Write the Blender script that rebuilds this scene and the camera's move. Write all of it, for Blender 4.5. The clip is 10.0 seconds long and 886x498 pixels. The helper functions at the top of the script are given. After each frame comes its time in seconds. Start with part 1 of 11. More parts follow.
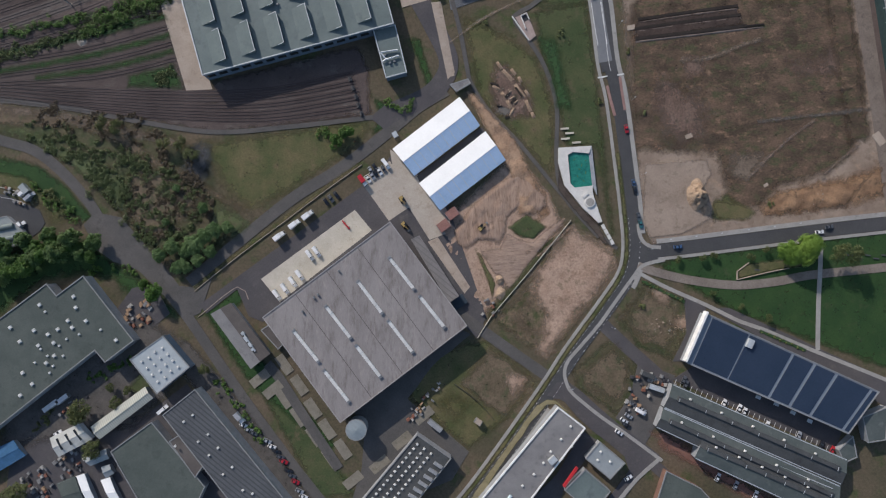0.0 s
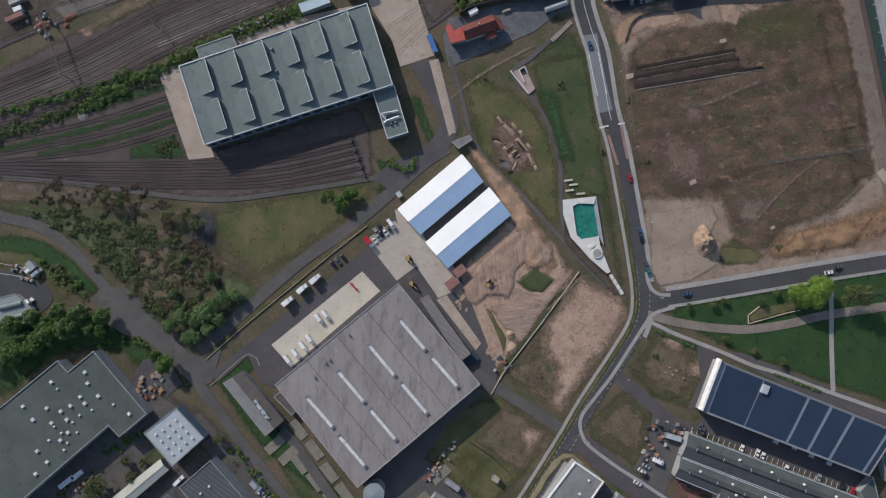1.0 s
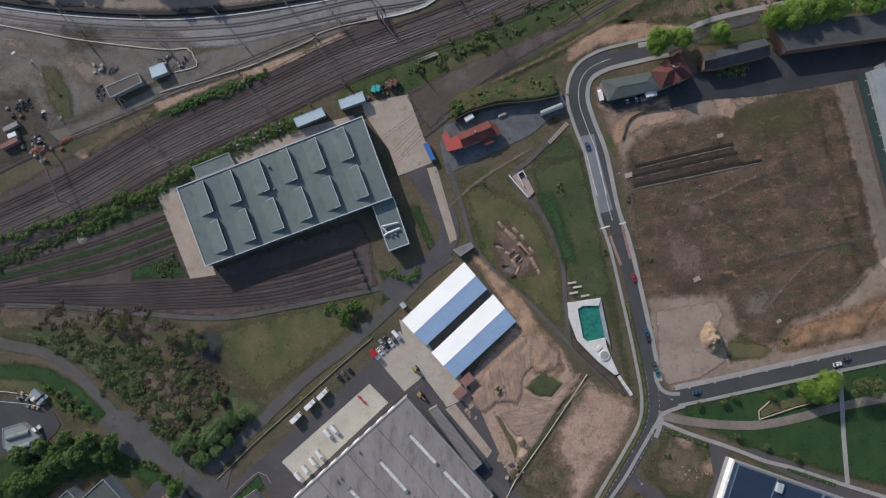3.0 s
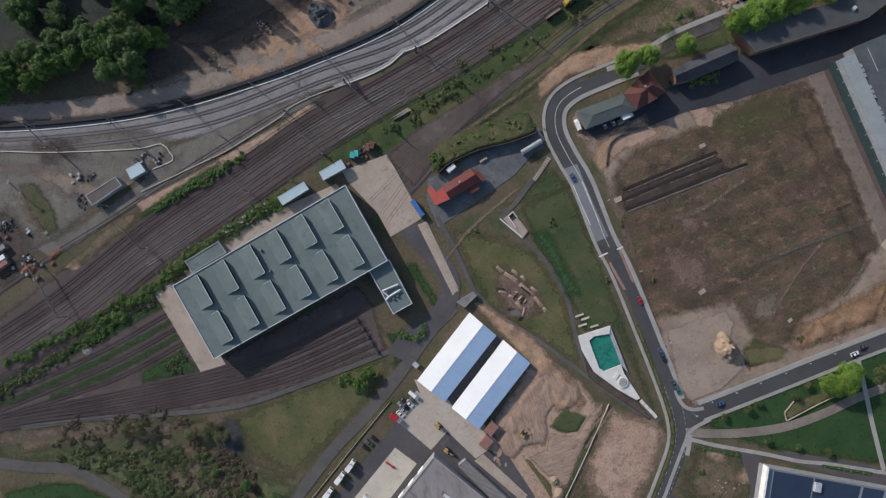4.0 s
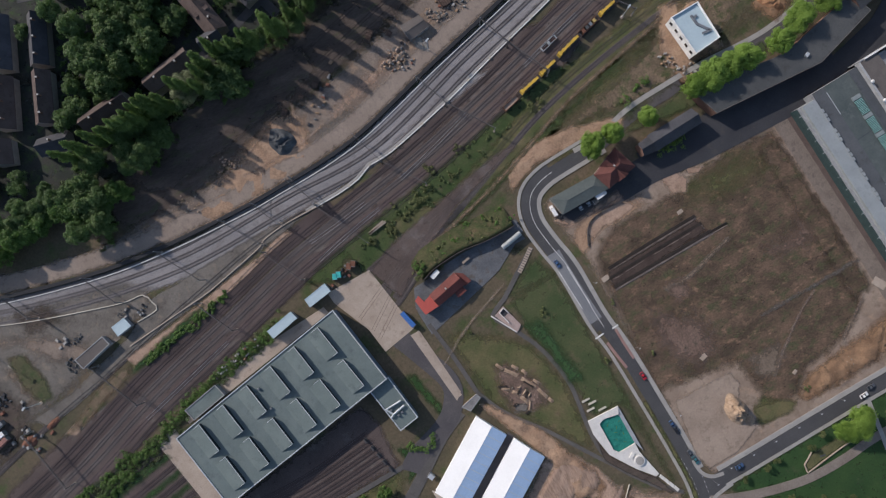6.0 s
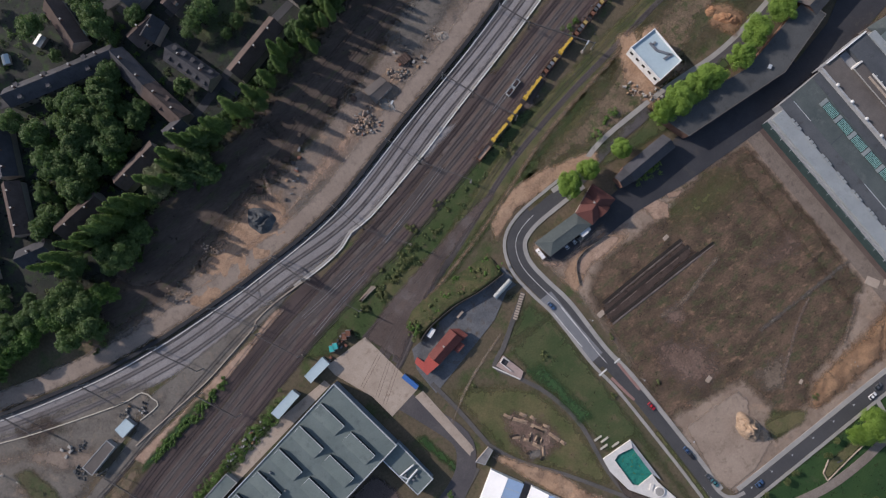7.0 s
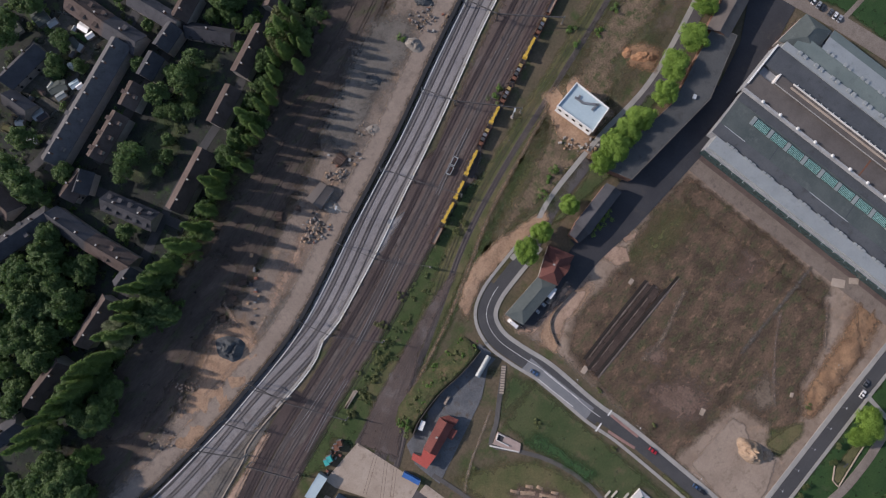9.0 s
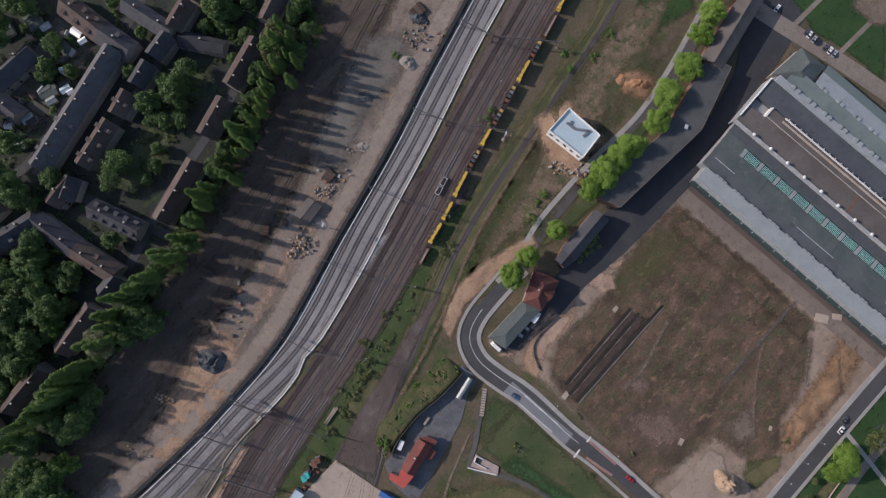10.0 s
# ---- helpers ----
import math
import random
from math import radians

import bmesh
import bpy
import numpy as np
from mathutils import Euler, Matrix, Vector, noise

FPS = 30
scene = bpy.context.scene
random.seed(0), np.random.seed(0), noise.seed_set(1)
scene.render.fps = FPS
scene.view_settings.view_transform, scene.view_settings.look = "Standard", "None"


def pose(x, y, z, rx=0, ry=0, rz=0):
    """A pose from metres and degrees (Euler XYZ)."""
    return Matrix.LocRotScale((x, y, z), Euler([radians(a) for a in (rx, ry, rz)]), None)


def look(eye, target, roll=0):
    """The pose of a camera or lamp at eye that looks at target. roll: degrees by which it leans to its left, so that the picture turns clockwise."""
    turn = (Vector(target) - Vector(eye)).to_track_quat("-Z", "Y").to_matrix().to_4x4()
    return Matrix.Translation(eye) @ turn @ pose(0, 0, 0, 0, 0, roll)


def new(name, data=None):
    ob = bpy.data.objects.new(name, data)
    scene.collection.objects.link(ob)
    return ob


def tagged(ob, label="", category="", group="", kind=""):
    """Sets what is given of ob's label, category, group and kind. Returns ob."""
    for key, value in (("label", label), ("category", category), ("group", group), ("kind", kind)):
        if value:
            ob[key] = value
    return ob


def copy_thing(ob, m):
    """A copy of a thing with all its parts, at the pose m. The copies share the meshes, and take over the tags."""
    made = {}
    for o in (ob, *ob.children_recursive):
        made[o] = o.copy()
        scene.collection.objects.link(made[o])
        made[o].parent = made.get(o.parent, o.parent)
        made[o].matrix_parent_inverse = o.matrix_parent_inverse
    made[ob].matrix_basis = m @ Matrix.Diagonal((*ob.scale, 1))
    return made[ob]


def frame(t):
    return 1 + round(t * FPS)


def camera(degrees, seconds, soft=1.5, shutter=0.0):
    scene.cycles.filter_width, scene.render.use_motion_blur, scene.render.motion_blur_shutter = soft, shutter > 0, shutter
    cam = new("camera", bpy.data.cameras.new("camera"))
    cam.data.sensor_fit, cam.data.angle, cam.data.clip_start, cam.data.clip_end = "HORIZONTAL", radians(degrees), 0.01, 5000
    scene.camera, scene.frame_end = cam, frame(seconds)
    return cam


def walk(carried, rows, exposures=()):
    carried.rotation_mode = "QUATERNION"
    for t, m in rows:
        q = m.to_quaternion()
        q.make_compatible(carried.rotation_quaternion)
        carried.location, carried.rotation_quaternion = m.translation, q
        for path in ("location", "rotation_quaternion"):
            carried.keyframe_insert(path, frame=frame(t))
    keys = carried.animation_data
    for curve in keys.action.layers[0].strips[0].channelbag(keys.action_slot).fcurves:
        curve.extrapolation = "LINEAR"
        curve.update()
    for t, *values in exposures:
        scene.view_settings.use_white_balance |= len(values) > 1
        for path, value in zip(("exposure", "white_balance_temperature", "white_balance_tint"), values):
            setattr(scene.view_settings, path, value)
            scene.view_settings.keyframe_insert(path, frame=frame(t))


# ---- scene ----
cam = camera(76.5, 10.0, soft=1.2)
ROWS = [
    (0.0, 0.15, -2.40, 288.44, 0.986, 0.190, -1.342),
    (0.5, -1.13, 11.21, 288.54, 1.198, 0.273, -2.212),
    (1.0, -1.96, 24.99, 288.51, 1.422, 0.378, -3.967),
    (1.5, -2.22, 38.59, 288.64, 1.455, 0.330, -5.599),
    (2.0, -1.67, 52.18, 288.73, 1.603, 0.356, -5.042),
    (2.5, -0.74, 65.46, 288.85, 1.679, 0.347, -3.763),
    (4.0, 5.83, 105.87, 288.93, 1.630, 0.543, -15.740),
    (4.5, 9.71, 117.76, 288.99, 1.796, 0.500, -16.189),
    (5.0, 14.49, 129.45, 289.00, 1.984, 0.447, -19.465),
    (5.5, 20.48, 141.16, 289.09, 1.956, 0.467, -22.229),
    (7.0, 43.92, 175.03, 289.22, 2.346, 0.386, -32.487),
    (7.5, 52.20, 183.50, 289.52, 2.574, 0.322, -39.311),
    (8.0, 60.91, 189.37, 290.07, 3.096, 0.357, -47.000),
    (8.5, 69.15, 194.04, 290.51, 3.489, 0.067, -45.694),
    (9.0, 76.78, 197.61, 290.60, 3.577, -0.300, -44.362),
    (9.5, 83.48, 200.08, 290.93, 3.509, -0.514, -43.243),
    (10.0, 89.38, 202.34, 291.09, 3.261, -0.660, -42.164),

]
walk(cam, [(t, pose(x, y, z, rx, ry, rz)) for t, x, y, z, rx, ry, rz in ROWS], exposures=[(0.0, 0.06, 6480, 12.5), (2.5, 0.06, 6450, 12), (5.0, 0.08, 6480, 12.5), (7.0, 0.14, 6600, 17), (10.0, 0.16, 6620, 18)])

# ---- light: a low afternoon sun and a clear sky ----
SUN_WAY = Vector((0.56, -0.83, 0)).normalized()
SUN_ELEVATION = 26.0
world = bpy.data.worlds.new("sky")
scene.world = world
world.use_nodes = True
sky = world.node_tree.nodes.new("ShaderNodeTexSky")
sky.sky_type = "NISHITA"
sky.sun_disc = False
sky.sun_elevation = radians(SUN_ELEVATION)
sky.sun_rotation = math.atan2(-SUN_WAY.x, -SUN_WAY.y)
world.node_tree.nodes["Background"].inputs[1].default_value = 0.15
world.node_tree.links.new(sky.outputs[0], world.node_tree.nodes["Background"].inputs[0])
sun = new("sun", bpy.data.lights.new("sun", "SUN"))
sun.data.energy, sun.data.angle, sun.data.color = 4.0, radians(0.6), (1.0, 0.935, 0.865)
down = Vector((SUN_WAY.x * math.cos(radians(SUN_ELEVATION)), SUN_WAY.y * math.cos(radians(SUN_ELEVATION)), -math.sin(radians(SUN_ELEVATION))))
sun.matrix_world = look((0, 0, 500), Vector((0, 0, 500)) + down)


# ---- materials ----
def nodes_of(name):
    m = bpy.data.materials.new(name)
    m.use_nodes = True
    return m, m.node_tree.nodes, m.node_tree.links


def surface(name, a, b, big=30.0, small=1.2, c=None, spots=0.5, rough=0.9, metal=0.0, bump=0.15, soft=False, stretch=(1, 1, 1), turn=0.0, vary=0.0, grain=0.25, d=None):
    """Two colours mixed by a large and a small noise, a third one in spots, with fine relief."""
    m, n, l = nodes_of(name)
    p = n["Principled BSDF"]
    p.inputs["Roughness"].default_value = rough
    p.inputs["Metallic"].default_value = metal
    p.inputs["Specular IOR Level"].default_value = 0.5 if rough < 0.5 else 0.2
    geo = n.new("ShaderNodeNewGeometry")
    mp = n.new("ShaderNodeMapping")
    mp.inputs["Rotation"].default_value = (0, 0, radians(turn))
    mp.inputs["Scale"].default_value = stretch
    l.new(geo.outputs["Position"], mp.inputs[0])
    n1 = n.new("ShaderNodeTexNoise")
    n1.inputs["Scale"].default_value, n1.inputs["Detail"].default_value, n1.inputs["Roughness"].default_value = 1 / big, 6, 0.62
    n2 = n.new("ShaderNodeTexNoise")
    n2.inputs["Scale"].default_value, n2.inputs["Detail"].default_value, n2.inputs["Roughness"].default_value = 1 / small, 5, 0.7
    for k in (n1, n2):
        l.new(mp.outputs[0], k.inputs["Vector"])
    r1 = n.new("ShaderNodeMapRange")
    r1.inputs[1].default_value, r1.inputs[2].default_value = 0.36, 0.64
    l.new(n1.outputs[0], r1.inputs[0])
    mix = n.new("ShaderNodeMixRGB")
    mix.inputs[1].default_value, mix.inputs[2].default_value = (*a, 1), (*b, 1)
    l.new(r1.outputs[0], mix.inputs[0])
    out = mix.outputs[0]
    for third, amount, move in ((c, spots, 37.0), (d, 0.35, 211.0)):
        if not third:
            continue
        n3 = n.new("ShaderNodeTexNoise")
        n3.inputs["Scale"].default_value, n3.inputs["Detail"].default_value, n3.inputs["Roughness"].default_value = 2.2 / big, 7, 0.7
        off = n.new("ShaderNodeVectorMath")
        off.inputs[1].default_value = (move, 91.0, 13.0)
        l.new(mp.outputs[0], off.inputs[0])
        l.new(off.outputs[0], n3.inputs["Vector"])
        r3 = n.new("ShaderNodeMapRange")
        r3.inputs[1].default_value, r3.inputs[2].default_value = 0.62 - 0.2 * amount, 0.76 - 0.2 * amount
        l.new(n3.outputs[0], r3.inputs[0])
        mx = n.new("ShaderNodeMixRGB")
        mx.inputs[2].default_value = (*third, 1)
        l.new(r3.outputs[0], mx.inputs[0])
        l.new(out, mx.inputs[1])
        out = mx.outputs[0]
    hs = n.new("ShaderNodeHueSaturation")
    r2 = n.new("ShaderNodeMapRange")
    r2.inputs[1].default_value, r2.inputs[2].default_value = 0.25, 0.75
    r2.inputs[3].default_value, r2.inputs[4].default_value = 1 - grain, 1 + grain
    l.new(n2.outputs[0], r2.inputs[0])
    value = r2.outputs[0]
    if vary:
        info = n.new("ShaderNodeObjectInfo")
        rv = n.new("ShaderNodeMapRange")
        rv.inputs[3].default_value, rv.inputs[4].default_value = 1 - vary, 1 + vary
        l.new(info.outputs["Random"], rv.inputs[0])
        mul = n.new("ShaderNodeMath")
        mul.operation = "MULTIPLY"
        l.new(value, mul.inputs[0])
        l.new(rv.outputs[0], mul.inputs[1])
        value = mul.outputs[0]
    l.new(value, hs.inputs["Value"])
    l.new(out, hs.inputs["Color"])
    l.new(hs.outputs[0], p.inputs["Base Color"])
    if bump:
        bp = n.new("ShaderNodeBump")
        bp.inputs["Strength"].default_value, bp.inputs["Distance"].default_value = 0.8, bump
        l.new(n2.outputs[0], bp.inputs["Height"])
        l.new(bp.outputs[0], p.inputs["Normal"])
    if soft:
        # ragged, fading rim: "rim" runs from 0 at the border to 1 inside
        at = n.new("ShaderNodeAttribute")
        at.attribute_name = "rim"
        nn = n.new("ShaderNodeTexNoise")
        nn.inputs["Scale"].default_value, nn.inputs["Detail"].default_value, nn.inputs["Roughness"].default_value = 0.22, 8, 0.72
        l.new(geo.outputs["Position"], nn.inputs["Vector"])
        add = n.new("ShaderNodeMath")
        add.operation = "MULTIPLY_ADD"
        add.inputs[1].default_value = 2.2
        l.new(nn.outputs[0], add.inputs[0])
        l.new(at.outputs["Fac"], add.inputs[2])
        ra = n.new("ShaderNodeMapRange")
        ra.inputs[1].default_value, ra.inputs[2].default_value = 0.95, 2.0
        l.new(add.outputs[0], ra.inputs[0])
        tr = n.new("ShaderNodeBsdfTransparent")
        ms = n.new("ShaderNodeMixShader")
        l.new(ra.outputs[0], ms.inputs[0])
        l.new(tr.outputs[0], ms.inputs[1])
        l.new(p.outputs[0], ms.inputs[2])
        l.new(ms.outputs[0], n["Material Output"].inputs[0])
    return m


def striped(name, a, b, pitch, turn, share=0.5, rough=0.6, metal=0.0, bump=0.05, stain=0.2, big=14.0):
    """Straight ribs or seams across a sheet: pitch metres apart, at that turn in degrees, weathered."""
    m = surface(name, a, tuple(min(1, v * (1 + stain)) for v in a), big, 1.5, rough=rough, metal=metal, bump=0, grain=0.12)
    n, l = m.node_tree.nodes, m.node_tree.links
    p = n["Principled BSDF"]
    base = p.inputs["Base Color"].links[0].from_socket
    geo = n.new("ShaderNodeNewGeometry")
    mp = n.new("ShaderNodeMapping")
    mp.inputs["Rotation"].default_value = (0, 0, radians(-turn))
    l.new(geo.outputs["Position"], mp.inputs[0])
    sp = n.new("ShaderNodeSeparateXYZ")
    l.new(mp.outputs[0], sp.inputs[0])
    dv = n.new("ShaderNodeMath")
    dv.operation = "DIVIDE"
    dv.inputs[1].default_value = pitch
    l.new(sp.outputs[0], dv.inputs[0])
    fr = n.new("ShaderNodeMath")
    fr.operation = "FRACT"
    l.new(dv.outputs[0], fr.inputs[0])
    lt = n.new("ShaderNodeMath")
    lt.operation = "LESS_THAN"
    lt.inputs[1].default_value = share
    l.new(fr.outputs[0], lt.inputs[0])
    mx = n.new("ShaderNodeMixRGB")
    mx.inputs[2].default_value = (*b, 1)
    l.new(lt.outputs[0], mx.inputs[0])
    l.new(base, mx.inputs[1])
    l.new(mx.outputs[0], p.inputs["Base Color"])
    bp = n.new("ShaderNodeBump")
    bp.inputs["Strength"].default_value, bp.inputs["Distance"].default_value = 0.6, bump
    l.new(lt.outputs[0], bp.inputs["Height"])
    l.new(bp.outputs[0], p.inputs["Normal"])
    return m


def plain(name, c, rough=0.5, metal=0.0, grain=0.12, vary=0.0, big=3.0):
    return surface(name, c, tuple(v * 0.8 for v in c), big, 0.6, rough=rough, metal=metal, bump=0.0, grain=grain, vary=vary)


def leaves(name, a, b):
    m, n, l = nodes_of(name)
    p = n["Principled BSDF"]
    p.inputs["Roughness"].default_value = 0.7
    geo = n.new("ShaderNodeNewGeometry")
    info = n.new("ShaderNodeObjectInfo")
    ad = n.new("ShaderNodeMath")
    ad.operation = "MULTIPLY_ADD"
    ad.inputs[1].default_value, ad.inputs[2].default_value = 0.6, 0.0
    l.new(geo.outputs["Random Per Island"], ad.inputs[0])
    a2 = n.new("ShaderNodeMath")
    a2.operation = "MULTIPLY_ADD"
    a2.inputs[1].default_value = 0.4
    l.new(info.outputs["Random"], a2.inputs[0])
    l.new(ad.outputs[0], a2.inputs[2])
    mix = n.new("ShaderNodeMixRGB")
    mix.inputs[1].default_value, mix.inputs[2].default_value = (*a, 1), (*b, 1)
    l.new(a2.outputs[0], mix.inputs[0])
    l.new(mix.outputs[0], p.inputs["Base Color"])
    tl = n.new("ShaderNodeBsdfTranslucent")
    l.new(mix.outputs[0], tl.inputs[0])
    ms = n.new("ShaderNodeMixShader")
    ms.inputs[0].default_value = 0.42
    l.new(p.outputs[0], ms.inputs[1])
    l.new(tl.outputs[0], ms.inputs[2])
    l.new(ms.outputs[0], n["Material Output"].inputs[0])
    return m


GRASS_DRY = surface("dry_meadow", (0.075, 0.075, 0.035), (0.12, 0.10, 0.055), 22, 1.0, c=(0.05, 0.075, 0.022), spots=0.5, soft=True)
GROUND = surface("rough_ground", (0.068, 0.062, 0.038), (0.115, 0.088, 0.06), 30, 1.4, c=(0.048, 0.066, 0.024), spots=0.5, grain=0.35)
GRASS = surface("lawn", (0.019, 0.048, 0.016), (0.030, 0.063, 0.020), 14, 0.9, c=(0.050, 0.063, 0.030), spots=0.25, soft=True, grain=0.3)
EMBANK_GREEN = surface("siding_grass", (0.034, 0.057, 0.019), (0.057, 0.074, 0.029), 10, 0.9, c=(0.074, 0.066, 0.038), spots=0.4, soft=True, grain=0.35)
LAWN_DULL = surface("dull_lawn", (0.039, 0.060, 0.024), (0.071, 0.080, 0.037), 16, 0.9, c=(0.103, 0.086, 0.052), spots=0.35, soft=True, grain=0.3)
BANK_GRASS = surface("bank_grass", (0.032, 0.046, 0.018), (0.075, 0.070, 0.034), 6, 0.8, c=(0.095, 0.072, 0.042), spots=0.5, d=(0.03, 0.06, 0.016), grain=0.45, bump=0.5)
GRASS_MIX = surface("patchy_grass", (0.061, 0.073, 0.029), (0.118, 0.103, 0.052), 12, 0.9, c=(0.129, 0.101, 0.060), spots=0.3, soft=True, grain=0.3)
SCRUB = surface("scrub_ground", (0.050, 0.062, 0.029), (0.092, 0.078, 0.047), 12, 1.2, c=(0.038, 0.059, 0.022), spots=0.5, soft=True, grain=0.35)
LAWN_WORN = surface("rusty_worn_lawn", (0.072, 0.075, 0.030), (0.105, 0.088, 0.044), 8, 0.9, c=(0.058, 0.072, 0.026), spots=0.45, soft=True, grain=0.3)
BRACKEN_SOIL = surface("bracken_soil", (0.098, 0.077, 0.050), (0.142, 0.108, 0.074), 9, 0.9, c=(0.062, 0.070, 0.036), spots=0.5, soft=True, grain=0.4)
SLOPE_GREEN = surface("slope_weeds", (0.060, 0.082, 0.036), (0.095, 0.112, 0.052), 9, 0.9, c=(0.095, 0.085, 0.052), spots=0.45, soft=True, grain=0.4)
SOIL = surface("brown_field", (0.052, 0.038, 0.027), (0.124, 0.084, 0.059), 15, 1.3, c=(0.063, 0.064, 0.033), spots=0.62, d=(0.203, 0.130, 0.088), grain=0.5, soft=True, stretch=(1, 1.6, 1), turn=-20)
SAND = surface("tan_earth", (0.288, 0.196, 0.143), (0.380, 0.270, 0.202), 10, 1.0, c=(0.220, 0.145, 0.105), spots=0.45, d=(0.165, 0.127, 0.086), grain=0.3, soft=True, bump=0.35)
SAND_TRACKED = surface("tracked_earth", (0.275, 0.188, 0.138), (0.362, 0.257, 0.194), 5, 0.8, c=(0.205, 0.136, 0.097), spots=0.5, soft=True, bump=0.5, stretch=(2.6, 0.35, 1), turn=35)
TRACKED_ACROSS = surface("combed_earth", (0.265, 0.186, 0.143), (0.346, 0.254, 0.197), 5, 0.8, c=(0.205, 0.140, 0.104), spots=0.45, soft=True, bump=0.5, stretch=(0.4, 2.6, 1), turn=40)
PALE_EARTH = surface("pale_gravel", (0.20, 0.150, 0.115), (0.275, 0.215, 0.168), 14, 1.0, c=(0.155, 0.115, 0.086), spots=0.4, d=(0.28, 0.20, 0.142), grain=0.13, soft=True, bump=0.1)
ORANGE_EARTH = surface("orange_sand", (0.27, 0.172, 0.112), (0.35, 0.238, 0.16), 9, 0.9, c=(0.19, 0.128, 0.088), spots=0.45, grain=0.28, soft=True, bump=0.35)
RED_EARTH = surface("red_earth", (0.19, 0.112, 0.066), (0.27, 0.168, 0.10), 7, 0.9, c=(0.12, 0.08, 0.05), spots=0.5, soft=True, bump=0.4)
EARTH_RED_DRY = surface("dry_red_soil", (0.116, 0.078, 0.061), (0.171, 0.118, 0.094), 10, 1.0, c=(0.065, 0.054, 0.040), spots=0.55, soft=True, grain=0.45)
EMERALD = surface("fresh_sown_grass", (0.024, 0.058, 0.022), (0.036, 0.072, 0.028), 10, 0.9, c=(0.05, 0.06, 0.028), spots=0.4, soft=True, grain=0.3)
GARDEN_GREEN = surface("rough_garden_grass", (0.040, 0.060, 0.026), (0.070, 0.084, 0.042), 9, 1.0, c=(0.060, 0.050, 0.040), spots=0.45, soft=True, grain=0.35)
# paving and soil of the lit gardens, with sunlight in the paler colour
GARDEN_SUNLIT = surface("sunlit_garden_paving_and_soil", (0.060, 0.060, 0.052), (0.105, 0.096, 0.082), 6, 1.0, c=(0.045, 0.060, 0.030), spots=0.5, soft=True, grain=0.35)
# garden soil and grass, darkened: shade of houses and trees is in the colour
GARDEN_SHADE = surface("shade_darkened_garden_soil", (0.021, 0.027, 0.022), (0.037, 0.037, 0.034), 9, 1.0, c=(0.034, 0.064, 0.021), spots=0.5, soft=True, grain=0.35)
STRIP_EARTH = surface("trampled_works_earth", (0.150, 0.120, 0.098), (0.212, 0.170, 0.138), 18, 1.0, c=(0.100, 0.086, 0.076), spots=0.5, d=(0.26, 0.180, 0.122), grain=0.28, soft=True, bump=0.25)
WORKS_ROAD = surface("rolled_works_road", (0.21, 0.168, 0.138), (0.25, 0.204, 0.168), 12, 0.8, c=(0.175, 0.142, 0.118), spots=0.35, grain=0.15, soft=True, bump=0.1)
BROWN_VERGE = surface("brown_weedy_verge", (0.105, 0.080, 0.054), (0.165, 0.122, 0.084), 9, 1.0, c=(0.056, 0.066, 0.028), spots=0.72, d=(0.21, 0.15, 0.10), grain=0.4, soft=True, bump=0.3)
YARD_BALLAST = surface("old_yard_ballast", (0.069, 0.053, 0.049), (0.096, 0.075, 0.068), 30, 0.5, c=(0.120, 0.107, 0.095), spots=0.4, soft=True, grain=0.4)
MILL_EARTH = surface("maroon_earth", (0.115, 0.078, 0.064), (0.165, 0.115, 0.092), 7, 0.8, c=(0.08, 0.06, 0.052), spots=0.5, soft=True, grain=0.35)
# grey ground colour that stands in for a shaded patch of scrub
SCRUB_SHADE = surface("painted_grey_shade", (0.026, 0.029, 0.034), (0.060, 0.065, 0.072), 7, 1.0, c=(0.028, 0.028, 0.026), spots=0.5, soft=True, grain=0.35, rough=0.6, bump=0.4)
CORNER_GRAVEL = surface("beige_trodden_gravel", (0.232, 0.180, 0.142), (0.292, 0.232, 0.185), 11, 0.9, c=(0.18, 0.136, 0.105), spots=0.3, grain=0.12, soft=True, bump=0.1)
DARK_GRAVEL = surface("dark_yard_gravel", (0.072, 0.067, 0.062), (0.105, 0.096, 0.088), 10, 0.8, c=(0.055, 0.052, 0.048), spots=0.4, soft=True, grain=0.28)
TAN_TRACK = surface("worn_track", (0.12, 0.092, 0.07), (0.165, 0.13, 0.10), 8, 1.0, soft=True, grain=0.3)
DRY_YELLOW = surface("dry_yellow_grass", (0.19, 0.165, 0.095), (0.25, 0.22, 0.14), 8, 0.8, c=(0.10, 0.11, 0.05), spots=0.3, soft=True, grain=0.25)
GRAVEL_ROAD = surface("gravel_road", (0.16, 0.135, 0.115), (0.205, 0.175, 0.15), 12, 0.8, c=(0.13, 0.11, 0.09), spots=0.4, grain=0.25)
RED_PAVING = surface("red_brick_paving", (0.17, 0.085, 0.065), (0.21, 0.11, 0.085), 7, 0.5, c=(0.12, 0.085, 0.075), spots=0.5, grain=0.2, soft=True)
RED_CYCLE = surface("red_cycle_paving", (0.22, 0.13, 0.115), (0.27, 0.17, 0.15), 6, 0.5, grain=0.15)
EARTH_DARK = surface("dark_brown_earth", (0.051, 0.040, 0.034), (0.092, 0.072, 0.060), 16, 1.2, c=(0.057, 0.063, 0.032), spots=0.4, soft=True, grain=0.35, stretch=(0.5, 1.8, 1), turn=-30)
GREY_YARD = surface("grey_yard", (0.104, 0.095, 0.084), (0.152, 0.138, 0.121), 14, 1.0, c=(0.078, 0.068, 0.060), spots=0.4, d=(0.18, 0.150, 0.120), soft=True, grain=0.2)
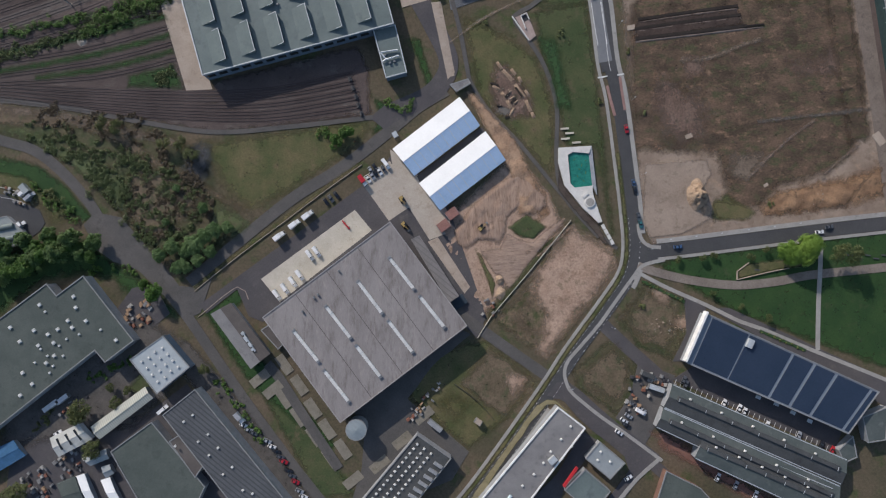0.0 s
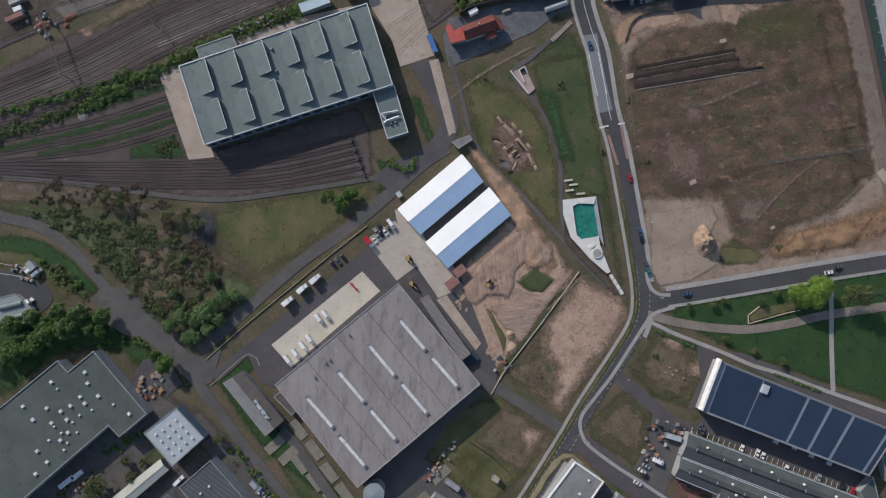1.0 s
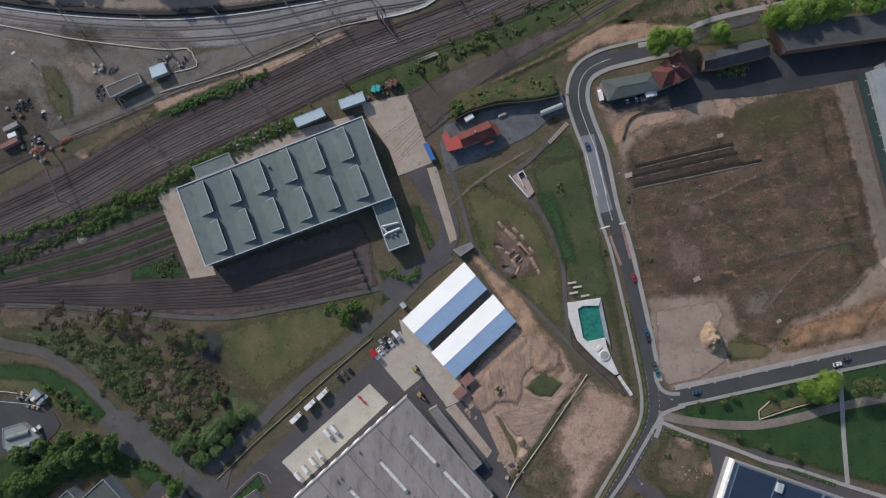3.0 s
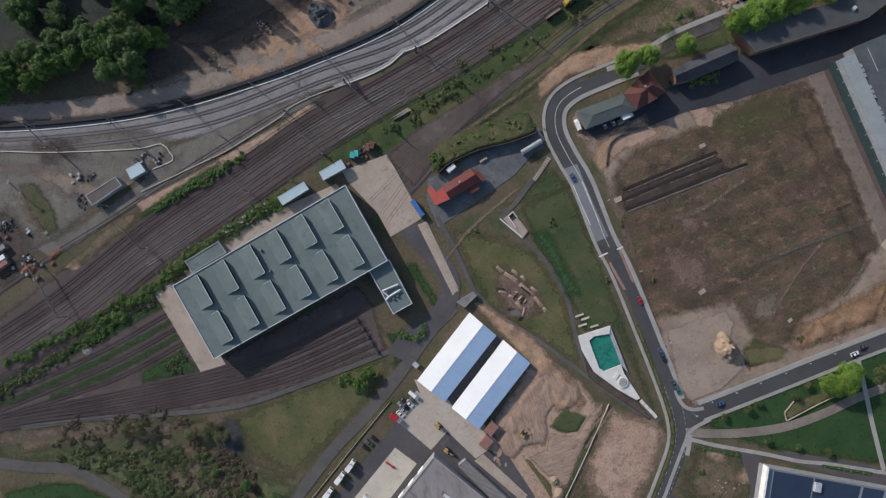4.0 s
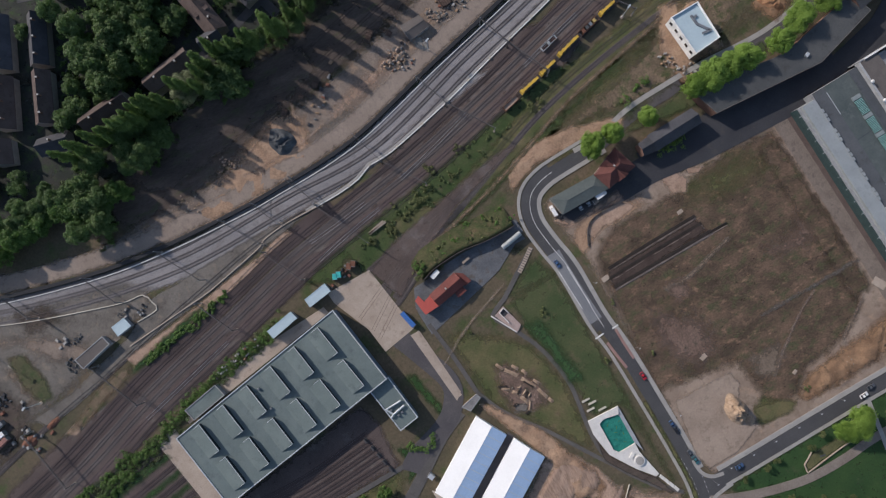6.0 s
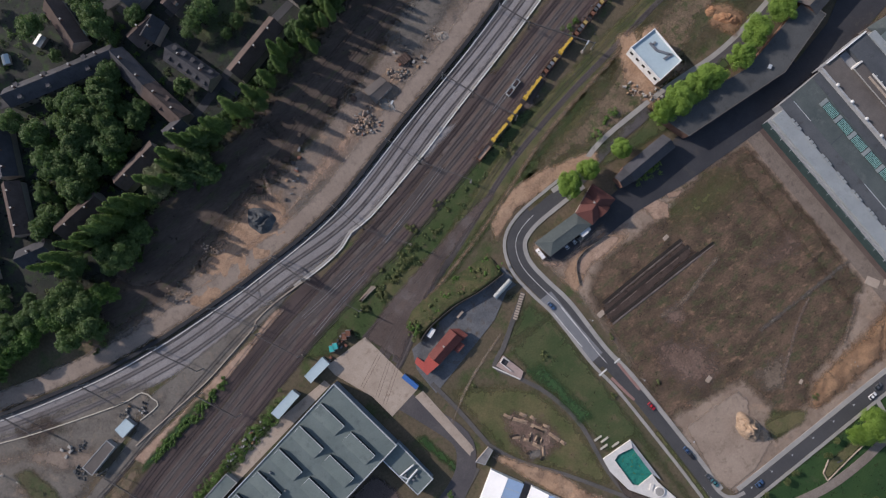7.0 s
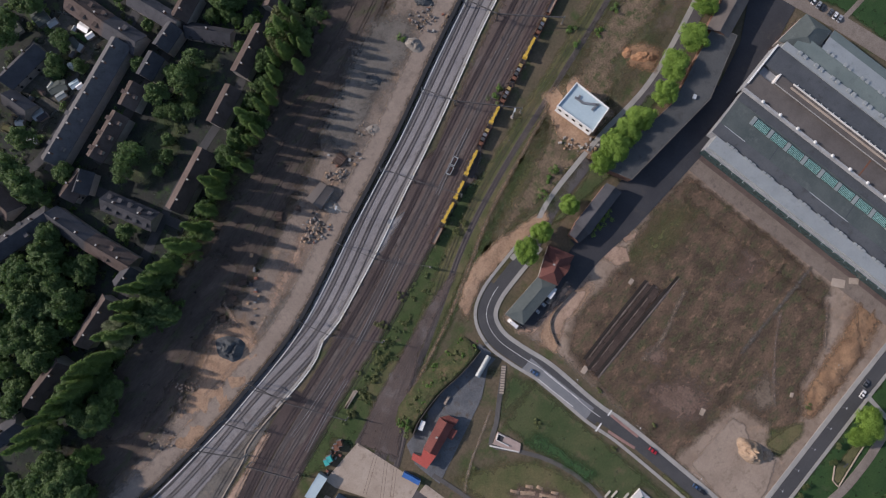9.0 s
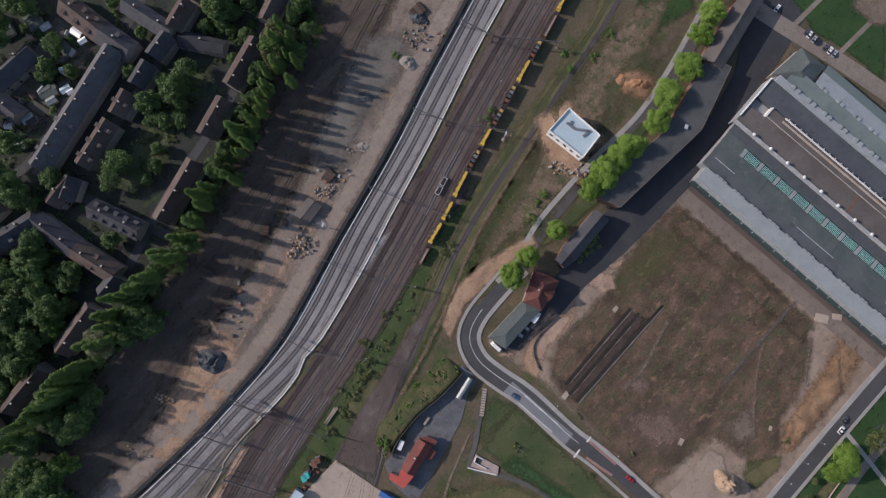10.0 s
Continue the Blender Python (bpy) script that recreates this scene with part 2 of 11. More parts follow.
BALLAST_BROWN = surface("rusty_ballast", (0.079, 0.060, 0.052), (0.109, 0.084, 0.074), 30, 0.5, c=(0.133, 0.115, 0.106), spots=0.45, soft=True, grain=0.4)
BALLAST_GREY = surface("fresh_ballast", (0.185, 0.175, 0.175), (0.235, 0.222, 0.218), 40, 0.5, c=(0.155, 0.14, 0.135), spots=0.4, grain=0.35, soft=True)
BALLAST_BED = surface("ballast_bed", (0.082, 0.068, 0.064), (0.115, 0.098, 0.09), 20, 0.5, grain=0.35)
BED_DARK = surface("oily_ballast", (0.050, 0.038, 0.036), (0.076, 0.058, 0.055), 20, 0.5, grain=0.35)
BED_RED = surface("rust_bed", (0.082, 0.060, 0.057), (0.112, 0.085, 0.078), 20, 0.5, grain=0.35)
RAIL = surface("rail_steel", (0.075, 0.064, 0.060), (0.13, 0.115, 0.105), 8, 0.5, rough=0.4, metal=0.7, bump=0)
ASPHALT = surface("asphalt", (0.052, 0.053, 0.056), (0.066, 0.066, 0.068), 18, 0.6, c=(0.078, 0.077, 0.076), spots=0.25, grain=0.15, bump=0.02)
# dark asphalt, made darker still: shed and tree shade is in the colour
ASPHALT_SHADE = surface("shade_darkened_asphalt", (0.034, 0.035, 0.040), (0.046, 0.047, 0.052), 16, 0.6, c=(0.056, 0.053, 0.052), spots=0.3, grain=0.18, bump=0.02)
ASPHALT_OLD = surface("old_asphalt", (0.077, 0.074, 0.071), (0.099, 0.093, 0.088), 12, 0.7, c=(0.065, 0.062, 0.060), spots=0.3, grain=0.18, bump=0.02)
ASPHALT_YARD = surface("yard_asphalt", (0.066, 0.062, 0.066), (0.085, 0.079, 0.080), 14, 0.7, c=(0.10, 0.094, 0.09), spots=0.3, grain=0.15, bump=0.02)
PAVING = surface("pale_paving", (0.25, 0.24, 0.225), (0.30, 0.29, 0.27), 10, 0.6, c=(0.2, 0.19, 0.18), spots=0.3, grain=0.12, bump=0.02)
KERB = plain("kerb_stone", (0.34, 0.33, 0.31), 0.85)
LINE = plain("road_paint", (0.62, 0.62, 0.60), 0.7, grain=0.25)
CONCRETE = surface("concrete_slab", (0.300, 0.245, 0.197), (0.365, 0.305, 0.250), 10, 0.8, c=(0.25, 0.197, 0.155), spots=0.4, grain=0.12, bump=0.02)
CONCRETE_MID = surface("beige_concrete", (0.345, 0.30, 0.25), (0.40, 0.355, 0.30), 10, 0.8, c=(0.29, 0.245, 0.20), spots=0.4, grain=0.12, bump=0.02)
CONCRETE_PALE = surface("pale_concrete", (0.41, 0.375, 0.31), (0.48, 0.44, 0.37), 9, 0.8, c=(0.35, 0.31, 0.25), spots=0.3, grain=0.1, bump=0.02)
CONCRETE_WHITE = surface("white_concrete", (0.50, 0.485, 0.455), (0.57, 0.555, 0.525), 5, 0.8, c=(0.45, 0.43, 0.4), spots=0.2, grain=0.1, bump=0.02)
ROOF_HALL = surface("grey_sheet_roof", (0.203, 0.186, 0.180), (0.243, 0.225, 0.216), 14, 1.0, c=(0.158, 0.140, 0.133), spots=0.6, d=(0.261, 0.239, 0.225), rough=0.6, grain=0.12, bump=0.02, stretch=(1.8, 0.5, 1), turn=-36)
ROOF_SEAM = plain("dirty_seam", (0.135, 0.122, 0.118), 0.8, grain=0.3)
SKYLIGHT = plain("milky_skylight", (0.60, 0.60, 0.58), 0.35, grain=0.15)
ROOF_GREEN = surface("grey_green_roof", (0.109, 0.138, 0.134), (0.134, 0.164, 0.158), 12, 0.9, c=(0.092, 0.115, 0.115), spots=0.4, rough=0.55, grain=0.08, bump=0.01)
ROOF_GREEN_PALE = surface("pale_green_sheet", (0.20, 0.225, 0.225), (0.23, 0.255, 0.25), 9, 0.9, rough=0.5, grain=0.08, bump=0.01)
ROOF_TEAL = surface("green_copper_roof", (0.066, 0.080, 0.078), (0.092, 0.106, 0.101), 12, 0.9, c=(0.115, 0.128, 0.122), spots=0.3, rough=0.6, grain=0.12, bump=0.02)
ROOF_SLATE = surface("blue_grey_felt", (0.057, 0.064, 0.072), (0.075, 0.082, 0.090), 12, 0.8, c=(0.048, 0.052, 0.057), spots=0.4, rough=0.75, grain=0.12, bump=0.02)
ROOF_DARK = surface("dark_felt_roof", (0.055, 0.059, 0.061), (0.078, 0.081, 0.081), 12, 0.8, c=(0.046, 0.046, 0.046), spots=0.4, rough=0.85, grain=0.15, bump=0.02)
ROOF_FELT = surface("green_grey_felt", (0.067, 0.081, 0.074), (0.087, 0.101, 0.092), 12, 0.8, c=(0.058, 0.069, 0.064), spots=0.4, rough=0.85, grain=0.12, bump=0.02)
ROOF_GRAVEL = surface("gravel_flat_roof", (0.17, 0.165, 0.165), (0.22, 0.215, 0.21), 10, 0.5, c=(0.13, 0.125, 0.125), spots=0.35, rough=0.9, grain=0.15, bump=0.02)
ROOF_BROWN = surface("brown_flat_roof", (0.088, 0.078, 0.073), (0.118, 0.106, 0.098), 10, 0.7, rough=0.9, grain=0.12, bump=0.02)
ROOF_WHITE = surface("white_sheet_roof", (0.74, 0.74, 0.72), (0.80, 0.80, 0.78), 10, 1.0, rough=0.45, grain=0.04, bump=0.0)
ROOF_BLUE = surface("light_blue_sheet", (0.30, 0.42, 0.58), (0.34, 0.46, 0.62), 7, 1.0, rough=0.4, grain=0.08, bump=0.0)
ROOF_METAL = surface("galvanised_roof", (0.254, 0.275, 0.275), (0.295, 0.316, 0.316), 10, 1.0, c=(0.221, 0.242, 0.242), spots=0.3, rough=0.45, metal=0.15, grain=0.06, bump=0.0)
PALE_SHEET = surface("pale_grey_sheet", (0.30, 0.335, 0.35), (0.35, 0.385, 0.40), 10, 1.0, c=(0.27, 0.30, 0.315), spots=0.3, rough=0.5, grain=0.06, bump=0.0)
ROOF_CYAN = surface("pale_blue_roof", (0.34, 0.43, 0.465), (0.38, 0.47, 0.50), 6, 1.0, rough=0.4, grain=0.06, bump=0.0)
ROOF_BEIGE = striped("ribbed_beige_sheet", (0.40, 0.40, 0.34), (0.34, 0.34, 0.29), 1.1, 30, 0.35)
TILE_RED = striped("red_roof_tiles", (0.128, 0.044, 0.038), (0.10, 0.035, 0.030), 0.34, 70, 0.4, rough=0.8, bump=0.04, stain=0.35, big=5)
TILE_BRIGHT = striped("bright_red_sheet", (0.37, 0.080, 0.064), (0.32, 0.068, 0.055), 0.5, 70, 0.3, rough=0.6, bump=0.03)
TILE_ORANGE = striped("clay_roof_tiles", (0.098, 0.040, 0.035), (0.078, 0.032, 0.028), 0.34, 70, 0.4, rough=0.8, bump=0.04, stain=0.35, big=5)
TILE_BROWN = surface("brown_roof_tiles", (0.067, 0.050, 0.044), (0.090, 0.069, 0.062), 6, 0.5, c=(0.050, 0.038, 0.034), spots=0.4, rough=0.9, grain=0.2, bump=0.05, vary=0.18)
TILE_PALE = surface("pale_slate_roof", (0.076, 0.075, 0.078), (0.103, 0.101, 0.105), 5, 0.5, c=(0.056, 0.055, 0.058), spots=0.4, rough=0.75, grain=0.2, bump=0.05)
TILE_GREY = surface("slate_roof", (0.041, 0.043, 0.049), (0.061, 0.061, 0.069), 6, 0.5, c=(0.032, 0.033, 0.039), spots=0.4, rough=0.75, grain=0.2, bump=0.05, vary=0.2)
SOLAR = surface("solar_glass", (0.019, 0.031, 0.054), (0.025, 0.038, 0.064), 20, 1.0, rough=0.25, grain=0.1, bump=0.0)
WALL_WHITE = plain("white_wall", (0.72, 0.72, 0.70), 0.8)
WALL_GREY = plain("grey_cladding", (0.26, 0.27, 0.28), 0.6)
WALL_BLUE = plain("blue_grey_cladding", (0.10, 0.14, 0.19), 0.5)
WALL_RENDER = plain("pale_render", (0.26, 0.235, 0.21), 0.9, vary=0.2)
WALL_BRICK = plain("brown_brick", (0.19, 0.11, 0.085), 0.9, vary=0.2)
TRIM = plain("pale_metal_trim", (0.50, 0.53, 0.54), 0.45, 0.3)
DARK_STEEL = plain("weathered_steel", (0.085, 0.088, 0.09), 0.6, 0.3)
COPING = plain("weathered_coping", (0.26, 0.265, 0.265), 0.6, 0.2)
BEAM_STEEL = plain("dull_beam_steel", (0.105, 0.100, 0.098), 0.7, 0.2)
STEEL = plain("grey_steel", (0.24, 0.25, 0.26), 0.5, 0.5)
GLASS_DARK = plain("window_glass", (0.02, 0.025, 0.03), 0.08, grain=0.02)
TEAL_DARK = plain("dark_green_glazing", (0.036, 0.062, 0.063), 0.2, grain=0.15)
TEAL_GLASS = plain("green_glazing", (0.19, 0.36, 0.325), 0.3, grain=0.1)
RUBBER = plain("tyre_rubber", (0.015, 0.015, 0.015), 0.9)
YELLOW_DULL = plain("dusty_yellow_paint", (0.36, 0.26, 0.10), 0.7, grain=0.3)
DULL_RED = plain("faded_red_sheet", (0.25, 0.13, 0.11), 0.8, grain=0.25)
YELLOW = plain("yellow_paint", (0.56, 0.36, 0.06), 0.5, grain=0.3)
BLUE_PAINT = plain("blue_paint", (0.04, 0.13, 0.36), 0.45)
RED_PAINT = plain("red_paint", (0.45, 0.03, 0.035), 0.4)
TURQUOISE = plain("turquoise_paint", (0.05, 0.38, 0.36), 0.5)
RUST_DARK = plain("dark_rusty_steel", (0.075, 0.055, 0.045), 0.8, grain=0.3)
RUST = plain("rusty_steel", (0.16, 0.075, 0.05), 0.85, grain=0.3)
BARK = plain("bark", (0.09, 0.07, 0.05), 0.95, grain=0.3)
COAL = surface("dark_spoil", (0.045, 0.050, 0.054), (0.085, 0.092, 0.098), 4, 0.7, rough=0.8, bump=0.4, grain=0.35)
STONE = surface("rubble", (0.24, 0.18, 0.14), (0.32, 0.25, 0.20), 4, 0.6, rough=0.95, bump=0.3, grain=0.3)
POOL_WATER = surface("green_pool", (0.012, 0.135, 0.105), (0.028, 0.20, 0.150), 4, 1.0, c=(0.010, 0.085, 0.075), spots=0.5, rough=0.15, grain=0.1, bump=0.0)
LEAF_SPRING = leaves("spring_leaves", (0.125, 0.22, 0.030), (0.20, 0.315, 0.055))
LEAF_DARK = leaves("dark_leaves", (0.041, 0.087, 0.028), (0.098, 0.167, 0.044))
LEAF_MID = leaves("green_leaves", (0.048, 0.109, 0.019), (0.100, 0.190, 0.034))
LEAF_OLIVE = leaves("olive_leaves", (0.065, 0.088, 0.028), (0.130, 0.145, 0.052))
LEAF_POPLAR = leaves("poplar_leaves", (0.064, 0.123, 0.025), (0.119, 0.200, 0.047))
LEAF_SCRUB = leaves("scrub_leaves", (0.064, 0.100, 0.034), (0.118, 0.150, 0.058))

LEAF_SAGE = leaves("sage_leaves", (0.074, 0.138, 0.046), (0.142, 0.225, 0.080))
LEAF_BROWN = leaves("dry_bracken", (0.095, 0.075, 0.048), (0.15, 0.118, 0.078))
LEAF_SILVER = leaves("silver_leaves", (0.13, 0.16, 0.075), (0.21, 0.24, 0.13))


# ---- geometry helpers ----
class Geo:
    """Gathers faces for one mesh."""

    def __init__(self):
        self.v, self.f = [], []

    def face(self, *pts):
        k = len(self.v)
        self.v += [tuple(q) for q in pts]
        self.f.append(tuple(range(k, k + len(pts))))
        return self

    def prism(self, poly, z0, z1):
        if area(poly) < 0:
            poly = poly[::-1]
        n, k = len(poly), len(self.v)
        self.v += [(x, y, z0) for x, y in poly] + [(x, y, z1) for x, y in poly]
        self.f += [(k + i, k + (i + 1) % n, k + n + (i + 1) % n, k + n + i) for i in range(n)]
        self.f += [tuple(range(k + n, k + 2 * n)), tuple(range(k + n - 1, k - 1, -1))]
        return self

    def box(self, c, z0, lx, ly, lz, turn=0.0):
        return self.prism(rect(c, lx, ly, turn), z0, z0 + lz)

    def bar(self, a, b, width, z0, z1):
        """An upright slab along the line a-b."""
        (ax, ay), (bx, by) = a[:2], b[:2]
        d = math.hypot(bx - ax, by - ay) or 1
        nx, ny = -(by - ay) / d * width / 2, (bx - ax) / d * width / 2
        return self.prism([(ax + nx, ay + ny), (ax - nx, ay - ny), (bx - nx, by - ny), (bx + nx, by + ny)], z0, z1)

    def tube(self, a, b, r0, r1=None, n=8):
        """A round bar from a to b in space."""
        a, b = Vector(a), Vector(b)
        r1 = r0 if r1 is None else r1
        w = (b - a).normalized()
        s = w.orthogonal().normalized()
        u = w.cross(s)
        k = len(self.v)
        for q, r in ((a, r0), (b, r1)):
            self.v += [tuple(q + (s * math.cos(2 * math.pi * i / n) + u * math.sin(2 * math.pi * i / n)) * r) for i in range(n)]
        self.f += [(k + i, k + (i + 1) % n, k + n + (i + 1) % n, k + n + i) for i in range(n)]
        self.f += [tuple(range(k + n, k + 2 * n)), tuple(range(k + n - 1, k - 1, -1))]
        return self

    def strip(self, line, width, z, z_side=None):
        """A flat band along a line; with z_side its edges go down to that height."""
        line = [Vector((x, y)) for x, y in line]
        left, right = [], []
        for i, q in enumerate(line):
            d = (line[min(i + 1, len(line) - 1)] - line[max(i - 1, 0)]).normalized()
            s = Vector((-d.y, d.x)) * width / 2
            left.append(q + s)
            right.append(q - s)
        k, n = len(self.v), len(line)
        self.v += [(q.x, q.y, z) for q in left] + [(q.x, q.y, z) for q in right]
        self.f += [(k + n + i, k + n + i + 1, k + i + 1, k + i) for i in range(n - 1)]
        if z_side is not None:
            j = len(self.v)
            self.v += [(q.x, q.y, z_side) for q in left] + [(q.x, q.y, z_side) for q in right]
            self.f += [(k + i, k + i + 1, j + i + 1, j + i) for i in range(n - 1)]
            self.f += [(j + n + i, j + n + i + 1, k + n + i + 1, k + n + i) for i in range(n - 1)]
        return self

    def mesh(self, name, mat, origin=(0, 0, 0), smooth=False):
        me = bpy.data.meshes.new(name)
        ox, oy, oz = origin
        me.from_pydata([(x - ox, y - oy, z - oz) for x, y, z in self.v], [], self.f)
        me.materials.append(mat)
        if smooth:
            me.polygons.foreach_set("use_smooth", [True] * len(me.polygons))
        me.update()
        return me


def area(poly):
    return 0.5 * sum(a[0] * b[1] - b[0] * a[1] for a, b in zip(poly, poly[1:] + poly[:1]))


def rect(c, lx, ly, turn=0.0):
    s, k = math.sin(radians(turn)), math.cos(radians(turn))
    return [(c[0] + x * k - y * s, c[1] + x * s + y * k) for x, y in ((-lx / 2, -ly / 2), (lx / 2, -ly / 2), (lx / 2, ly / 2), (-lx / 2, ly / 2))]


def lerp(a, b, f):
    return tuple(p + (q - p) * f for p, q in zip(a, b))


def centre(poly):
    return (sum(p[0] for p in poly) / len(poly), sum(p[1] for p in poly) / len(poly))


def heading(a, b):
    return math.degrees(math.atan2(b[1] - a[1], b[0] - a[0]))


def smooth_line(pts, step=4.0, closed=False):
    """A Catmull-Rom line through the points."""
    out, n = [], len(pts)
    for i in range(n if closed else n - 1):
        q = [pts[(i + k) % n] if closed else pts[min(max(i + k, 0), n - 1)] for k in (-1, 0, 1, 2)]
        m = max(2, int(math.hypot(q[2][0] - q[1][0], q[2][1] - q[1][1]) / step))
        for j in range(m):
            f = j / m
            out.append(tuple(0.5 * (2 * q[1][k] + (q[2][k] - q[0][k]) * f + (2 * q[0][k] - 5 * q[1][k] + 4 * q[2][k] - q[3][k]) * f * f
                                    + (3 * q[1][k] - q[0][k] - 3 * q[2][k] + q[3][k]) * f ** 3) for k in (0, 1)))
    if not closed:
        out.append(tuple(pts[-1]))
    return out


def aside(line, d):
    """The line moved d metres to its left."""
    out = []
    for i, q in enumerate(line):
        a, b = line[max(i - 1, 0)], line[min(i + 1, len(line) - 1)]
        w = math.hypot(b[0] - a[0], b[1] - a[1]) or 1
        out.append((q[0] - (b[1] - a[1]) / w * d, q[1] + (b[0] - a[0]) / w * d))
    return out


def thing(name, at=(0, 0, 0), label="", category="", group="", kind=""):
    ob = new(name)
    ob.empty_display_size = 0.5
    ob.location = at
    return tagged(ob, label, category, group, kind)


def part(name, geo, mat, parent, label="", smooth=False):
    """One mesh under a thing or a part; geo holds world places, the thing stands unturned at its own."""
    top = parent
    while top.parent:
        top = top.parent
    me = geo if isinstance(geo, bpy.types.Mesh) else geo.mesh(name, mat, top.location, smooth)
    ob = new(name, me)
    ob.parent = parent
    return tagged(ob, label)


def solid(name, geo, mat, label, category, group="", kind="", smooth=False):
    """A thing that is one mesh."""
    at = geo.v[0] if kind != "structure" else (0, 0, 0)
    ob = new(name, geo.mesh(name, mat, at, smooth))
    ob.location = at
    return tagged(ob, label, category, group, kind)


# ---- the ground ----
LAYER = [0.0]


def ground_patch(name, mat, poly, rim=4.0, cell=2.0, label="", category="ground", relief=0.0, lift=0.0, raised=0.0, edge=1.6):
    """An area of the ground with a ragged, fading edge, on a fine grid; each lies a little above the one before."""
    LAYER[0] += 0.003
    z = LAYER[0] + lift
    p = np.array(poly)
    lo, hi = p.min(0) - rim, p.max(0) + rim
    nx, ny = int((hi[0] - lo[0]) / cell) + 2, int((hi[1] - lo[1]) / cell) + 2
    gx, gy = np.meshgrid(lo[0] + np.arange(nx) * cell, lo[1] + np.arange(ny) * cell)
    inside = np.zeros(gx.shape, bool)
    far = np.full(gx.shape, 1e9)
    for (ax, ay), (bx, by) in zip(poly, poly[1:] + poly[:1]):
        dx, dy = bx - ax, by - ay
        f = np.clip(((gx - ax) * dx + (gy - ay) * dy) / (dx * dx + dy * dy + 1e-9), 0, 1)
        far = np.minimum(far, np.hypot(gx - ax - f * dx, gy - ay - f * dy))
        if dy:
            inside ^= ((ay > gy) != (by > gy)) & (gx < dx * (gy - ay) / dy + ax)
    near = np.where(inside, far, -far) / rim
    keep = near > -1
    index = np.full(gx.shape, -1)
    index[keep] = np.arange(keep.sum())
    zz = np.full(gx.shape, z)
    if raised:
        zz += raised * np.clip(near * rim / edge, 0, 1)
    if relief:
        for j in range(ny):
            for i in range(nx):
                if keep[j, i]:
                    q = Vector((gx[j, i], gy[j, i], 0))
                    zz[j, i] += relief * max(0, noise.noise(q / 9) + 0.5 * noise.noise(q / 3.5) + 0.35) * min(1, max(0, near[j, i]))
    ok = keep[:-1, :-1] & keep[1:, :-1] & keep[:-1, 1:] & keep[1:, 1:]
    faces = np.stack([index[:-1, :-1][ok], index[:-1, 1:][ok], index[1:, 1:][ok], index[1:, :-1][ok]], 1)
    me = bpy.data.meshes.new(name)
    me.from_pydata(np.stack([gx[keep], gy[keep], zz[keep]], 1).tolist(), [], faces.tolist())
    me.attributes.new("rim", "FLOAT", "POINT").data.foreach_set("value", np.clip(near[keep], -1, 1).astype(np.float32))
    me.materials.append(mat)
    if relief or raised:
        me.polygons.foreach_set("use_smooth", [True] * len(me.polygons))
    return tagged(new(name, me), label, category, kind="structure")


def slab(name, mat, poly, z0, z1, label, category, kind="structure"):
    return solid(name, Geo().prism(poly, z0, z1), mat, label, category, kind=kind)


ROAD_LAYER = [0.0]


def road(name, mat, line, width, z=0.12, label="", category="road"):
    ROAD_LAYER[0] += 0.0015
    z += ROAD_LAYER[0]
    return solid(name, Geo().strip(line, width, z, 0.0), mat, label, category, kind="structure")


def dashes(name, line, offset, width=0.15, on=1.2, gap=1.6, z=0.275, label="white dashed line painted on the asphalt road"):
    g, run = Geo(), 0.0
    line = aside(line, offset)
    for a, b in zip(line, line[1:]):
        d = math.hypot(b[0] - a[0], b[1] - a[1])
        s = -run % (on + gap)
        while s < d:
            e = min(s + on, d)
            g.strip([lerp(a, b, s / d), lerp(a, b, e / d)], width, z)
            s += on + gap
        run += d
    return solid(name, g, LINE, label, "road marking", kind="structure")


def footway(line, off, width, gaps, mat=None, z=0.27, label="pale paved footway with a kerb"):
    """A pavement beside a road, left open within each gap: (place, radius)."""
    run, rest = [], aside(line, off)
    for q in rest + [None]:
        if q and all(math.hypot(q[0] - g[0], q[1] - g[1]) > r for g, r in gaps):
            run.append(q)
        else:
            if len(run) > 1:
                road("pavement", mat or PAVING, run, width, z, label, "pavement")
            run = []
sheet = Geo().prism([(-3500, -3500), (3500, -3500), (3500, 3500), (-3500, 3500)], -2.0, 0.0)
solid("ground", sheet, GROUND, "rough dry grass and bare soil round the works", "ground", kind="structure")

# meadows, lawns and scrub
ground_patch("scrub", SCRUB, [(-245.2, 93.4), (-192.7, 81.8), (-151.9, 69.1), (-125.8, 59.7), (-117.4, 37.6), (-100.1, 25.6), (-112.1, 5.5), (-132.7, -8.5), (-141.4, -5.4), (-167.1, 22.8), (-190.1, 48.1), (-245.4, 69.9)], 8, label="scrubby slope of brown soil and low bushes")
ground_patch("meadow", GRASS_MIX, [(-125.8, 61.2), (-105.3, 63.6), (-76.1, 67.3), (-39.6, 72.3), (-35.3, 64.8), (-47.3, 52.0), (-82.6, 31.0), (-100.2, 22.7), (-114.5, 37.6)], 6, label="mown meadow with dry and green patches")
ground_patch("verge", GRASS_MIX, [(-251.4, 60.7), (-216.4, 52.3), (-187.6, 21.2), (-202.2, 18.7), (-207.9, 28.7), (-228.2, 37.9), (-251.5, 42.3)], 5, label="rough grass between lane and lorry park")
ground_patch("verge", GRASS, [(-245.6, 55.9), (-222.2, 54.7), (-207.6, 50.9), (-193.2, 39.4), (-180.0, 23.1), (-185.2, 20.0), (-200.6, 30.3), (-215.0, 43.5), (-245.6, 49.4)], 2.5, 1.2, label="green grass verge beside the lane")
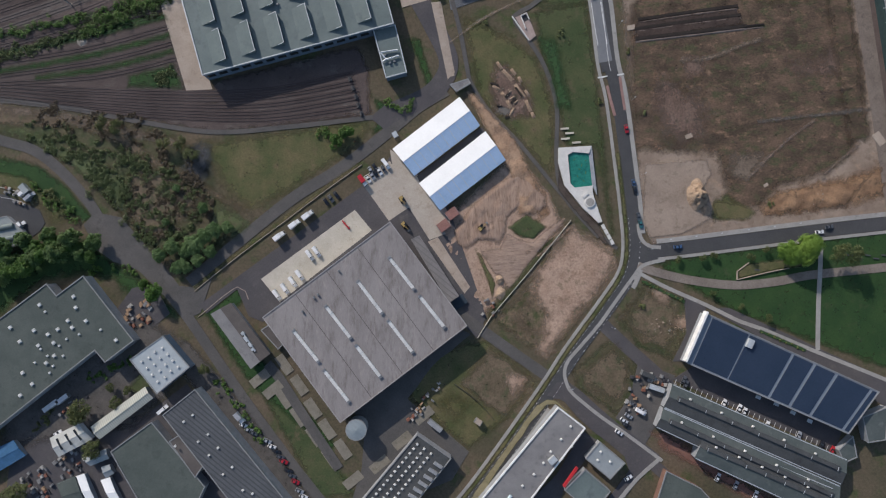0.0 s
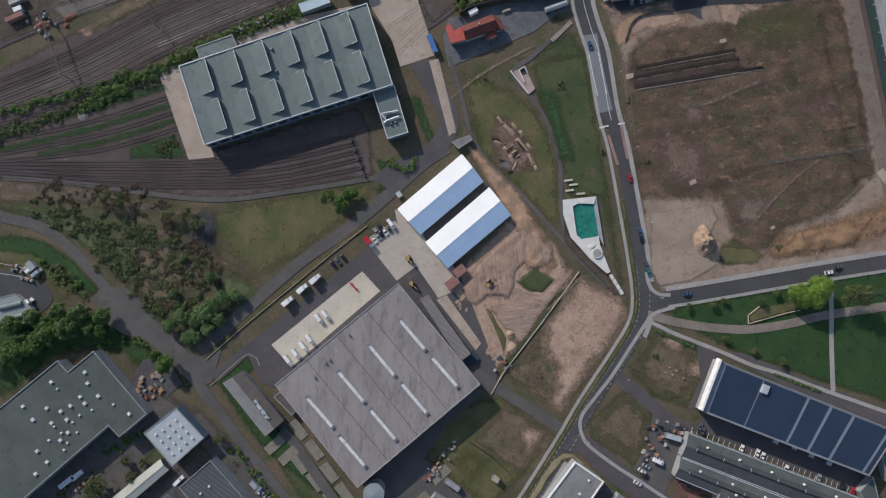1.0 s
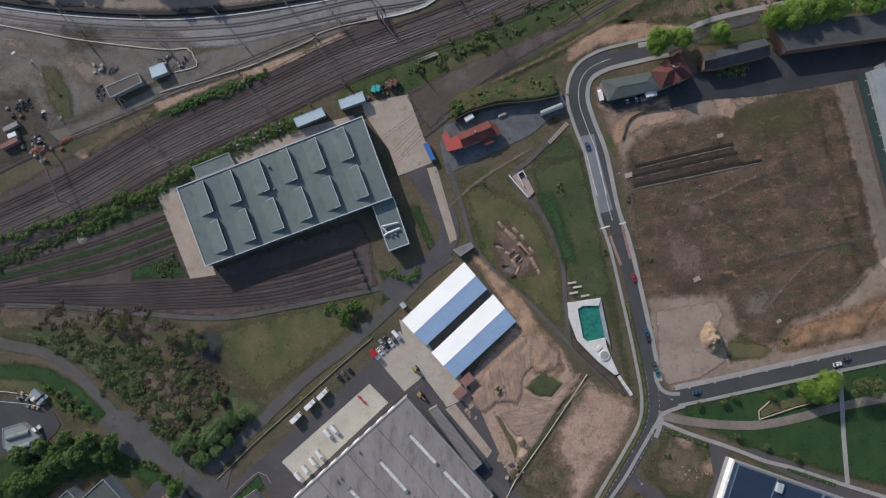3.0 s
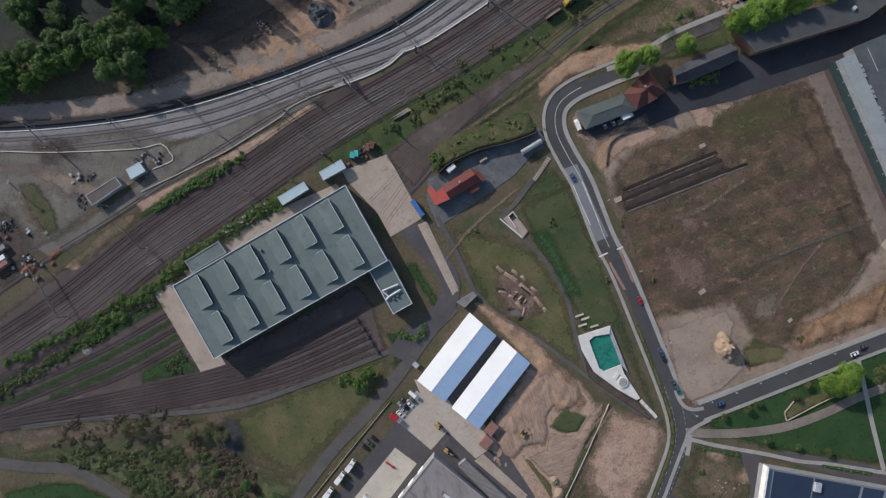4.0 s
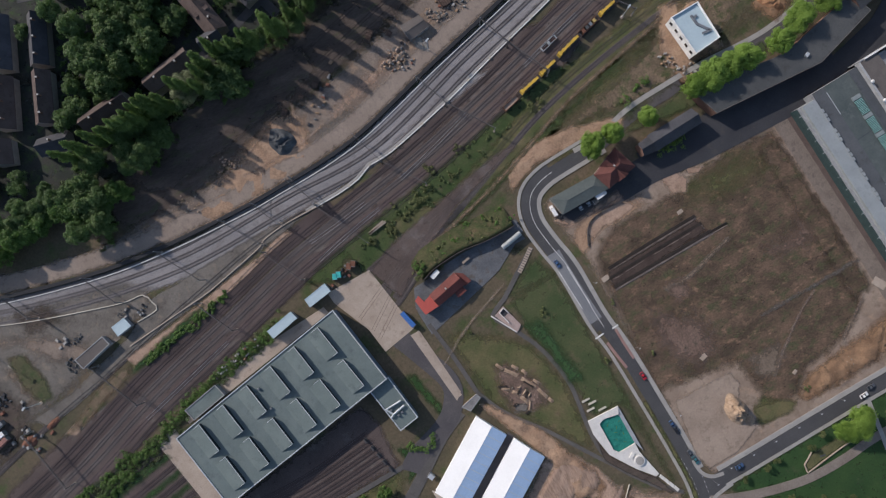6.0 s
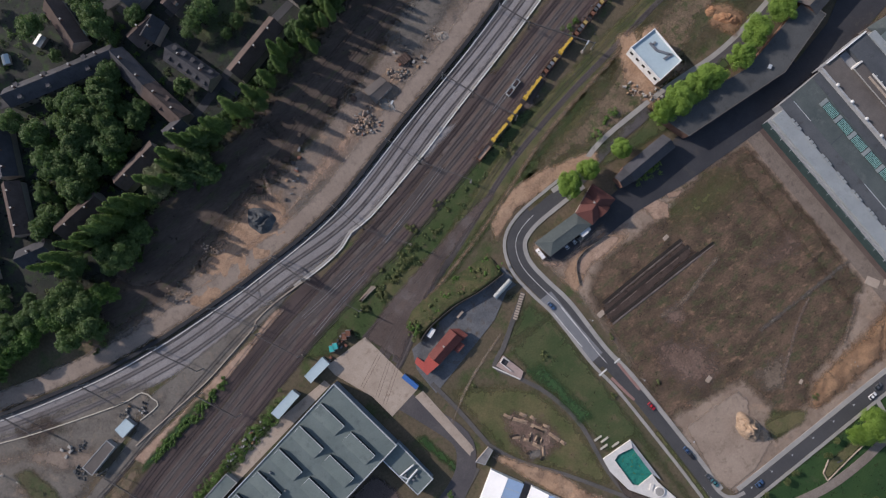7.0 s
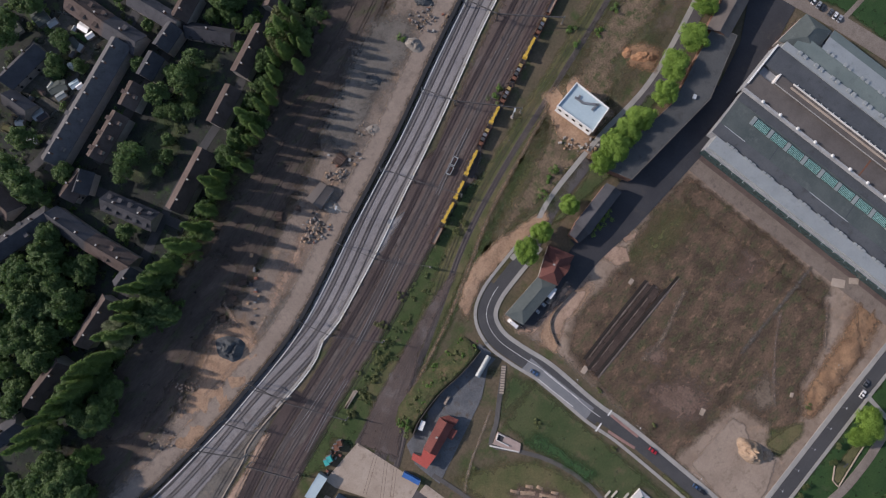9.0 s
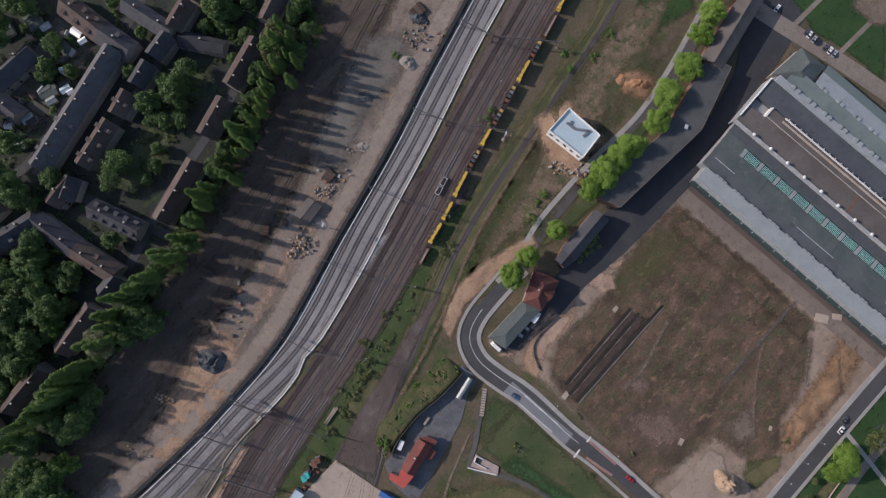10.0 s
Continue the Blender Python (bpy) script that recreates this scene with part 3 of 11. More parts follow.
ground_patch("lawn", GRASS, [(-219.8, 8.0), (-184.7, 13.0), (-164.6, -2.0), (-144.4, -17.0), (-133.1, -31.7), (-153.3, -28.3), (-170.5, -10.6), (-185.0, -7.3), (-205.4, -9.7), (-228.8, -26.6), (-246.3, -29.1), (-246.0, 8.6)], 5, label="shaded lawn round the flat-roofed works")
ground_patch("lawn", GRASS, [(105.6, -6.0), (174.7, 2.2), (247.2, 10.1), (244.1, -72.0), (190.2, -51.2), (147.5, -33.8), (126.3, -21.8)], 3, label="close-mown green park lawn")
ground_patch("lawn", GRASS_MIX, [(11.2, 125.3), (35.7, 112.9), (50.0, 102.3), (59.5, 74.2), (58.5, 36.3), (51.4, 42.3), (17.5, 81.1)], 5, label="uneven grass with bare spots")
ground_patch("lawn", LAWN_DULL, [(49.2, 124.3), (77.0, 129.5), (81.9, 76.6), (88.1, 6.6), (84.6, 6.7), (79.3, 53.3), (63.3, 53.1), (59.6, 80.1), (51.5, 103.7)], 3, label="green lawn beside the street")
ground_patch("lawn", LAWN_DULL, [(19.6, 172.9), (62.0, 150.7), (69.0, 145.8), (77.8, 126.1), (64.6, 125.5), (47.0, 125.2), (41.3, 127.1), (53.3, 130.7), (68.7, 141.4)], 4, label="green lawn beside the steps")
ground_patch("lawn", GRASS_MIX, [(-29.4, -65.8), (-7.4, -49.0), (20.2, -43.9), (42.8, -61.7), (48.5, -67.6), (27.8, -87.2), (10.1, -101.1), (-9.6, -83.5)], 4, label="grass plot behind the big hall")
ground_patch("lawn", LAWN_DULL, [(-94.6, -71.5), (-84.3, -61.7), (-56.3, -108.2), (-45.1, -123.4), (-68.1, -122.9)], 3, label="grass strip between paved bays")
ground_patch("lawn", GRASS, [(-124.3, -27.6), (-106.6, -13.5), (-101.0, -20.9), (-112.7, -29.3), (-92.8, -52.8), (-56.1, -96.8), (-61.9, -99.5), (-101.7, -64.2), (-113.0, -46.6)], 2.5, label="grass strip along the office building")
ground_patch("lawn", SCRUB, [(63.1, -60.7), (86.7, -42.5), (99.1, -60.1), (94.2, -80.1), (85.5, -84.2), (65.7, -70.8)], 3, label="fenced plot of rough grass")
ground_patch("lawn", SCRUB, [(86.9, -35.3), (101.9, -16.9), (124.7, -26.1), (124.1, -46.3), (115.1, -57.6), (97.9, -51.4)], 4, label="rough plot with heaps of earth")
ground_patch("lawn", GRASS, [(-195.0, 130.4), (-142.3, 127.6), (-139.5, 120.2), (-174.8, 109.3), (-227.6, 98.8), (-227.6, 104.7)], 3, label="grass between railway tracks")
ground_patch("lawn", GRASS, [(-161.8, 97.2), (-136.8, 102.5), (-132.7, 87.7), (-161.9, 89.9)], 3, label="grass triangle beside the apron")
ground_patch("lawn", GRASS, [(-37.8, 85.4), (-26.4, 76.3), (-5.8, 81.7), (-16.8, 114.2), (-9.5, 111.1), (-2.8, 87.5), (-23.6, 68.9), (-35.4, 61.9), (-32.8, 73.6)], 2, label="planted strip beside the hall")

# earth
ground_patch("building_plot", PALE_EARTH, [(85.4, 162.5), (92.3, 164.9), (162.7, 148.3), (213.1, 158.2), (254.4, 162.8), (240.9, 15.0), (220.0, 12.1), (142.4, 5.7), (106.1, 1.4), (100.4, 21.3), (95.4, 108.7), (94.1, 129.4)], 3, label="pale trodden gravel round the cleared plot")
ground_patch("cleared_field", SOIL, [(96.8, 119.8), (96.8, 50.4), (139.9, 46.7), (144.3, 30.0), (138.7, 13.1), (165.1, 20.0), (173.1, 29.5), (196.7, 35.2), (212.0, 45.7), (218.6, 71.4), (218.9, 91.7), (214.0, 118.4), (211.5, 149.5), (189.1, 150.1), (165.4, 145.8), (150.3, 139.7), (124.1, 139.7), (112.2, 137.6), (100.6, 130.4)], 5, 2.0, label="cleared brown field with sparse weeds")
ground_patch("dug_earth", RED_EARTH, [(162.2, 17.9), (169.7, 26.4), (190.2, 31.7), (216.5, 38.4), (228.3, 45.4), (227.5, 25.0), (201.4, 21.3), (178.1, 16.1)], 6, 1.6, label="freshly dug red-brown earth", relief=0.7)
ground_patch("weed_patch", GRASS_MIX, [(138.1, 15.6), (137.9, 25.7), (146.6, 28.4), (155.0, 19.5), (149.1, 13.8), (141.8, 13.4)], 4, label="green weeds in the corner of the field")
ground_patch("worksite", SAND, [(13.4, 80.6), (19.6, 74.6), (29.8, 61.5), (43.3, 44.9), (56.2, 28.2), (60.0, 16.5), (62.2, 13.0), (50.3, 1.7), (32.5, -15.3), (20.5, -32.3), (17.4, -40.9), (9.3, -14.7), (-4.6, 8.8), (-1.5, 16.0), (32.6, 47.2)], 3, 1.8, label="bare tan earth of a building site", relief=0.25)
ground_patch("worksite", RED_EARTH, [(28.5, 58.9), (44.1, 42.5), (53.9, 29.2), (56.0, 18.4), (48.3, 14.5), (42.3, 28.0), (32.5, 42.8)], 6, 1.4, label="banked orange earth round the site", relief=1.6)
ground_patch("worksite", SAND_TRACKED, [(13.9, 24.6), (23.1, 32.1), (32.3, 38.7), (38.2, 41.2), (46.6, 36.3), (52.7, 29.3), (53.4, 23.2), (48.8, 19.2), (43.2, 21.6), (38.6, 21.9), (33.4, 17.6), (32.3, 9.9), (28.3, 3.0), (25.0, 5.5), (17.9, 5.9), (11.2, 1.2), (6.2, 4.4), (4.4, 11.7)], 2.4, 0.9, label="raised tan fill combed by digger tracks", relief=0.5, raised=0.6, edge=2.4)
ground_patch("worksite", TRACKED_ACROSS, [(17.5, 1.4), (28.3, 2.4), (32.3, 10.8), (38.7, 6.6), (45.2, 5.3), (53.6, 12.8), (62.6, 18.0), (63.1, 16.2), (49.2, 0.2), (41.0, -9.3), (37.1, -16.2), (32.6, -19.3), (27.8, -12.7), (24.0, -9.6), (20.1, -3.1)], 1.5, 0.9, label="levelled tan fill with track marks", relief=0.3, raised=0.3, edge=2.0)
ground_patch("worksite", LAWN_DULL, [(31.9, 12.8), (42.5, 19.9), (53.6, 12.8), (45.9, 6.1), (38.8, 7.5)], 1.6, 0.8, label="patch of green grass left on the site", raised=0.5, edge=1.2)
ground_patch("worksite", GRASS_MIX, [(15.8, 0.9), (18.4, 0.8), (26.2, -15.5), (24.1, -24.8), (21.1, -14.3)], 1.5, 0.8, label="strip of weeds between the fills", raised=0.3, edge=1.2)
ground_patch("plot", BROWN_VERGE, [(57.8, 11.7), (90.3, 3.6), (89.1, -7.9), (72.6, -30.7), (51.6, -56.1), (23.3, -35.3), (47.1, -9.8)], 4, label="rough plot of dry weeds")
ground_patch("plot", SAND, [(66.6, 13.4), (83.1, 2.3), (89.2, -3.8), (87.0, -10.8), (78.3, -23.1), (67.5, -33.8), (54.8, -50.1), (51.5, -55.5), (44.6, -52.2), (50.3, -32.7), (42.5, -20.8), (47.3, -7.4)], 6, 1.6, label="bare pinkish earth beside the street", relief=0.3)
ground_patch("plot", BROWN_VERGE, [(42.0, -19.0), (53.0, -20.0), (57.0, -36.0), (46.0, -46.0), (32.0, -36.0)], 7, 1.6, label="dry weeds over pinkish earth")
ground_patch("dig_site", EARTH_RED_DRY, [(27.7, 98.6), (34.9, 97.5), (47.1, 84.2), (48.9, 69.5), (35.7, 67.5), (25.9, 72.5), (24.6, 87.1)], 5, 1.5, label="trodden brown ground between shallow trenches")
ground_patch("dig_site", GREY_YARD, [(30.0, 76.6), (36.2, 73.8), (34.4, 69.9), (27.6, 72.4)], 1.5, 0.8, label="grey scraped floor of a dig")

ground_patch("dug_earth", RED_EARTH, [(167.0, 25.9), (177.2, 28.1), (198.1, 28.5), (212.5, 34.9), (231.6, 33.2), (225.6, 23.0), (208.9, 18.6), (190.0, 20.3), (167.3, 17.9)], 6, 1.6, label="mottled rust-brown dug earth", relief=0.6)
ground_patch("cleared_field", SAND, [(125.5, 139.1), (128.9, 146.2), (136.3, 147.2), (131.3, 138.7)], 5, 1.5, label="bare sandy corner of the field")
ground_patch("cleared_field", SAND, [(146.7, 149.4), (154.0, 148.9), (154.8, 141.5), (148.8, 139.0)], 5, 1.5, label="bare sandy corner of the field")
ground_patch("cleared_field", ORANGE_EARTH, [(120.2, 156.9), (133.8, 139.8), (119.8, 137.7), (107.8, 137.8), (93.4, 128.6), (90.9, 140.1), (102.2, 149.2)], 3, 1.5, label="bare sandy ground by the station")
ground_patch("cleared_field", TAN_TRACK, [(110.5, 78.8), (130.9, 81.3), (139.3, 69.4), (127.1, 52.2), (112.8, 58.3)], 16, 2.0, label="thin reddish soil showing through weeds")
ground_patch("cleared_field", EARTH_RED_DRY, [(112.3, 85.0), (123.6, 86.1), (124.6, 74.8), (133.3, 66.7), (130.7, 57.5), (119.7, 60.1), (113.1, 71.8), (109.8, 77.6)], 4, 1.2, label="dry pinkish soil worn bare")
ground_patch("cleared_field", EARTH_RED_DRY, [(126.7, 101.0), (135.9, 99.4), (137.0, 89.0), (127.5, 87.7), (124.2, 93.6)], 4, 1.2, label="dry pinkish soil worn bare")
ground_patch("cleared_field", TAN_TRACK, [(145.0, 49.1), (165.5, 49.6), (166.7, 42.1), (156.6, 31.6), (147.6, 35.9)], 6, 1.2, label="thin grey-brown soil among weeds")
ground_patch("cleared_field", EARTH_RED_DRY, [(175.0, 95.9), (197.6, 98.1), (206.4, 112.7), (213.5, 108.4), (213.4, 85.8), (196.5, 85.0), (178.1, 88.1)], 9, 1.6, label="rust-brown soil under thin weeds")
ground_patch("cleared_field", GRASS_MIX, [(137.5, 25.4), (154.0, 22.5), (161.1, 18.3), (156.9, 13.0), (138.4, 14.2)], 2.5, 1.0, label="green weeds beside the gravel corner")
ground_patch("cleared_field", GRASS_MIX, [(153.5, 143.1), (188.8, 146.6), (204.9, 130.8), (175.2, 123.9), (152.6, 131.3)], 16, 2.0, label="green weeds on the field edge")
ground_patch("cleared_field", EARTH_RED_DRY, [(111.8, 92.1), (135.9, 76.1), (137.7, 56.1), (119.6, 52.6), (107.4, 73.6)], 9, 1.6, label="dry reddish soil showing through weeds")
ground_patch("cleared_field", SAND, [(146.2, 151.6), (154.9, 149.8), (159.8, 143.5), (155.4, 136.9), (148.4, 139.9)], 1.4, 0.8, label="bare sand at the yard edge")
ground_patch("cleared_field", SAND, [(187.4, 157.4), (194.2, 154.1), (191.4, 149.1), (185.8, 148.8), (184.2, 152.4)], 1.4, 0.8, label="bare sand at the yard edge")
ground_patch("cleared_field", SAND, [(160.2, 149.3), (170.7, 145.9), (165.9, 143.4), (160.5, 145.2)], 1.2, 0.8, label="bare sand at the yard edge")
ground_patch("cleared_field", SAND, [(120.9, 150.1), (129.3, 142.0), (125.5, 140.6), (117.8, 138.7), (109.5, 138.7), (102.6, 135.0), (99.0, 139.8), (103.6, 144.3), (110.8, 147.1)], 1.4, 0.8, label="bare sand inside the fence by the station")
ground_patch("dug_earth", RED_EARTH, [(223.7, 37.7), (212.0, 34.3), (189.3, 32.4), (171.5, 28.5), (160.4, 19.3), (166.1, 14.6), (186.6, 16.2), (206.6, 18.3)], 4, 0.9, label="ridge of dug rust-brown earth", relief=0.9, raised=0.25, edge=3.0)
for p, s, a in (((126.9, 57.6), 3.6, 20), ((224.5, 53.9), 7.0, -55), ((148.3, 129.5), 3.0, 10), ((165.7, 31.5), 2.4, 30), ((231.0, 49.0), 5.0, -50), ((99.0, 114.6), 4.0, 10)):
    slab("old_slab", CONCRETE, rect(p, s, s * 0.62, a), 0.0, 0.33, "broken pale concrete slab left in the field", "slab")
ground_patch("plot", SAND, [(104.7, -18.4), (114.8, -20.1), (115.9, -30.2), (104.3, -31.4)], 4, label="pinkish bare earth on the rough plot")
ground_patch("plot", SAND, [(104.2, -34.3), (127.4, -31.9), (125.6, -42.0), (112.6, -43.1)], 6, label="pinkish bare earth on the rough plot")
ground_patch("plot", SAND, [(26.8, -67.1), (39.9, -63.0), (44.1, -70.3), (32.4, -75.8)], 6, label="bare earth in the grass plot")
ground_patch("verge", EARTH_DARK, [(59.4, 45.6), (62.3, 33.3), (71.5, 21.4), (79.0, 13.5), (84.6, 2.8), (82.3, 2.9), (68.5, 19.1), (58.9, 31.2)], 0.8, 0.7, label="strip of dark brown earth below the terrace", lift=0.3)
# railway land
ground_patch("yard_ballast", YARD_BALLAST, [(-250.9, 120.0), (-192.3, 115.6), (-139.3, 129.0), (-133.8, 105.3), (-131.2, 87.7), (-110.9, 78.4), (-40.5, 94.2), (-35.2, 72.1), (-76.1, 67.3), (-117.0, 64.5), (-154.8, 72.1), (-192.7, 80.4), (-251.2, 86.2)], 3, label="brown ballast of the siding fan")
ground_patch("rail_ballast", YARD_BALLAST, [(-313.2, 102.1), (-258.1, 128.6), (-224.1, 143.2), (-189.9, 157.8), (-141.6, 168.5), (-93.2, 178.6), (-43.1, 194.9), (7.4, 212.5), (58.9, 232.7), (75.9, 238.6), (110.7, 253.5), (155.8, 240.5), (118.1, 215.7), (65.9, 203.8), (7.3, 190.4), (-32.2, 179.6), (-82.4, 162.4), (-132.7, 144.7), (-183.9, 122.9), (-233.5, 106.7), (-301.2, 77.8)], 3, label="brown ballast of the old main line")
ground_patch("rail_ballast", BALLAST_BROWN, [(6.9, 202.4), (62.5, 225.8), (117.4, 247.6), (175.6, 272.1), (218.1, 287.5), (265.8, 303.5), (288.6, 283.2), (240.6, 267.4), (185.1, 249.3), (129.7, 230.4), (81.7, 212.3), (35.5, 195.6), (0.1, 181.7)], 3, label="brown ballast of the old main line")
ground_patch("yard_ballast", YARD_BALLAST, [(-118.7, 92.2), (-41.7, 109.1), (-36.1, 95.5), (-36.7, 72.2), (-85.0, 68.1), (-116.5, 79.0)], 2.5, label="brown ballast in the shade of the train hall")
ground_patch("new_ballast", BALLAST_GREY, [(-256.9, 253.9), (-199.9, 237.0), (-141.7, 225.4), (-102.8, 222.3), (-66.0, 222.9), (-31.7, 225.5), (13.3, 233.4), (42.3, 239.0), (65.4, 244.8), (93.6, 236.7), (57.7, 228.4), (25.0, 220.7), (-10.9, 212.5), (-54.8, 208.1), (-86.6, 203.3), (-134.1, 207.9), (-202.7, 226.1), (-260.3, 240.4)], 2.0, label="grey ballast of the new railway line")
ground_patch("new_ballast", BALLAST_GREY, [(-39.6, 227.5), (10.1, 232.3), (60.2, 249.5), (116.0, 268.1), (159.6, 285.6), (203.9, 302.3), (249.9, 317.7), (263.6, 305.5), (216.4, 289.1), (185.6, 278.7), (137.4, 260.9), (96.1, 246.0), (55.6, 231.2), (23.5, 221.3), (-14.2, 213.2), (-47.4, 209.8)], 2.0, label="grey ballast of the new railway line")
ground_patch("garden_ground", GARDEN_SHADE, [(-228.0, 299.9), (-110.3, 267.2), (-34.7, 290.4), (43.2, 314.4), (125.5, 345.8), (180.6, 362.8), (168.0, 458.4), (-6.4, 529.7), (-103.9, 455.0)], 10, 3.0, label="gardens and bare ground with shade put into the colour", category="garden")
ground_patch("sidings_ground", EARTH_DARK, [(-117.8, 236.3), (-76.8, 236.6), (-32.3, 253.5), (11.3, 264.3), (49.4, 277.1), (90.1, 292.2), (131.4, 307.6), (169.2, 323.0), (198.9, 338.0), (180.6, 362.8), (102.5, 337.7), (31.2, 309.4), (-18.7, 291.5), (-73.6, 275.6), (-127.6, 264.1)], 8, label="disused brown track bed under weeds")
ground_patch("sand_strip", STRIP_EARTH, [(-114.6, 240.2), (-75.1, 240.8), (-37.4, 254.2), (8.1, 267.2), (47.2, 279.0), (85.8, 294.1), (120.9, 306.9), (159.6, 321.3), (190.2, 337.4), (216.0, 348.0), (247.7, 319.7), (202.9, 301.2), (160.1, 286.0), (116.4, 268.5), (60.7, 250.2), (10.7, 232.9), (-39.1, 228.1), (-95.8, 223.0)], 4, label="sandy works road beside the new line")
ground_patch("sand_strip", ORANGE_EARTH, [(-82.7, 236.3), (-36.6, 257.3), (-21.0, 264.4), (-5.4, 256.1), (-9.0, 232.2), (-36.6, 226.7), (-73.9, 222.6)], 7, label="orange-tan sand with tyre tracks", relief=0.5)
ground_patch("sand_strip", GREY_YARD, [(83.5, 298.1), (124.6, 317.9), (147.7, 325.8), (163.1, 316.2), (169.9, 305.9), (151.2, 294.0), (117.6, 287.6), (84.8, 272.9)], 8, label="grey crushed stone storage ground", relief=0.3)
ground_patch("sand_strip", SAND, [(5.8, 253.7), (29.7, 263.4), (49.9, 268.7), (50.3, 260.4), (28.2, 252.9), (4.3, 245.3)], 7, label="orange-tan trampled sand", relief=0.3)
ground_patch("sand_strip", GREY_YARD, [(-3.8, 246.9), (16.1, 252.2), (22.5, 246.4), (8.7, 239.4), (-9.2, 236.3)], 7, label="grey damp gravel on the works strip")
ground_patch("works_yard", GREY_YARD, [(-247.7, 239.1), (-197.5, 229.6), (-126.7, 218.7), (-115.4, 208.9), (-119.0, 197.2), (-152.0, 187.5), (-173.2, 177.0), (-197.2, 169.7), (-251.6, 140.8)], 6, label="grey storage yard beside the tracks")
ground_patch("works_yard", SAND, [(-185.9, 158.6), (-152.8, 172.7), (-107.8, 186.0), (-59.8, 199.1), (-41.6, 206.9), (-35.9, 203.5), (-84.0, 188.9), (-131.7, 180.2), (-180.2, 155.2)], 1.5, 1.2, label="sandy strip between the lines")
ground_patch("embankment", EMBANK_GREEN, [(-44.8, 177.7), (1.7, 192.0), (50.8, 204.1), (100.8, 219.1), (121.0, 225.7), (140.7, 220.0), (83.0, 199.5), (43.9, 180.0), (10.6, 158.9), (-7.8, 158.0), (-17.1, 179.0), (-28.7, 170.0)], 3, label="green embankment between tracks")
ground_patch("embankment", GRASS_MIX, [(9.7, 188.3), (44.1, 187.9), (90.1, 208.6), (137.3, 225.6), (183.5, 236.5), (241.2, 250.3), (271.4, 264.9), (280.5, 256.8), (248.1, 240.0), (184.0, 223.8), (127.7, 206.3), (91.0, 192.1), (52.9, 176.0), (21.3, 162.4), (7.4, 159.8)], 3, label="grassy strip between the sidings")
ground_patch("embankment", GRASS_MIX, [(90.9, 185.0), (133.7, 206.6), (161.2, 217.3), (185.3, 216.5), (175.7, 194.5), (143.8, 179.1), (101.3, 178.9)], 6, label="rough grassy bank beside the street")

ground_patch("embankment", GRASS, [(10.6, 158.9), (39.1, 163.0), (64.7, 157.2), (69.2, 162.1), (37.9, 169.4), (18.2, 164.3)], 3, label="green bank above the cutting")
ground_patch("site_earth", ORANGE_EARTH, [(185.1, 232.4), (205.8, 226.3), (207.4, 196.9), (188.5, 194.8), (179.5, 186.5), (172.1, 201.8), (176.9, 219.9)], 5, label="orange building-site earth round the new block", relief=0.3)
ground_patch("site_earth", RED_EARTH, [(232.4, 221.1), (244.6, 214.2), (248.2, 202.8), (236.5, 196.9), (227.4, 209.2)], 4, label="heap of rust-red earth", relief=1.4)
ground_patch("lawn", GRASS, [(280.8, 248.2), (303.4, 227.9), (288.3, 216.4), (264.0, 221.6), (263.5, 238.7)], 4, label="patch of green grass")
ground_patch("lawn", GRASS, [(332.2, 189.6), (327.2, 164.9), (332.0, 152.4), (336.7, 119.2), (382.6, 165.5), (348.8, 195.8)], 2, label="green lawn with gravel paths")

ground_patch("sand_strip", STRIP_EARTH, [(-239.0, 251.9), (-198.6, 242.2), (-169.1, 237.5), (-131.5, 229.3), (-101.3, 228.1), (-64.3, 229.2), (-39.7, 240.8), (-66.1, 245.2), (-97.6, 241.8), (-131.9, 239.3), (-167.5, 243.9), (-237.3, 258.5)], 5, label="sandy works road behind the noise wall")
ground_patch("works_yard", GREY_YARD, [(-198.3, 172.3), (-169.5, 177.9), (-135.5, 191.1), (-117.0, 203.6), (-79.1, 208.2), (-47.7, 211.6), (-21.8, 211.6), (-37.0, 206.1), (-56.5, 201.8), (-76.4, 195.8), (-105.7, 188.8), (-138.2, 181.2), (-171.7, 169.4), (-191.3, 164.3)], 1.5, 1.2, label="grey dusty ground between the lines")
ground_patch("embankment", SCRUB, [(107.5, 192.9), (136.4, 198.4), (161.4, 203.8), (176.8, 189.9), (145.5, 182.3), (122.5, 183.3)], 8, label="brown rough bank beside the street")
ground_patch("embankment", SCRUB, [(150.4, 213.7), (198.7, 231.0), (241.5, 241.7), (270.2, 232.6), (260.0, 208.6), (200.0, 197.3), (161.6, 199.7)], 12, label="brown weedy ground beside the sidings")
ground_patch("embankment", ORANGE_EARTH, [(173.7, 214.9), (195.7, 225.5), (207.9, 214.5), (202.0, 199.5), (178.9, 192.1), (169.9, 204.2)], 9, label="trampled earth round the new block")
ground_patch("embankment", BROWN_VERGE, [(66.2, 175.6), (101.4, 190.6), (125.9, 200.0), (159.1, 210.0), (193.6, 223.3), (233.0, 237.0), (265.6, 240.9), (285.7, 231.3), (261.9, 219.4), (225.1, 215.4), (202.0, 199.5), (176.7, 192.0), (150.4, 189.8), (126.3, 191.7), (103.5, 188.6), (76.5, 174.0)], 5, 1.6, label="brown weedy bank beside the street")
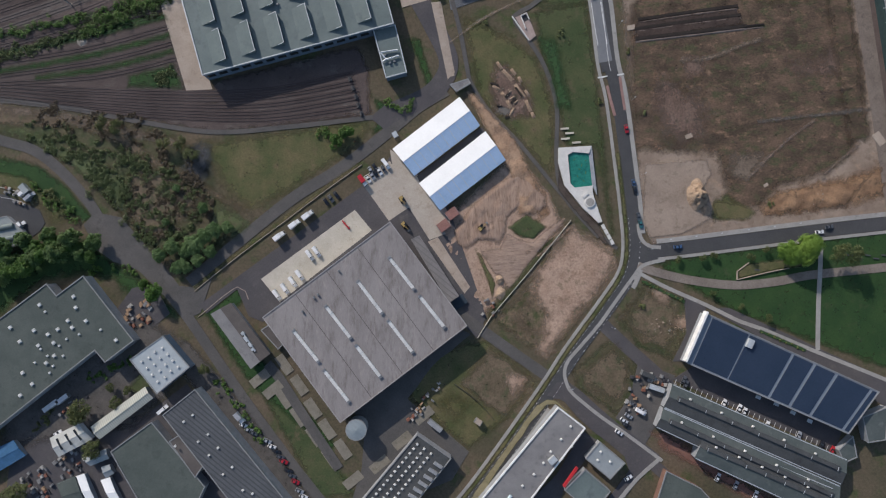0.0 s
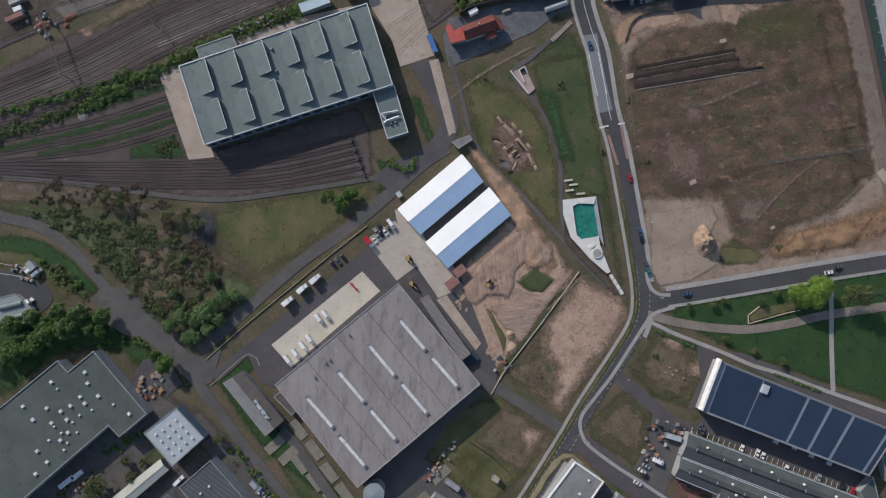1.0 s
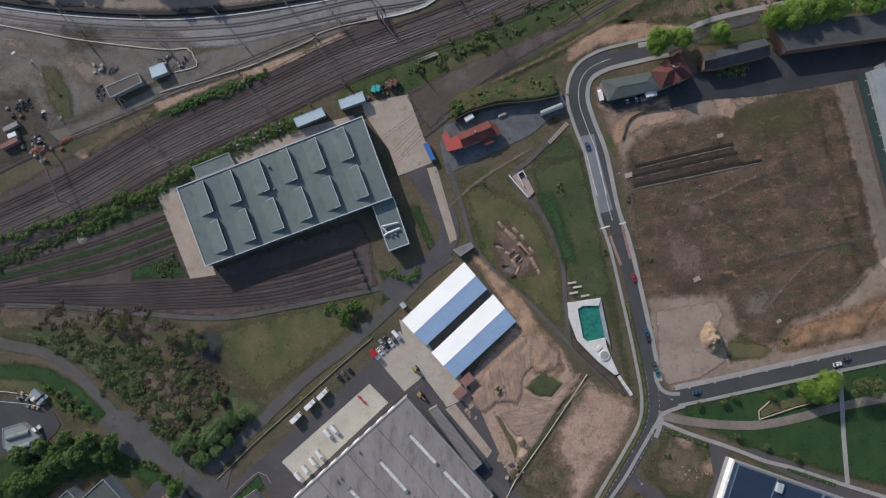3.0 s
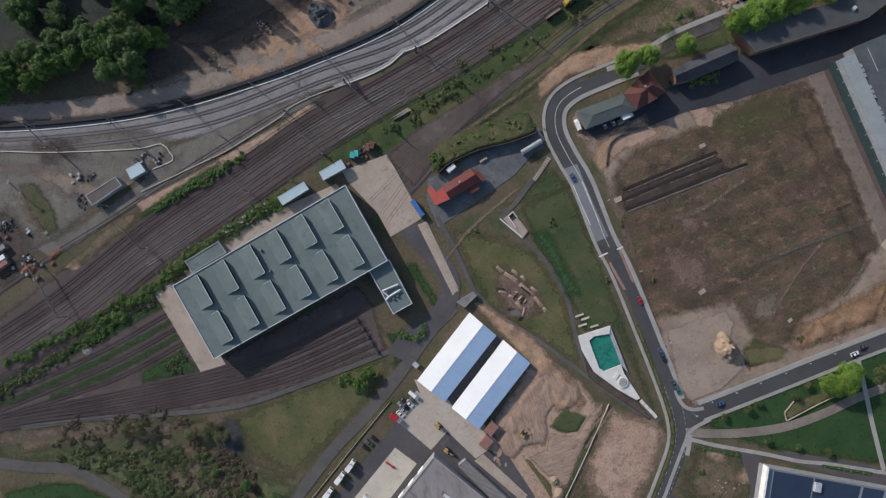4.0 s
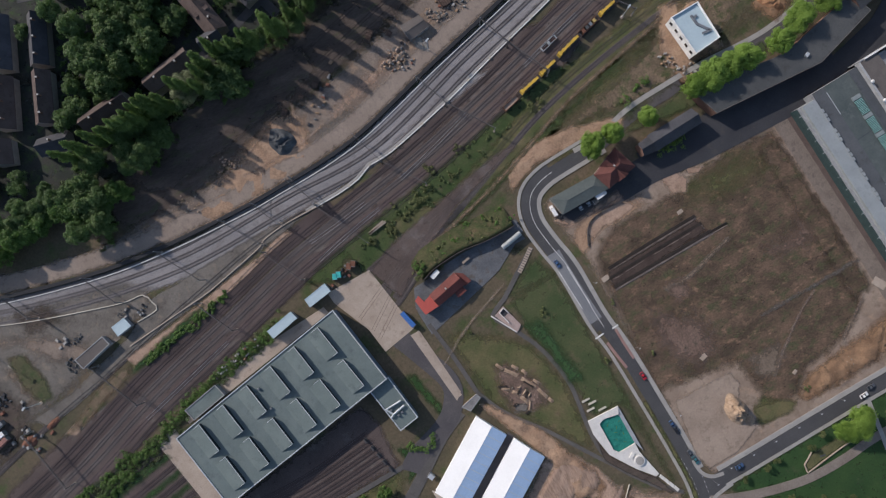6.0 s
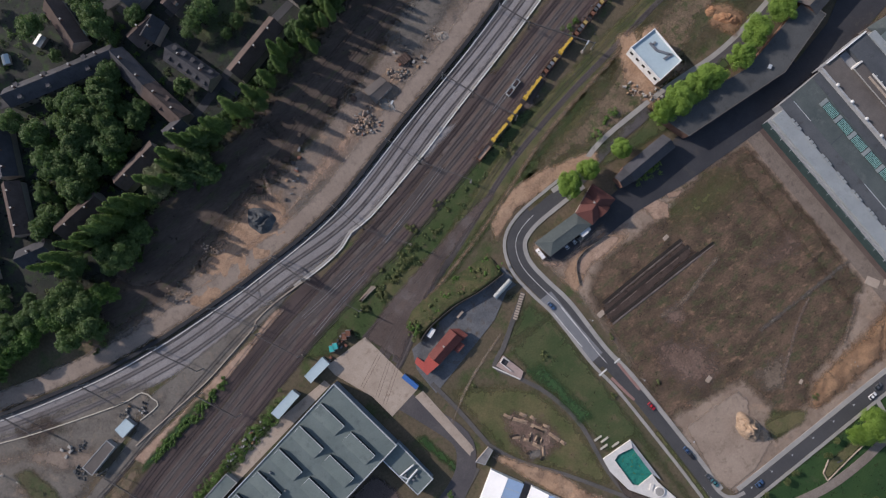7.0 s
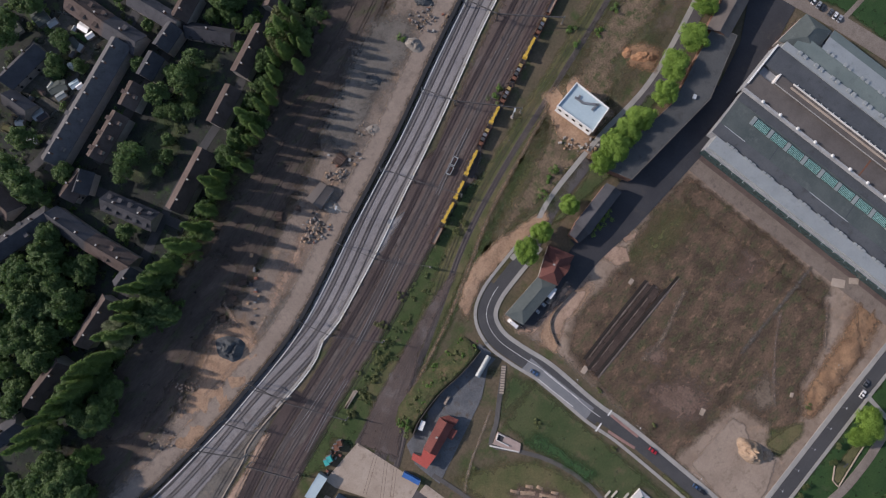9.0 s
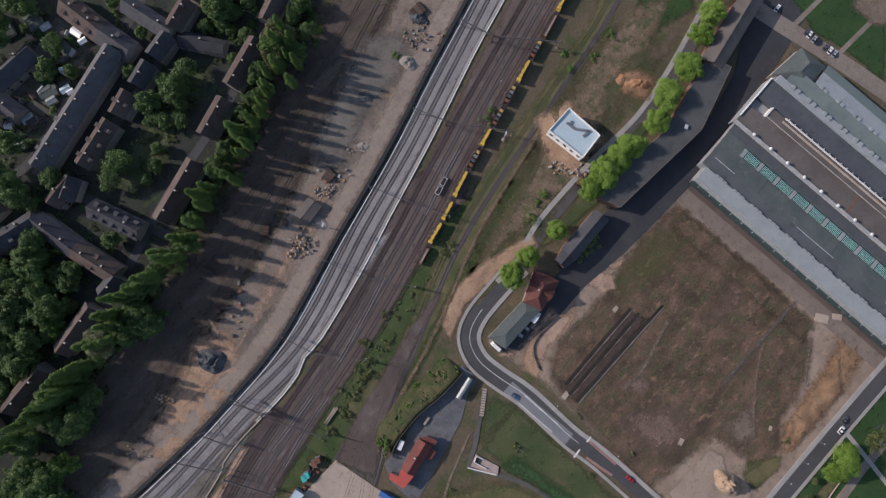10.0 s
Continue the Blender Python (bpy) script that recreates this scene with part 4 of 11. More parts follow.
ground_patch("embankment", ORANGE_EARTH, [(143.4, 186.4), (135.8, 189.4), (122.5, 191.5), (111.7, 193.6), (96.3, 193.7), (85.0, 189.5), (75.7, 183.3), (73.7, 174.3), (84.2, 179.3), (92.2, 182.7), (101.5, 182.6), (114.2, 183.1), (129.0, 182.4), (141.1, 181.1)], 2.0, 1.0, label="strip of bare sand along the kerb", relief=0.4)
ground_patch("embankment", EMBANK_GREEN, [(34.8, 173.2), (64.7, 184.7), (92.9, 194.3), (121.5, 204.0), (153.6, 214.9), (153.7, 210.8), (121.7, 199.8), (94.2, 189.2), (64.0, 177.5), (35.1, 167.1)], 3, label="green strip along the sidings")
ground_patch("embankment", TAN_TRACK, [(246.7, 216.5), (277.2, 218.0), (294.8, 218.9), (260.0, 208.6)], 8, label="worn earth beside the street")
for pts in ([(-140.8, 126.1), (-183.5, 116.6), (-227.5, 109.1), (-248.1, 106.4)], [(-138.9, 116.7), (-177.7, 107.6), (-218.8, 101.0), (-248.1, 98.2)], [(-137.3, 108.4), (-172.0, 100.4), (-210.1, 95.8)], [(-143.6, 135.0), (-183.3, 127.2), (-227.4, 118.0)]):
    line = smooth_line(pts, 5.0)
    ground_patch("grass_strip", GRASS, aside(line, 2.0) + aside(line, -2.0)[::-1], 2.5, 1.2, label="grass strip between sidings")
ground_patch("lawn", GRASS, [(-161.8, 96.6), (-136.8, 101.9), (-132.7, 87.7), (-161.9, 89.6)], 3, label="grass triangle beside the apron")
ground_patch("pavement_red", RED_PAVING, [(102.5, -93.2), (109.7, -91.9), (129.4, -105.2), (158.9, -124.4), (181.5, -134.9), (178.4, -142.0), (153.0, -130.0), (124.9, -112.3), (108.0, -101.9)], 4, 1.2, label="strip of red-brown paving beside the workshops")
ground_patch("park_earth", TAN_TRACK, [(351.7, 163.8), (367.4, 162.3), (378.9, 147.8), (367.9, 136.8), (354.4, 144.8)], 3, label="bare brown earth bed in the park")
ground_patch("mill_earth", MILL_EARTH, [(231.9, 156.4), (263.7, 160.2), (294.1, 165.7), (311.7, 166.4), (311.9, 157.9), (296.5, 159.4), (264.9, 157.1), (233.8, 150.6)], 2.5, 1.2, label="strip of reddish earth beside the factory")
ground_patch("works_yard", SAND, [(-141.9, 180.8), (-105.4, 188.0), (-83.0, 194.1), (-60.9, 199.5), (-59.0, 195.9), (-81.2, 188.6), (-103.6, 182.5), (-138.9, 174.6)], 1.2, 1.0, label="tan sandy strip beside the trough")
# brown track-bed earth; its dark colour also fills in the belt's shade
ground_patch("sidings_ground", EARTH_DARK, [(-1.7, 295.6), (7.4, 291.2), (10.2, 275.0), (-11.0, 266.5), (-29.7, 262.7), (-50.4, 256.6), (-64.4, 253.0), (-82.8, 249.3), (-98.1, 253.7), (-104.0, 265.9), (-100.1, 279.8), (-69.7, 284.9), (-50.1, 288.7), (-28.1, 293.8)], 3.5, 1.2, label="dark brown weedy ground with painted shade of the tree belt", lift=0.08)
ground_patch("garden_ground", GARDEN_GREEN, [(2.6, 338.6), (25.4, 340.0), (41.4, 349.5), (66.1, 355.1), (80.0, 366.0), (64.0, 376.0), (44.0, 368.0), (20.0, 364.0), (-2.0, 356.0)], 6, 1.6, label="rough green garden between the terraces")
ground_patch("garden_ground", GARDEN_SUNLIT, [(36.2, 443.7), (42.9, 424.5), (41.7, 412.6), (9.7, 402.7), (-22.0, 396.6), (-27.5, 411.5), (-11.0, 431.3), (12.0, 436.8)], 5, 1.6, label="back gardens of paving and soil, sunlight put into the colour")
ground_patch("lawn", BRACKEN_SOIL, [(21.9, -47.6), (42.2, -62.5), (44.9, -66.0), (27.9, -84.8), (14.3, -74.9), (5.5, -66.4)], 4, 1.2, label="brown weedy ground on the grass plot")
ground_patch("plot", SAND, [(31.9, -59.4), (41.2, -63.5), (41.1, -67.3), (32.3, -73.3), (29.3, -67.0)], 5, 1.2, label="bare earth in the grass plot")
ground_patch("lawn", LAWN_WORN, [(-7.8, -77.2), (2.0, -69.1), (14.3, -76.3), (4.4, -87.1)], 7, 1.5, label="mown grass with a rusty tint")
ground_patch("lawn", BRACKEN_SOIL, [(66.1, -62.7), (85.7, -46.5), (96.1, -61.1), (91.2, -76.1), (84.5, -80.2), (68.7, -69.8)], 6, 1.5, label="brown weeds on the fenced plot")
ground_patch("lawn", BRACKEN_SOIL, [(88.9, -34.3), (101.9, -19.9), (119.7, -28.1), (119.1, -44.3), (113.1, -53.6), (98.9, -47.4)], 6, 1.5, label="brown weeds between heaps of earth")
ground_patch("works_yard", EARTH_DARK, [(-186.8, 226.8), (-165.3, 223.3), (-162.3, 211.3), (-182.8, 210.8)], 6, label="dark muddy corner of the yard")
ground_patch("works_yard", EARTH_DARK, [(-249.5, 194.2), (-207.8, 197.3), (-193.9, 178.4), (-209.5, 158.7), (-251.1, 152.6)], 8, label="dark muddy storage ground")
ground_patch("works_yard", TAN_TRACK, [(-201.8, 199.9), (-186.7, 204.8), (-184.7, 183.8), (-194.0, 175.5)], 5, label="bare brown earth round the mast")
ground_patch("scrub", SLOPE_GREEN, [(-231.0, 70.2), (-214.9, 70.7), (-194.5, 59.8), (-178.8, 52.4), (-163.2, 43.4), (-162.6, 24.3), (-150.7, 6.1), (-144.7, -2.2), (-147.8, -1.9), (-159.9, 21.0), (-176.7, 36.3), (-192.1, 50.1), (-213.3, 64.6), (-231.1, 69.5)], 3, 1.5, label="green weeds and low scrub along the lane")
ground_patch("scrub", BRACKEN_SOIL, [(-163.1, 45.0), (-151.7, 49.8), (-142.2, 46.8), (-123.8, 31.3), (-130.8, 20.6), (-144.0, 12.0), (-153.7, 9.5), (-162.6, 24.3)], 6, 1.5, label="brown dead bracken on the slope")
ground_patch("scrub", SLOPE_GREEN, [(-118.0, 28.6), (-106.7, 23.8), (-97.4, 18.5), (-107.5, 9.7), (-120.2, 16.2)], 4, 1.5, label="green grass below the scrub")
# shaded spot on the slope, painted as a grey patch
ground_patch("scrub", SCRUB_SHADE, [(-127.2, 61.2), (-118.2, 58.7), (-119.0, 49.3), (-122.6, 39.2), (-127.6, 35.5), (-135.4, 43.3), (-134.0, 54.1)], 5, label="dark grey patch painted as shade in the scrub")
ground_patch("scrub", BRACKEN_SOIL, [(-230.4, 83.0), (-206.4, 79.8), (-182.6, 74.2), (-162.1, 65.6), (-145.3, 52.0), (-132.7, 46.5), (-120.4, 37.2), (-109.6, 31.0), (-97.2, 24.0), (-97.9, 21.0), (-110.6, 27.6), (-121.4, 33.8), (-133.7, 43.4), (-146.3, 47.4), (-167.2, 59.6), (-186.0, 68.8), (-206.9, 70.2), (-230.9, 71.8)], 3, 1.2, label="brown track along the top of the slope")
ground_patch("scrub", TAN_TRACK, [(-245.3, 86.0), (-192.7, 78.9), (-163.6, 70.9), (-131.6, 61.3), (-140.4, 58.0), (-169.5, 65.7), (-198.6, 73.2), (-245.4, 78.7)], 5, label="bare reddish earth below the tracks")
ground_patch("works_yard", GRASS, [(-144.0, 171.5), (-137.8, 176.4), (-116.7, 183.9), (-94.3, 190.1), (-93.0, 187.1), (-108.1, 179.8), (-129.1, 173.5)], 2.5, 1.2, label="dark grass slope between the lines")
ground_patch("works_yard", BROWN_VERGE, [(-186.0, 157.1), (-164.6, 171.1), (-149.0, 177.2), (-140.1, 177.8), (-142.5, 171.4), (-159.1, 164.8), (-175.6, 157.6)], 3, 1.2, label="rough grass triangle between the lines")
ground_patch("lawn", EMERALD, [(49.3, 111.8), (55.4, 94.7), (59.1, 73.8), (68.3, 72.0), (64.9, 90.0), (60.6, 111.1)], 4, 1.5, label="fresh green lawn beside the path")
ground_patch("building_plot", CORNER_GRAVEL, [(103.8, 43.9), (120.4, 45.0), (136.2, 45.4), (138.0, 37.6), (133.0, 28.5), (136.6, 14.3), (121.6, 7.0), (105.0, 5.6), (101.8, 14.2)], 1.3, 0.8, label="beige trodden gravel in the corner of the plot")
ground_patch("yard_ballast", BALLAST_BROWN, [(-10.1, 168.4), (-0.5, 148.7), (25.4, 167.7), (45.3, 179.4), (69.1, 188.5), (87.2, 195.0), (84.5, 198.2), (67.6, 195.2), (37.5, 186.5), (5.4, 176.8)], 2.0, 1.4, label="brown ballast wedge where sidings meet")
ground_patch("worksite", ORANGE_EARTH, [(11.7, 85.4), (18.8, 81.0), (37.9, 58.3), (46.2, 40.4), (52.2, 26.0), (47.5, 18.1), (38.1, 18.6), (33.8, 40.9), (23.3, 62.9)], 2.2, 1.2, label="banked pinkish earth behind the twin halls", relief=1.0)
# same shade-darkened garden colour, laid behind the tree belt
ground_patch("garden_ground", GARDEN_SHADE, [(-245.9, 372.0), (-75.9, 322.9), (-62.7, 269.1), (-88.6, 264.1), (-115.9, 265.1), (-161.6, 266.3), (-269.6, 277.0)], 8, 3.0, label="ground behind the tree belt with shade put into the colour", category="garden")
ground_patch("works_yard", SCRUB, [(-198.4, 207.4), (-189.0, 205.7), (-182.4, 189.1), (-182.9, 177.7), (-191.0, 177.0), (-196.2, 190.0)], 2.5, 1.2, label="olive grass island in the works yard")
ground_patch("works_yard", STRIP_EARTH, [(-215.0, 225.9), (-170.9, 207.3), (-153.3, 193.1), (-161.2, 186.2), (-177.5, 193.9), (-188.7, 209.3), (-217.2, 217.4)], 5, 1.5, label="pale dusty drive through the works yard")
road("kerb", CONCRETE_PALE, smooth_line([(-198.3, 202.8), (-193.2, 192.2), (-189.4, 178.3)], 2.0), 0.5, 0.3, "pale kerb round the grass island", "kerb")
ground_patch("verge", LAWN_DULL, [(166.9, 184.0), (177.5, 187.3), (225.8, 192.4), (226.9, 186.2), (177.7, 175.1), (141.3, 177.3), (140.3, 180.9)], 2, 1.2, label="green verge under the street trees")
ground_patch("works_ground", DARK_GRAVEL, [(-141.9, -43.0), (-133.2, -40.4), (-121.8, -52.2), (-100.5, -80.0), (-76.6, -113.5), (-68.2, -125.1), (-91.2, -124.6), (-108.1, -97.1), (-129.2, -66.4), (-136.9, -57.6)], 2.5, 1.5, label="dark gravel margin beside the lane")
ground_patch("works_ground", DARK_GRAVEL, [(-229.1, -49.7), (-200.0, -50.4), (-153.3, -28.3), (-133.2, -40.4), (-142.3, -69.0), (-159.9, -85.8), (-200.5, -90.7), (-229.5, -95.8)], 5, 2.0, label="dark oily ground round the works")
ground_patch("lawn", LAWN_DULL, [(-164.9, -65.6), (-154.2, -52.9), (-141.9, -43.6), (-134.5, -51.9), (-142.2, -59.8), (-156.8, -70.1)], 3, 1.2, label="overgrown grass between the works halls")
ground_patch("lawn", GRASS_MIX, [(149.5, -12.3), (155.6, -8.1), (170.1, -7.0), (189.0, -5.0), (190.0, -10.0), (168.2, -12.8), (149.2, -16.4)], 1.4, 0.8, label="olive sunken lawn in the park")
# streets
street = smooth_line([(-8.2, -146.4), (15.4, -120.7), (48.2, -77.6), (66.2, -52.1), (83.6, -29.5), (94.4, -13.8), (97.7, 0.6), (96.9, 20.9), (94.5, 47.1), (91.0, 79.3)] + [(87.3, 97.6), (84.6, 127.1), (81.0, 142.1), (78.6, 157.0), (82.4, 168.6), (93.0, 174.4), (112.3, 177.2), (127.1, 178.6)])
far_street = smooth_line([(112.3, 177.2), (127.1, 178.6)] + [(148.5, 185.5), (171.6, 188.7), (193.8, 190.7), (228.0, 192.3), (260.3, 200.2), (297.2, 212.6), (323.6, 222.5)])
road("road", ASPHALT, street, 6.3, 0.223, "dark asphalt street with a sweeping bend")
road("road", ASPHALT_YARD, far_street, 6.6, 0.221, "narrow grey street under trees")
east_road = smooth_line([(98.8, -1.5), (119.7, 0.0), (157.4, 3.8), (192.2, 7.3), (226.4, 10.3), (293.6, 16.2)])
road("road", ASPHALT, east_road, 6.6, 0.225, "straight dark asphalt road past the field")
lane = smooth_line([(-251.3, 74.5), (-227.9, 64.2), (-210.5, 58.5), (-196.0, 46.8), (-181.6, 29.8), (-170.2, 11.2), (-153.0, -5.2), (-135.8, -24.4), (-107.5, -66.9), (-85.0, -99.0), (-65.3, -125.2), (-45.7, -151.3)])
road("road", ASPHALT_OLD, lane, 5.4, 0.212, "worn grey asphalt lane")
slab("road", ASPHALT_OLD, [(-185.3, 19.4), (-179.3, 25.7), (-165.7, 22.7), (-152.2, 6.4), (-132.9, -23.0), (-140.2, -22.8), (-155.9, -5.1), (-170.4, 0.2), (-179.6, 7.1)], 0.0, 0.219, "widened turning place of worn asphalt", "road")
side_street = smooth_line([(55.6, -70.6), (62.8, -71.3), (76.8, -84.0), (90.9, -96.6), (106.2, -111.8), (124.4, -127.1), (144.1, -141.2)])
road("road", ASPHALT_YARD, side_street, 6.0, 0.230, "grey side street between workshops")
slope_lane = smooth_line([(80.4, -38.1), (92.2, -49.9), (106.3, -63.1), (117.4, -74.9)])
road("road", ASPHALT_YARD, slope_lane, 6.4, 0.200, "dusty asphalt lane to the workshops")
meadow_lane = smooth_line([(-131.3, -11.5), (-106.3, 8.3), (-76.8, 30.8), (-53.2, 44.8), (-29.6, 61.8), (-11.8, 76.0), (3.0, 84.4)])
road("road", ASPHALT_OLD, meadow_lane, 6.0, 0.193, "old asphalt lane between meadow and fence")
hall_lane = smooth_line([(-32.6, 67.6), (-26.5, 73.0), (-8.5, 80.6), (0.8, 88.7), (4.5, 100.2), (-3.1, 118.3), (-10.9, 133.5)])
road("road", ASPHALT_YARD, hall_lane, 10.0, 0.201, "grey asphalt drive beside the train hall")
dashes("road_marking", street[:int(len(street) * 0.52)], 2.6)
dashes("road_marking", street[:int(len(street) * 0.52)], -2.6)
JUNCTIONS = (((100.9, -1.2), 8.5), ((55.6, -70.6), 10.0), ((80.4, -38.1), 6.0), ((45.9, -56.0), 5.0))
fine_street = smooth_line(street, 2.0)
verge_line = street[:int(len(street) * 0.6)]
ground_patch("verge", GRASS_MIX, aside(verge_line, 5.6) + aside(verge_line, 2.9)[::-1], 1.2, 1.0, label="grass verge between street and footway")
for off in (6.2, -4.3):
    footway(fine_street, off, 1.6 if off > 0 else 2.2, JUNCTIONS + (((73.8, -44.9), 33.0),) if off < 0 else JUNCTIONS[3:])
fine_east = smooth_line(east_road, 2.0)
footway(fine_east, 4.8, 2.4, JUNCTIONS[:1])
footway(fine_east, -4.3, 1.6, JUNCTIONS[:1])
footway(smooth_line(far_street, 3.0), 3.8, 2.6, ())
for line in ([(99.7, 13.2), (100.2, 8.2), (102.0, 4.0), (105.6, 1.5), (110.9, 0.8)], [(96.4, -15.1), (98.8, -10.7), (101.9, -8.1), (105.7, -6.9), (112.7, -5.6)]):
    road("pavement", PAVING, smooth_line(line, 1.0), 1.8, 0.27, "pale paved corner of the footway", "pavement")
slab("road", ASPHALT, [(93.6, 7.4), (98.8, 7.6), (101.0, 2.9), (105.1, 0.3), (113.2, 0.1), (112.7, -5.3), (105.7, -6.3), (101.9, -7.5), (98.8, -10.2), (95.0, -11.3)], 0.0, 0.2255, "asphalt mouth of the road junction", "road")
slab("road", ASPHALT_YARD, [(52.6, -74.8), (57.1, -67.8), (61.8, -66.7), (66.3, -70.8), (71.3, -77.3), (66.5, -81.8), (59.8, -75.3), (55.5, -75.2)], 0.0, 0.221, "widened asphalt junction mouth", "road")
pale_road = smooth_line([(80.1, 137.7), (81.4, 124.4), (83.3, 109.6), (85.2, 97.1)], 3.0)
road("road", surface("grey_concrete_road", (0.15, 0.155, 0.165), (0.18, 0.185, 0.19), 8, 0.6, grain=0.1, bump=0.01), pale_road, 7.4, 0.232, "pale grey concrete stretch of street")
for off in (2.6, -2.2):
    road("road_marking", LINE, aside(pale_road, off)[3:-3], 0.3, 0.26, "white line painted along the street", "road marking")
for a, b in (((81.1, 88.9), (86.1, 89.7)), ((91.1, 90.1), (94.6, 90.6))):
    road("road_marking", LINE, [a, b], 0.7, 0.30, "white stop line across the street", "road marking")
bend = smooth_line(street, 2.0)
bend = bend[int(len(bend) * 0.70):int(len(bend) * 0.94)]
road("road", ASPHALT, aside(bend, 0.5), 8.8, 0.2215, "asphalt of the wide bend")
road("road_marking", LINE, aside(bend, 0.4), 0.22, 0.26, "thin white centre line in the bend", "road marking")
for line, pts, w in ((0, [(98.7, -8.4), (112.1, -13.0), (129.1, -17.0), (149.0, -19.4), (169.1, -18.1), (186.6, -15.2), (217.8, -12.7), (263.8, -9.1)], 4.4), (0, [(97.9, -11.2), (111.7, -19.0), (133.8, -29.5), (150.3, -38.0), (161.4, -42.1), (186.2, -53.3), (210.9, -63.9), (238.2, -75.7)], 1.9), (0, [(193.2, 4.5), (191.9, -13.3), (190.5, -30.3), (189.3, -53.5)], 2.2)):
    road("path", GRAVEL_ROAD if w > 4 else PAVING, smooth_line(pts), w, 0.212, "pale gravel path through the park", "path")
for pts, w in (([(14.8, 90.0), (23.1, 75.1), (40.1, 55.7), (59.8, 30.5), (76.6, 11.2), (88.5, 0.8)], 1.9), ([(45.9, 109.7), (54.2, 94.9), (59.5, 74.2), (58.7, 45.1), (62.6, 27.5), (79.4, 6.8)], 2.1), ([(7.0, 131.3), (11.0, 113.5), (14.8, 90.0)], 2.2), ([(71.3, 145.1), (61.1, 137.5), (47.1, 126.7), (38.6, 121.9), (42.0, 115.3), (47.4, 109.0)], 2.4)):
    road("path", ASPHALT_OLD, smooth_line(pts), w, 0.215, "narrow grey footpath through the grass", "path")

for pts in ([(98.6, -11.0), (92.5, -19.0), (85.6, -28.1), (78.1, -38.0), (69.2, -47.9), (61.7, -56.4), (59.9, -62.1), (60.9, -67.8), (63.9, -72.8), (76.8, -84.0), (90.9, -94.3), (108.4, -107.9)],):
    road("pavement", PAVING, smooth_line(pts, 1.5), 1.7, 0.27, "pale paved footway round the corner", "pavement")
slab("road", ASPHALT_YARD, [(50.6, -73.4), (55.7, -67.1), (61.5, -65.6), (63.4, -71.3), (76.9, -81.7), (91.0, -92.0), (107.3, -105.0), (102.0, -109.5), (93.6, -119.6), (89.2, -105.2), (80.8, -97.8), (73.7, -92.2), (65.3, -84.3), (59.7, -77.0), (55.5, -74.3)], 0.0, 0.2325, "asphalt side street with a wide mouth", "road")
road("road", ASPHALT_YARD, smooth_line([(99.2, -107.4), (91.7, -117.2), (82.8, -128.5), (75.3, -138.3)], 3.0), 6.5, 0.231, "asphalt street turning past the small office")
road("pavement", PAVING, smooth_line([(107.2, -106.7), (96.1, -115.9), (87.1, -125.7), (78.3, -135.5)], 2.0), 2.0, 0.27, "pale footway of the side street", "pavement")
ground_patch("verge", DRY_YELLOW, [(45.3, -77.8), (50.6, -75.1), (55.2, -75.8), (59.7, -79.9), (69.2, -89.8), (67.4, -92.1), (61.0, -84.5), (55.4, -78.1), (50.5, -78.5), (42.2, -86.9), (37.7, -93.7), (30.2, -103.0), (21.3, -115.7), (14.7, -127.0), (8.4, -126.8), (17.0, -115.0), (28.9, -99.3), (39.3, -85.2)], 0.7, 0.7, label="dry yellow grass verge round the office block", lift=0.24)
slab("yard", ASPHALT_YARD, [(68.5, -92.1), (75.9, -96.9), (72.0, -102.5), (66.0, -111.0), (58.6, -119.4), (55.5, -127.9), (39.7, -127.5), (54.4, -113.6), (61.9, -102.3)], 0.0, 0.205, "asphalt yard between the office blocks", "yard")
road("road", ASPHALT_OLD, smooth_line([(3.5, -27.5), (8.4, -31.9), (23.2, -43.2), (41.2, -56.5), (51.6, -64.0)]), 5.5, 0.205, "grey asphalt access lane beside the plot")
for pts in ([(-240.4, 42.6), (-223.1, 38.5), (-213.9, 34.9)], [(-240.7, 37.4), (-220.4, 33.0), (-214.7, 30.6)]):
    road("road_marking", LINE, smooth_line(pts, 2.0), 0.18, 0.26, "white line on the lorry park", "road marking")

slab("road", ASPHALT_OLD, [(-149.2, 4.2), (-136.5, -13.2), (-128.7, -14.0), (-119.6, -9.6), (-125.8, -27.2), (-131.2, -29.6), (-138.5, -19.4), (-150.1, -5.5)], 0.0, 0.2, "asphalt mouth of the delivery yard", "road")
slab("yard", ASPHALT_YARD, [(-170.5, -26.6), (-160.7, -13.8), (-149.5, -11.9), (-141.5, -27.1), (-151.5, -35.4), (-162.9, -40.0)], 0.0, 0.196, "dark asphalt yard between the works halls", "yard")
# yards
slab("slab", CONCRETE, [(-168.2, 201.5), (-144.7, 204.1), (-139.7, 191.6), (-146.8, 189.4), (-149.8, 193.9), (-168.4, 189.9), (-174.5, 195.5)], 0.0, 0.2, "stained concrete pad in the yard", "yard")
for pts in ([(85.7, 84.7), (87.2, 77.9), (89.3, 69.1)], [(92.5, 89.2), (93.4, 80.7), (94.6, 71.9)]):
    road("path", RED_CYCLE, pts, 1.4, 0.3, "reddish cycle lane beside the street", "path")
road("road", GRAVEL_ROAD, smooth_line([(313.1, 198.4), (319.2, 174.2), (326.6, 146.9), (333.5, 115.9), (345.1, 62.5)]), 9.0, 0.2, "pale gravel street beside the park lawns")
for pts in ([(327.6, 148.0), (349.8, 148.8), (381.1, 150.0)], [(320.3, 175.3), (342.5, 176.2), (358.1, 179.0)]):
    road("path", GRAVEL_ROAD, pts, 2.6, 0.2, "gravel path between park lawns", "path")
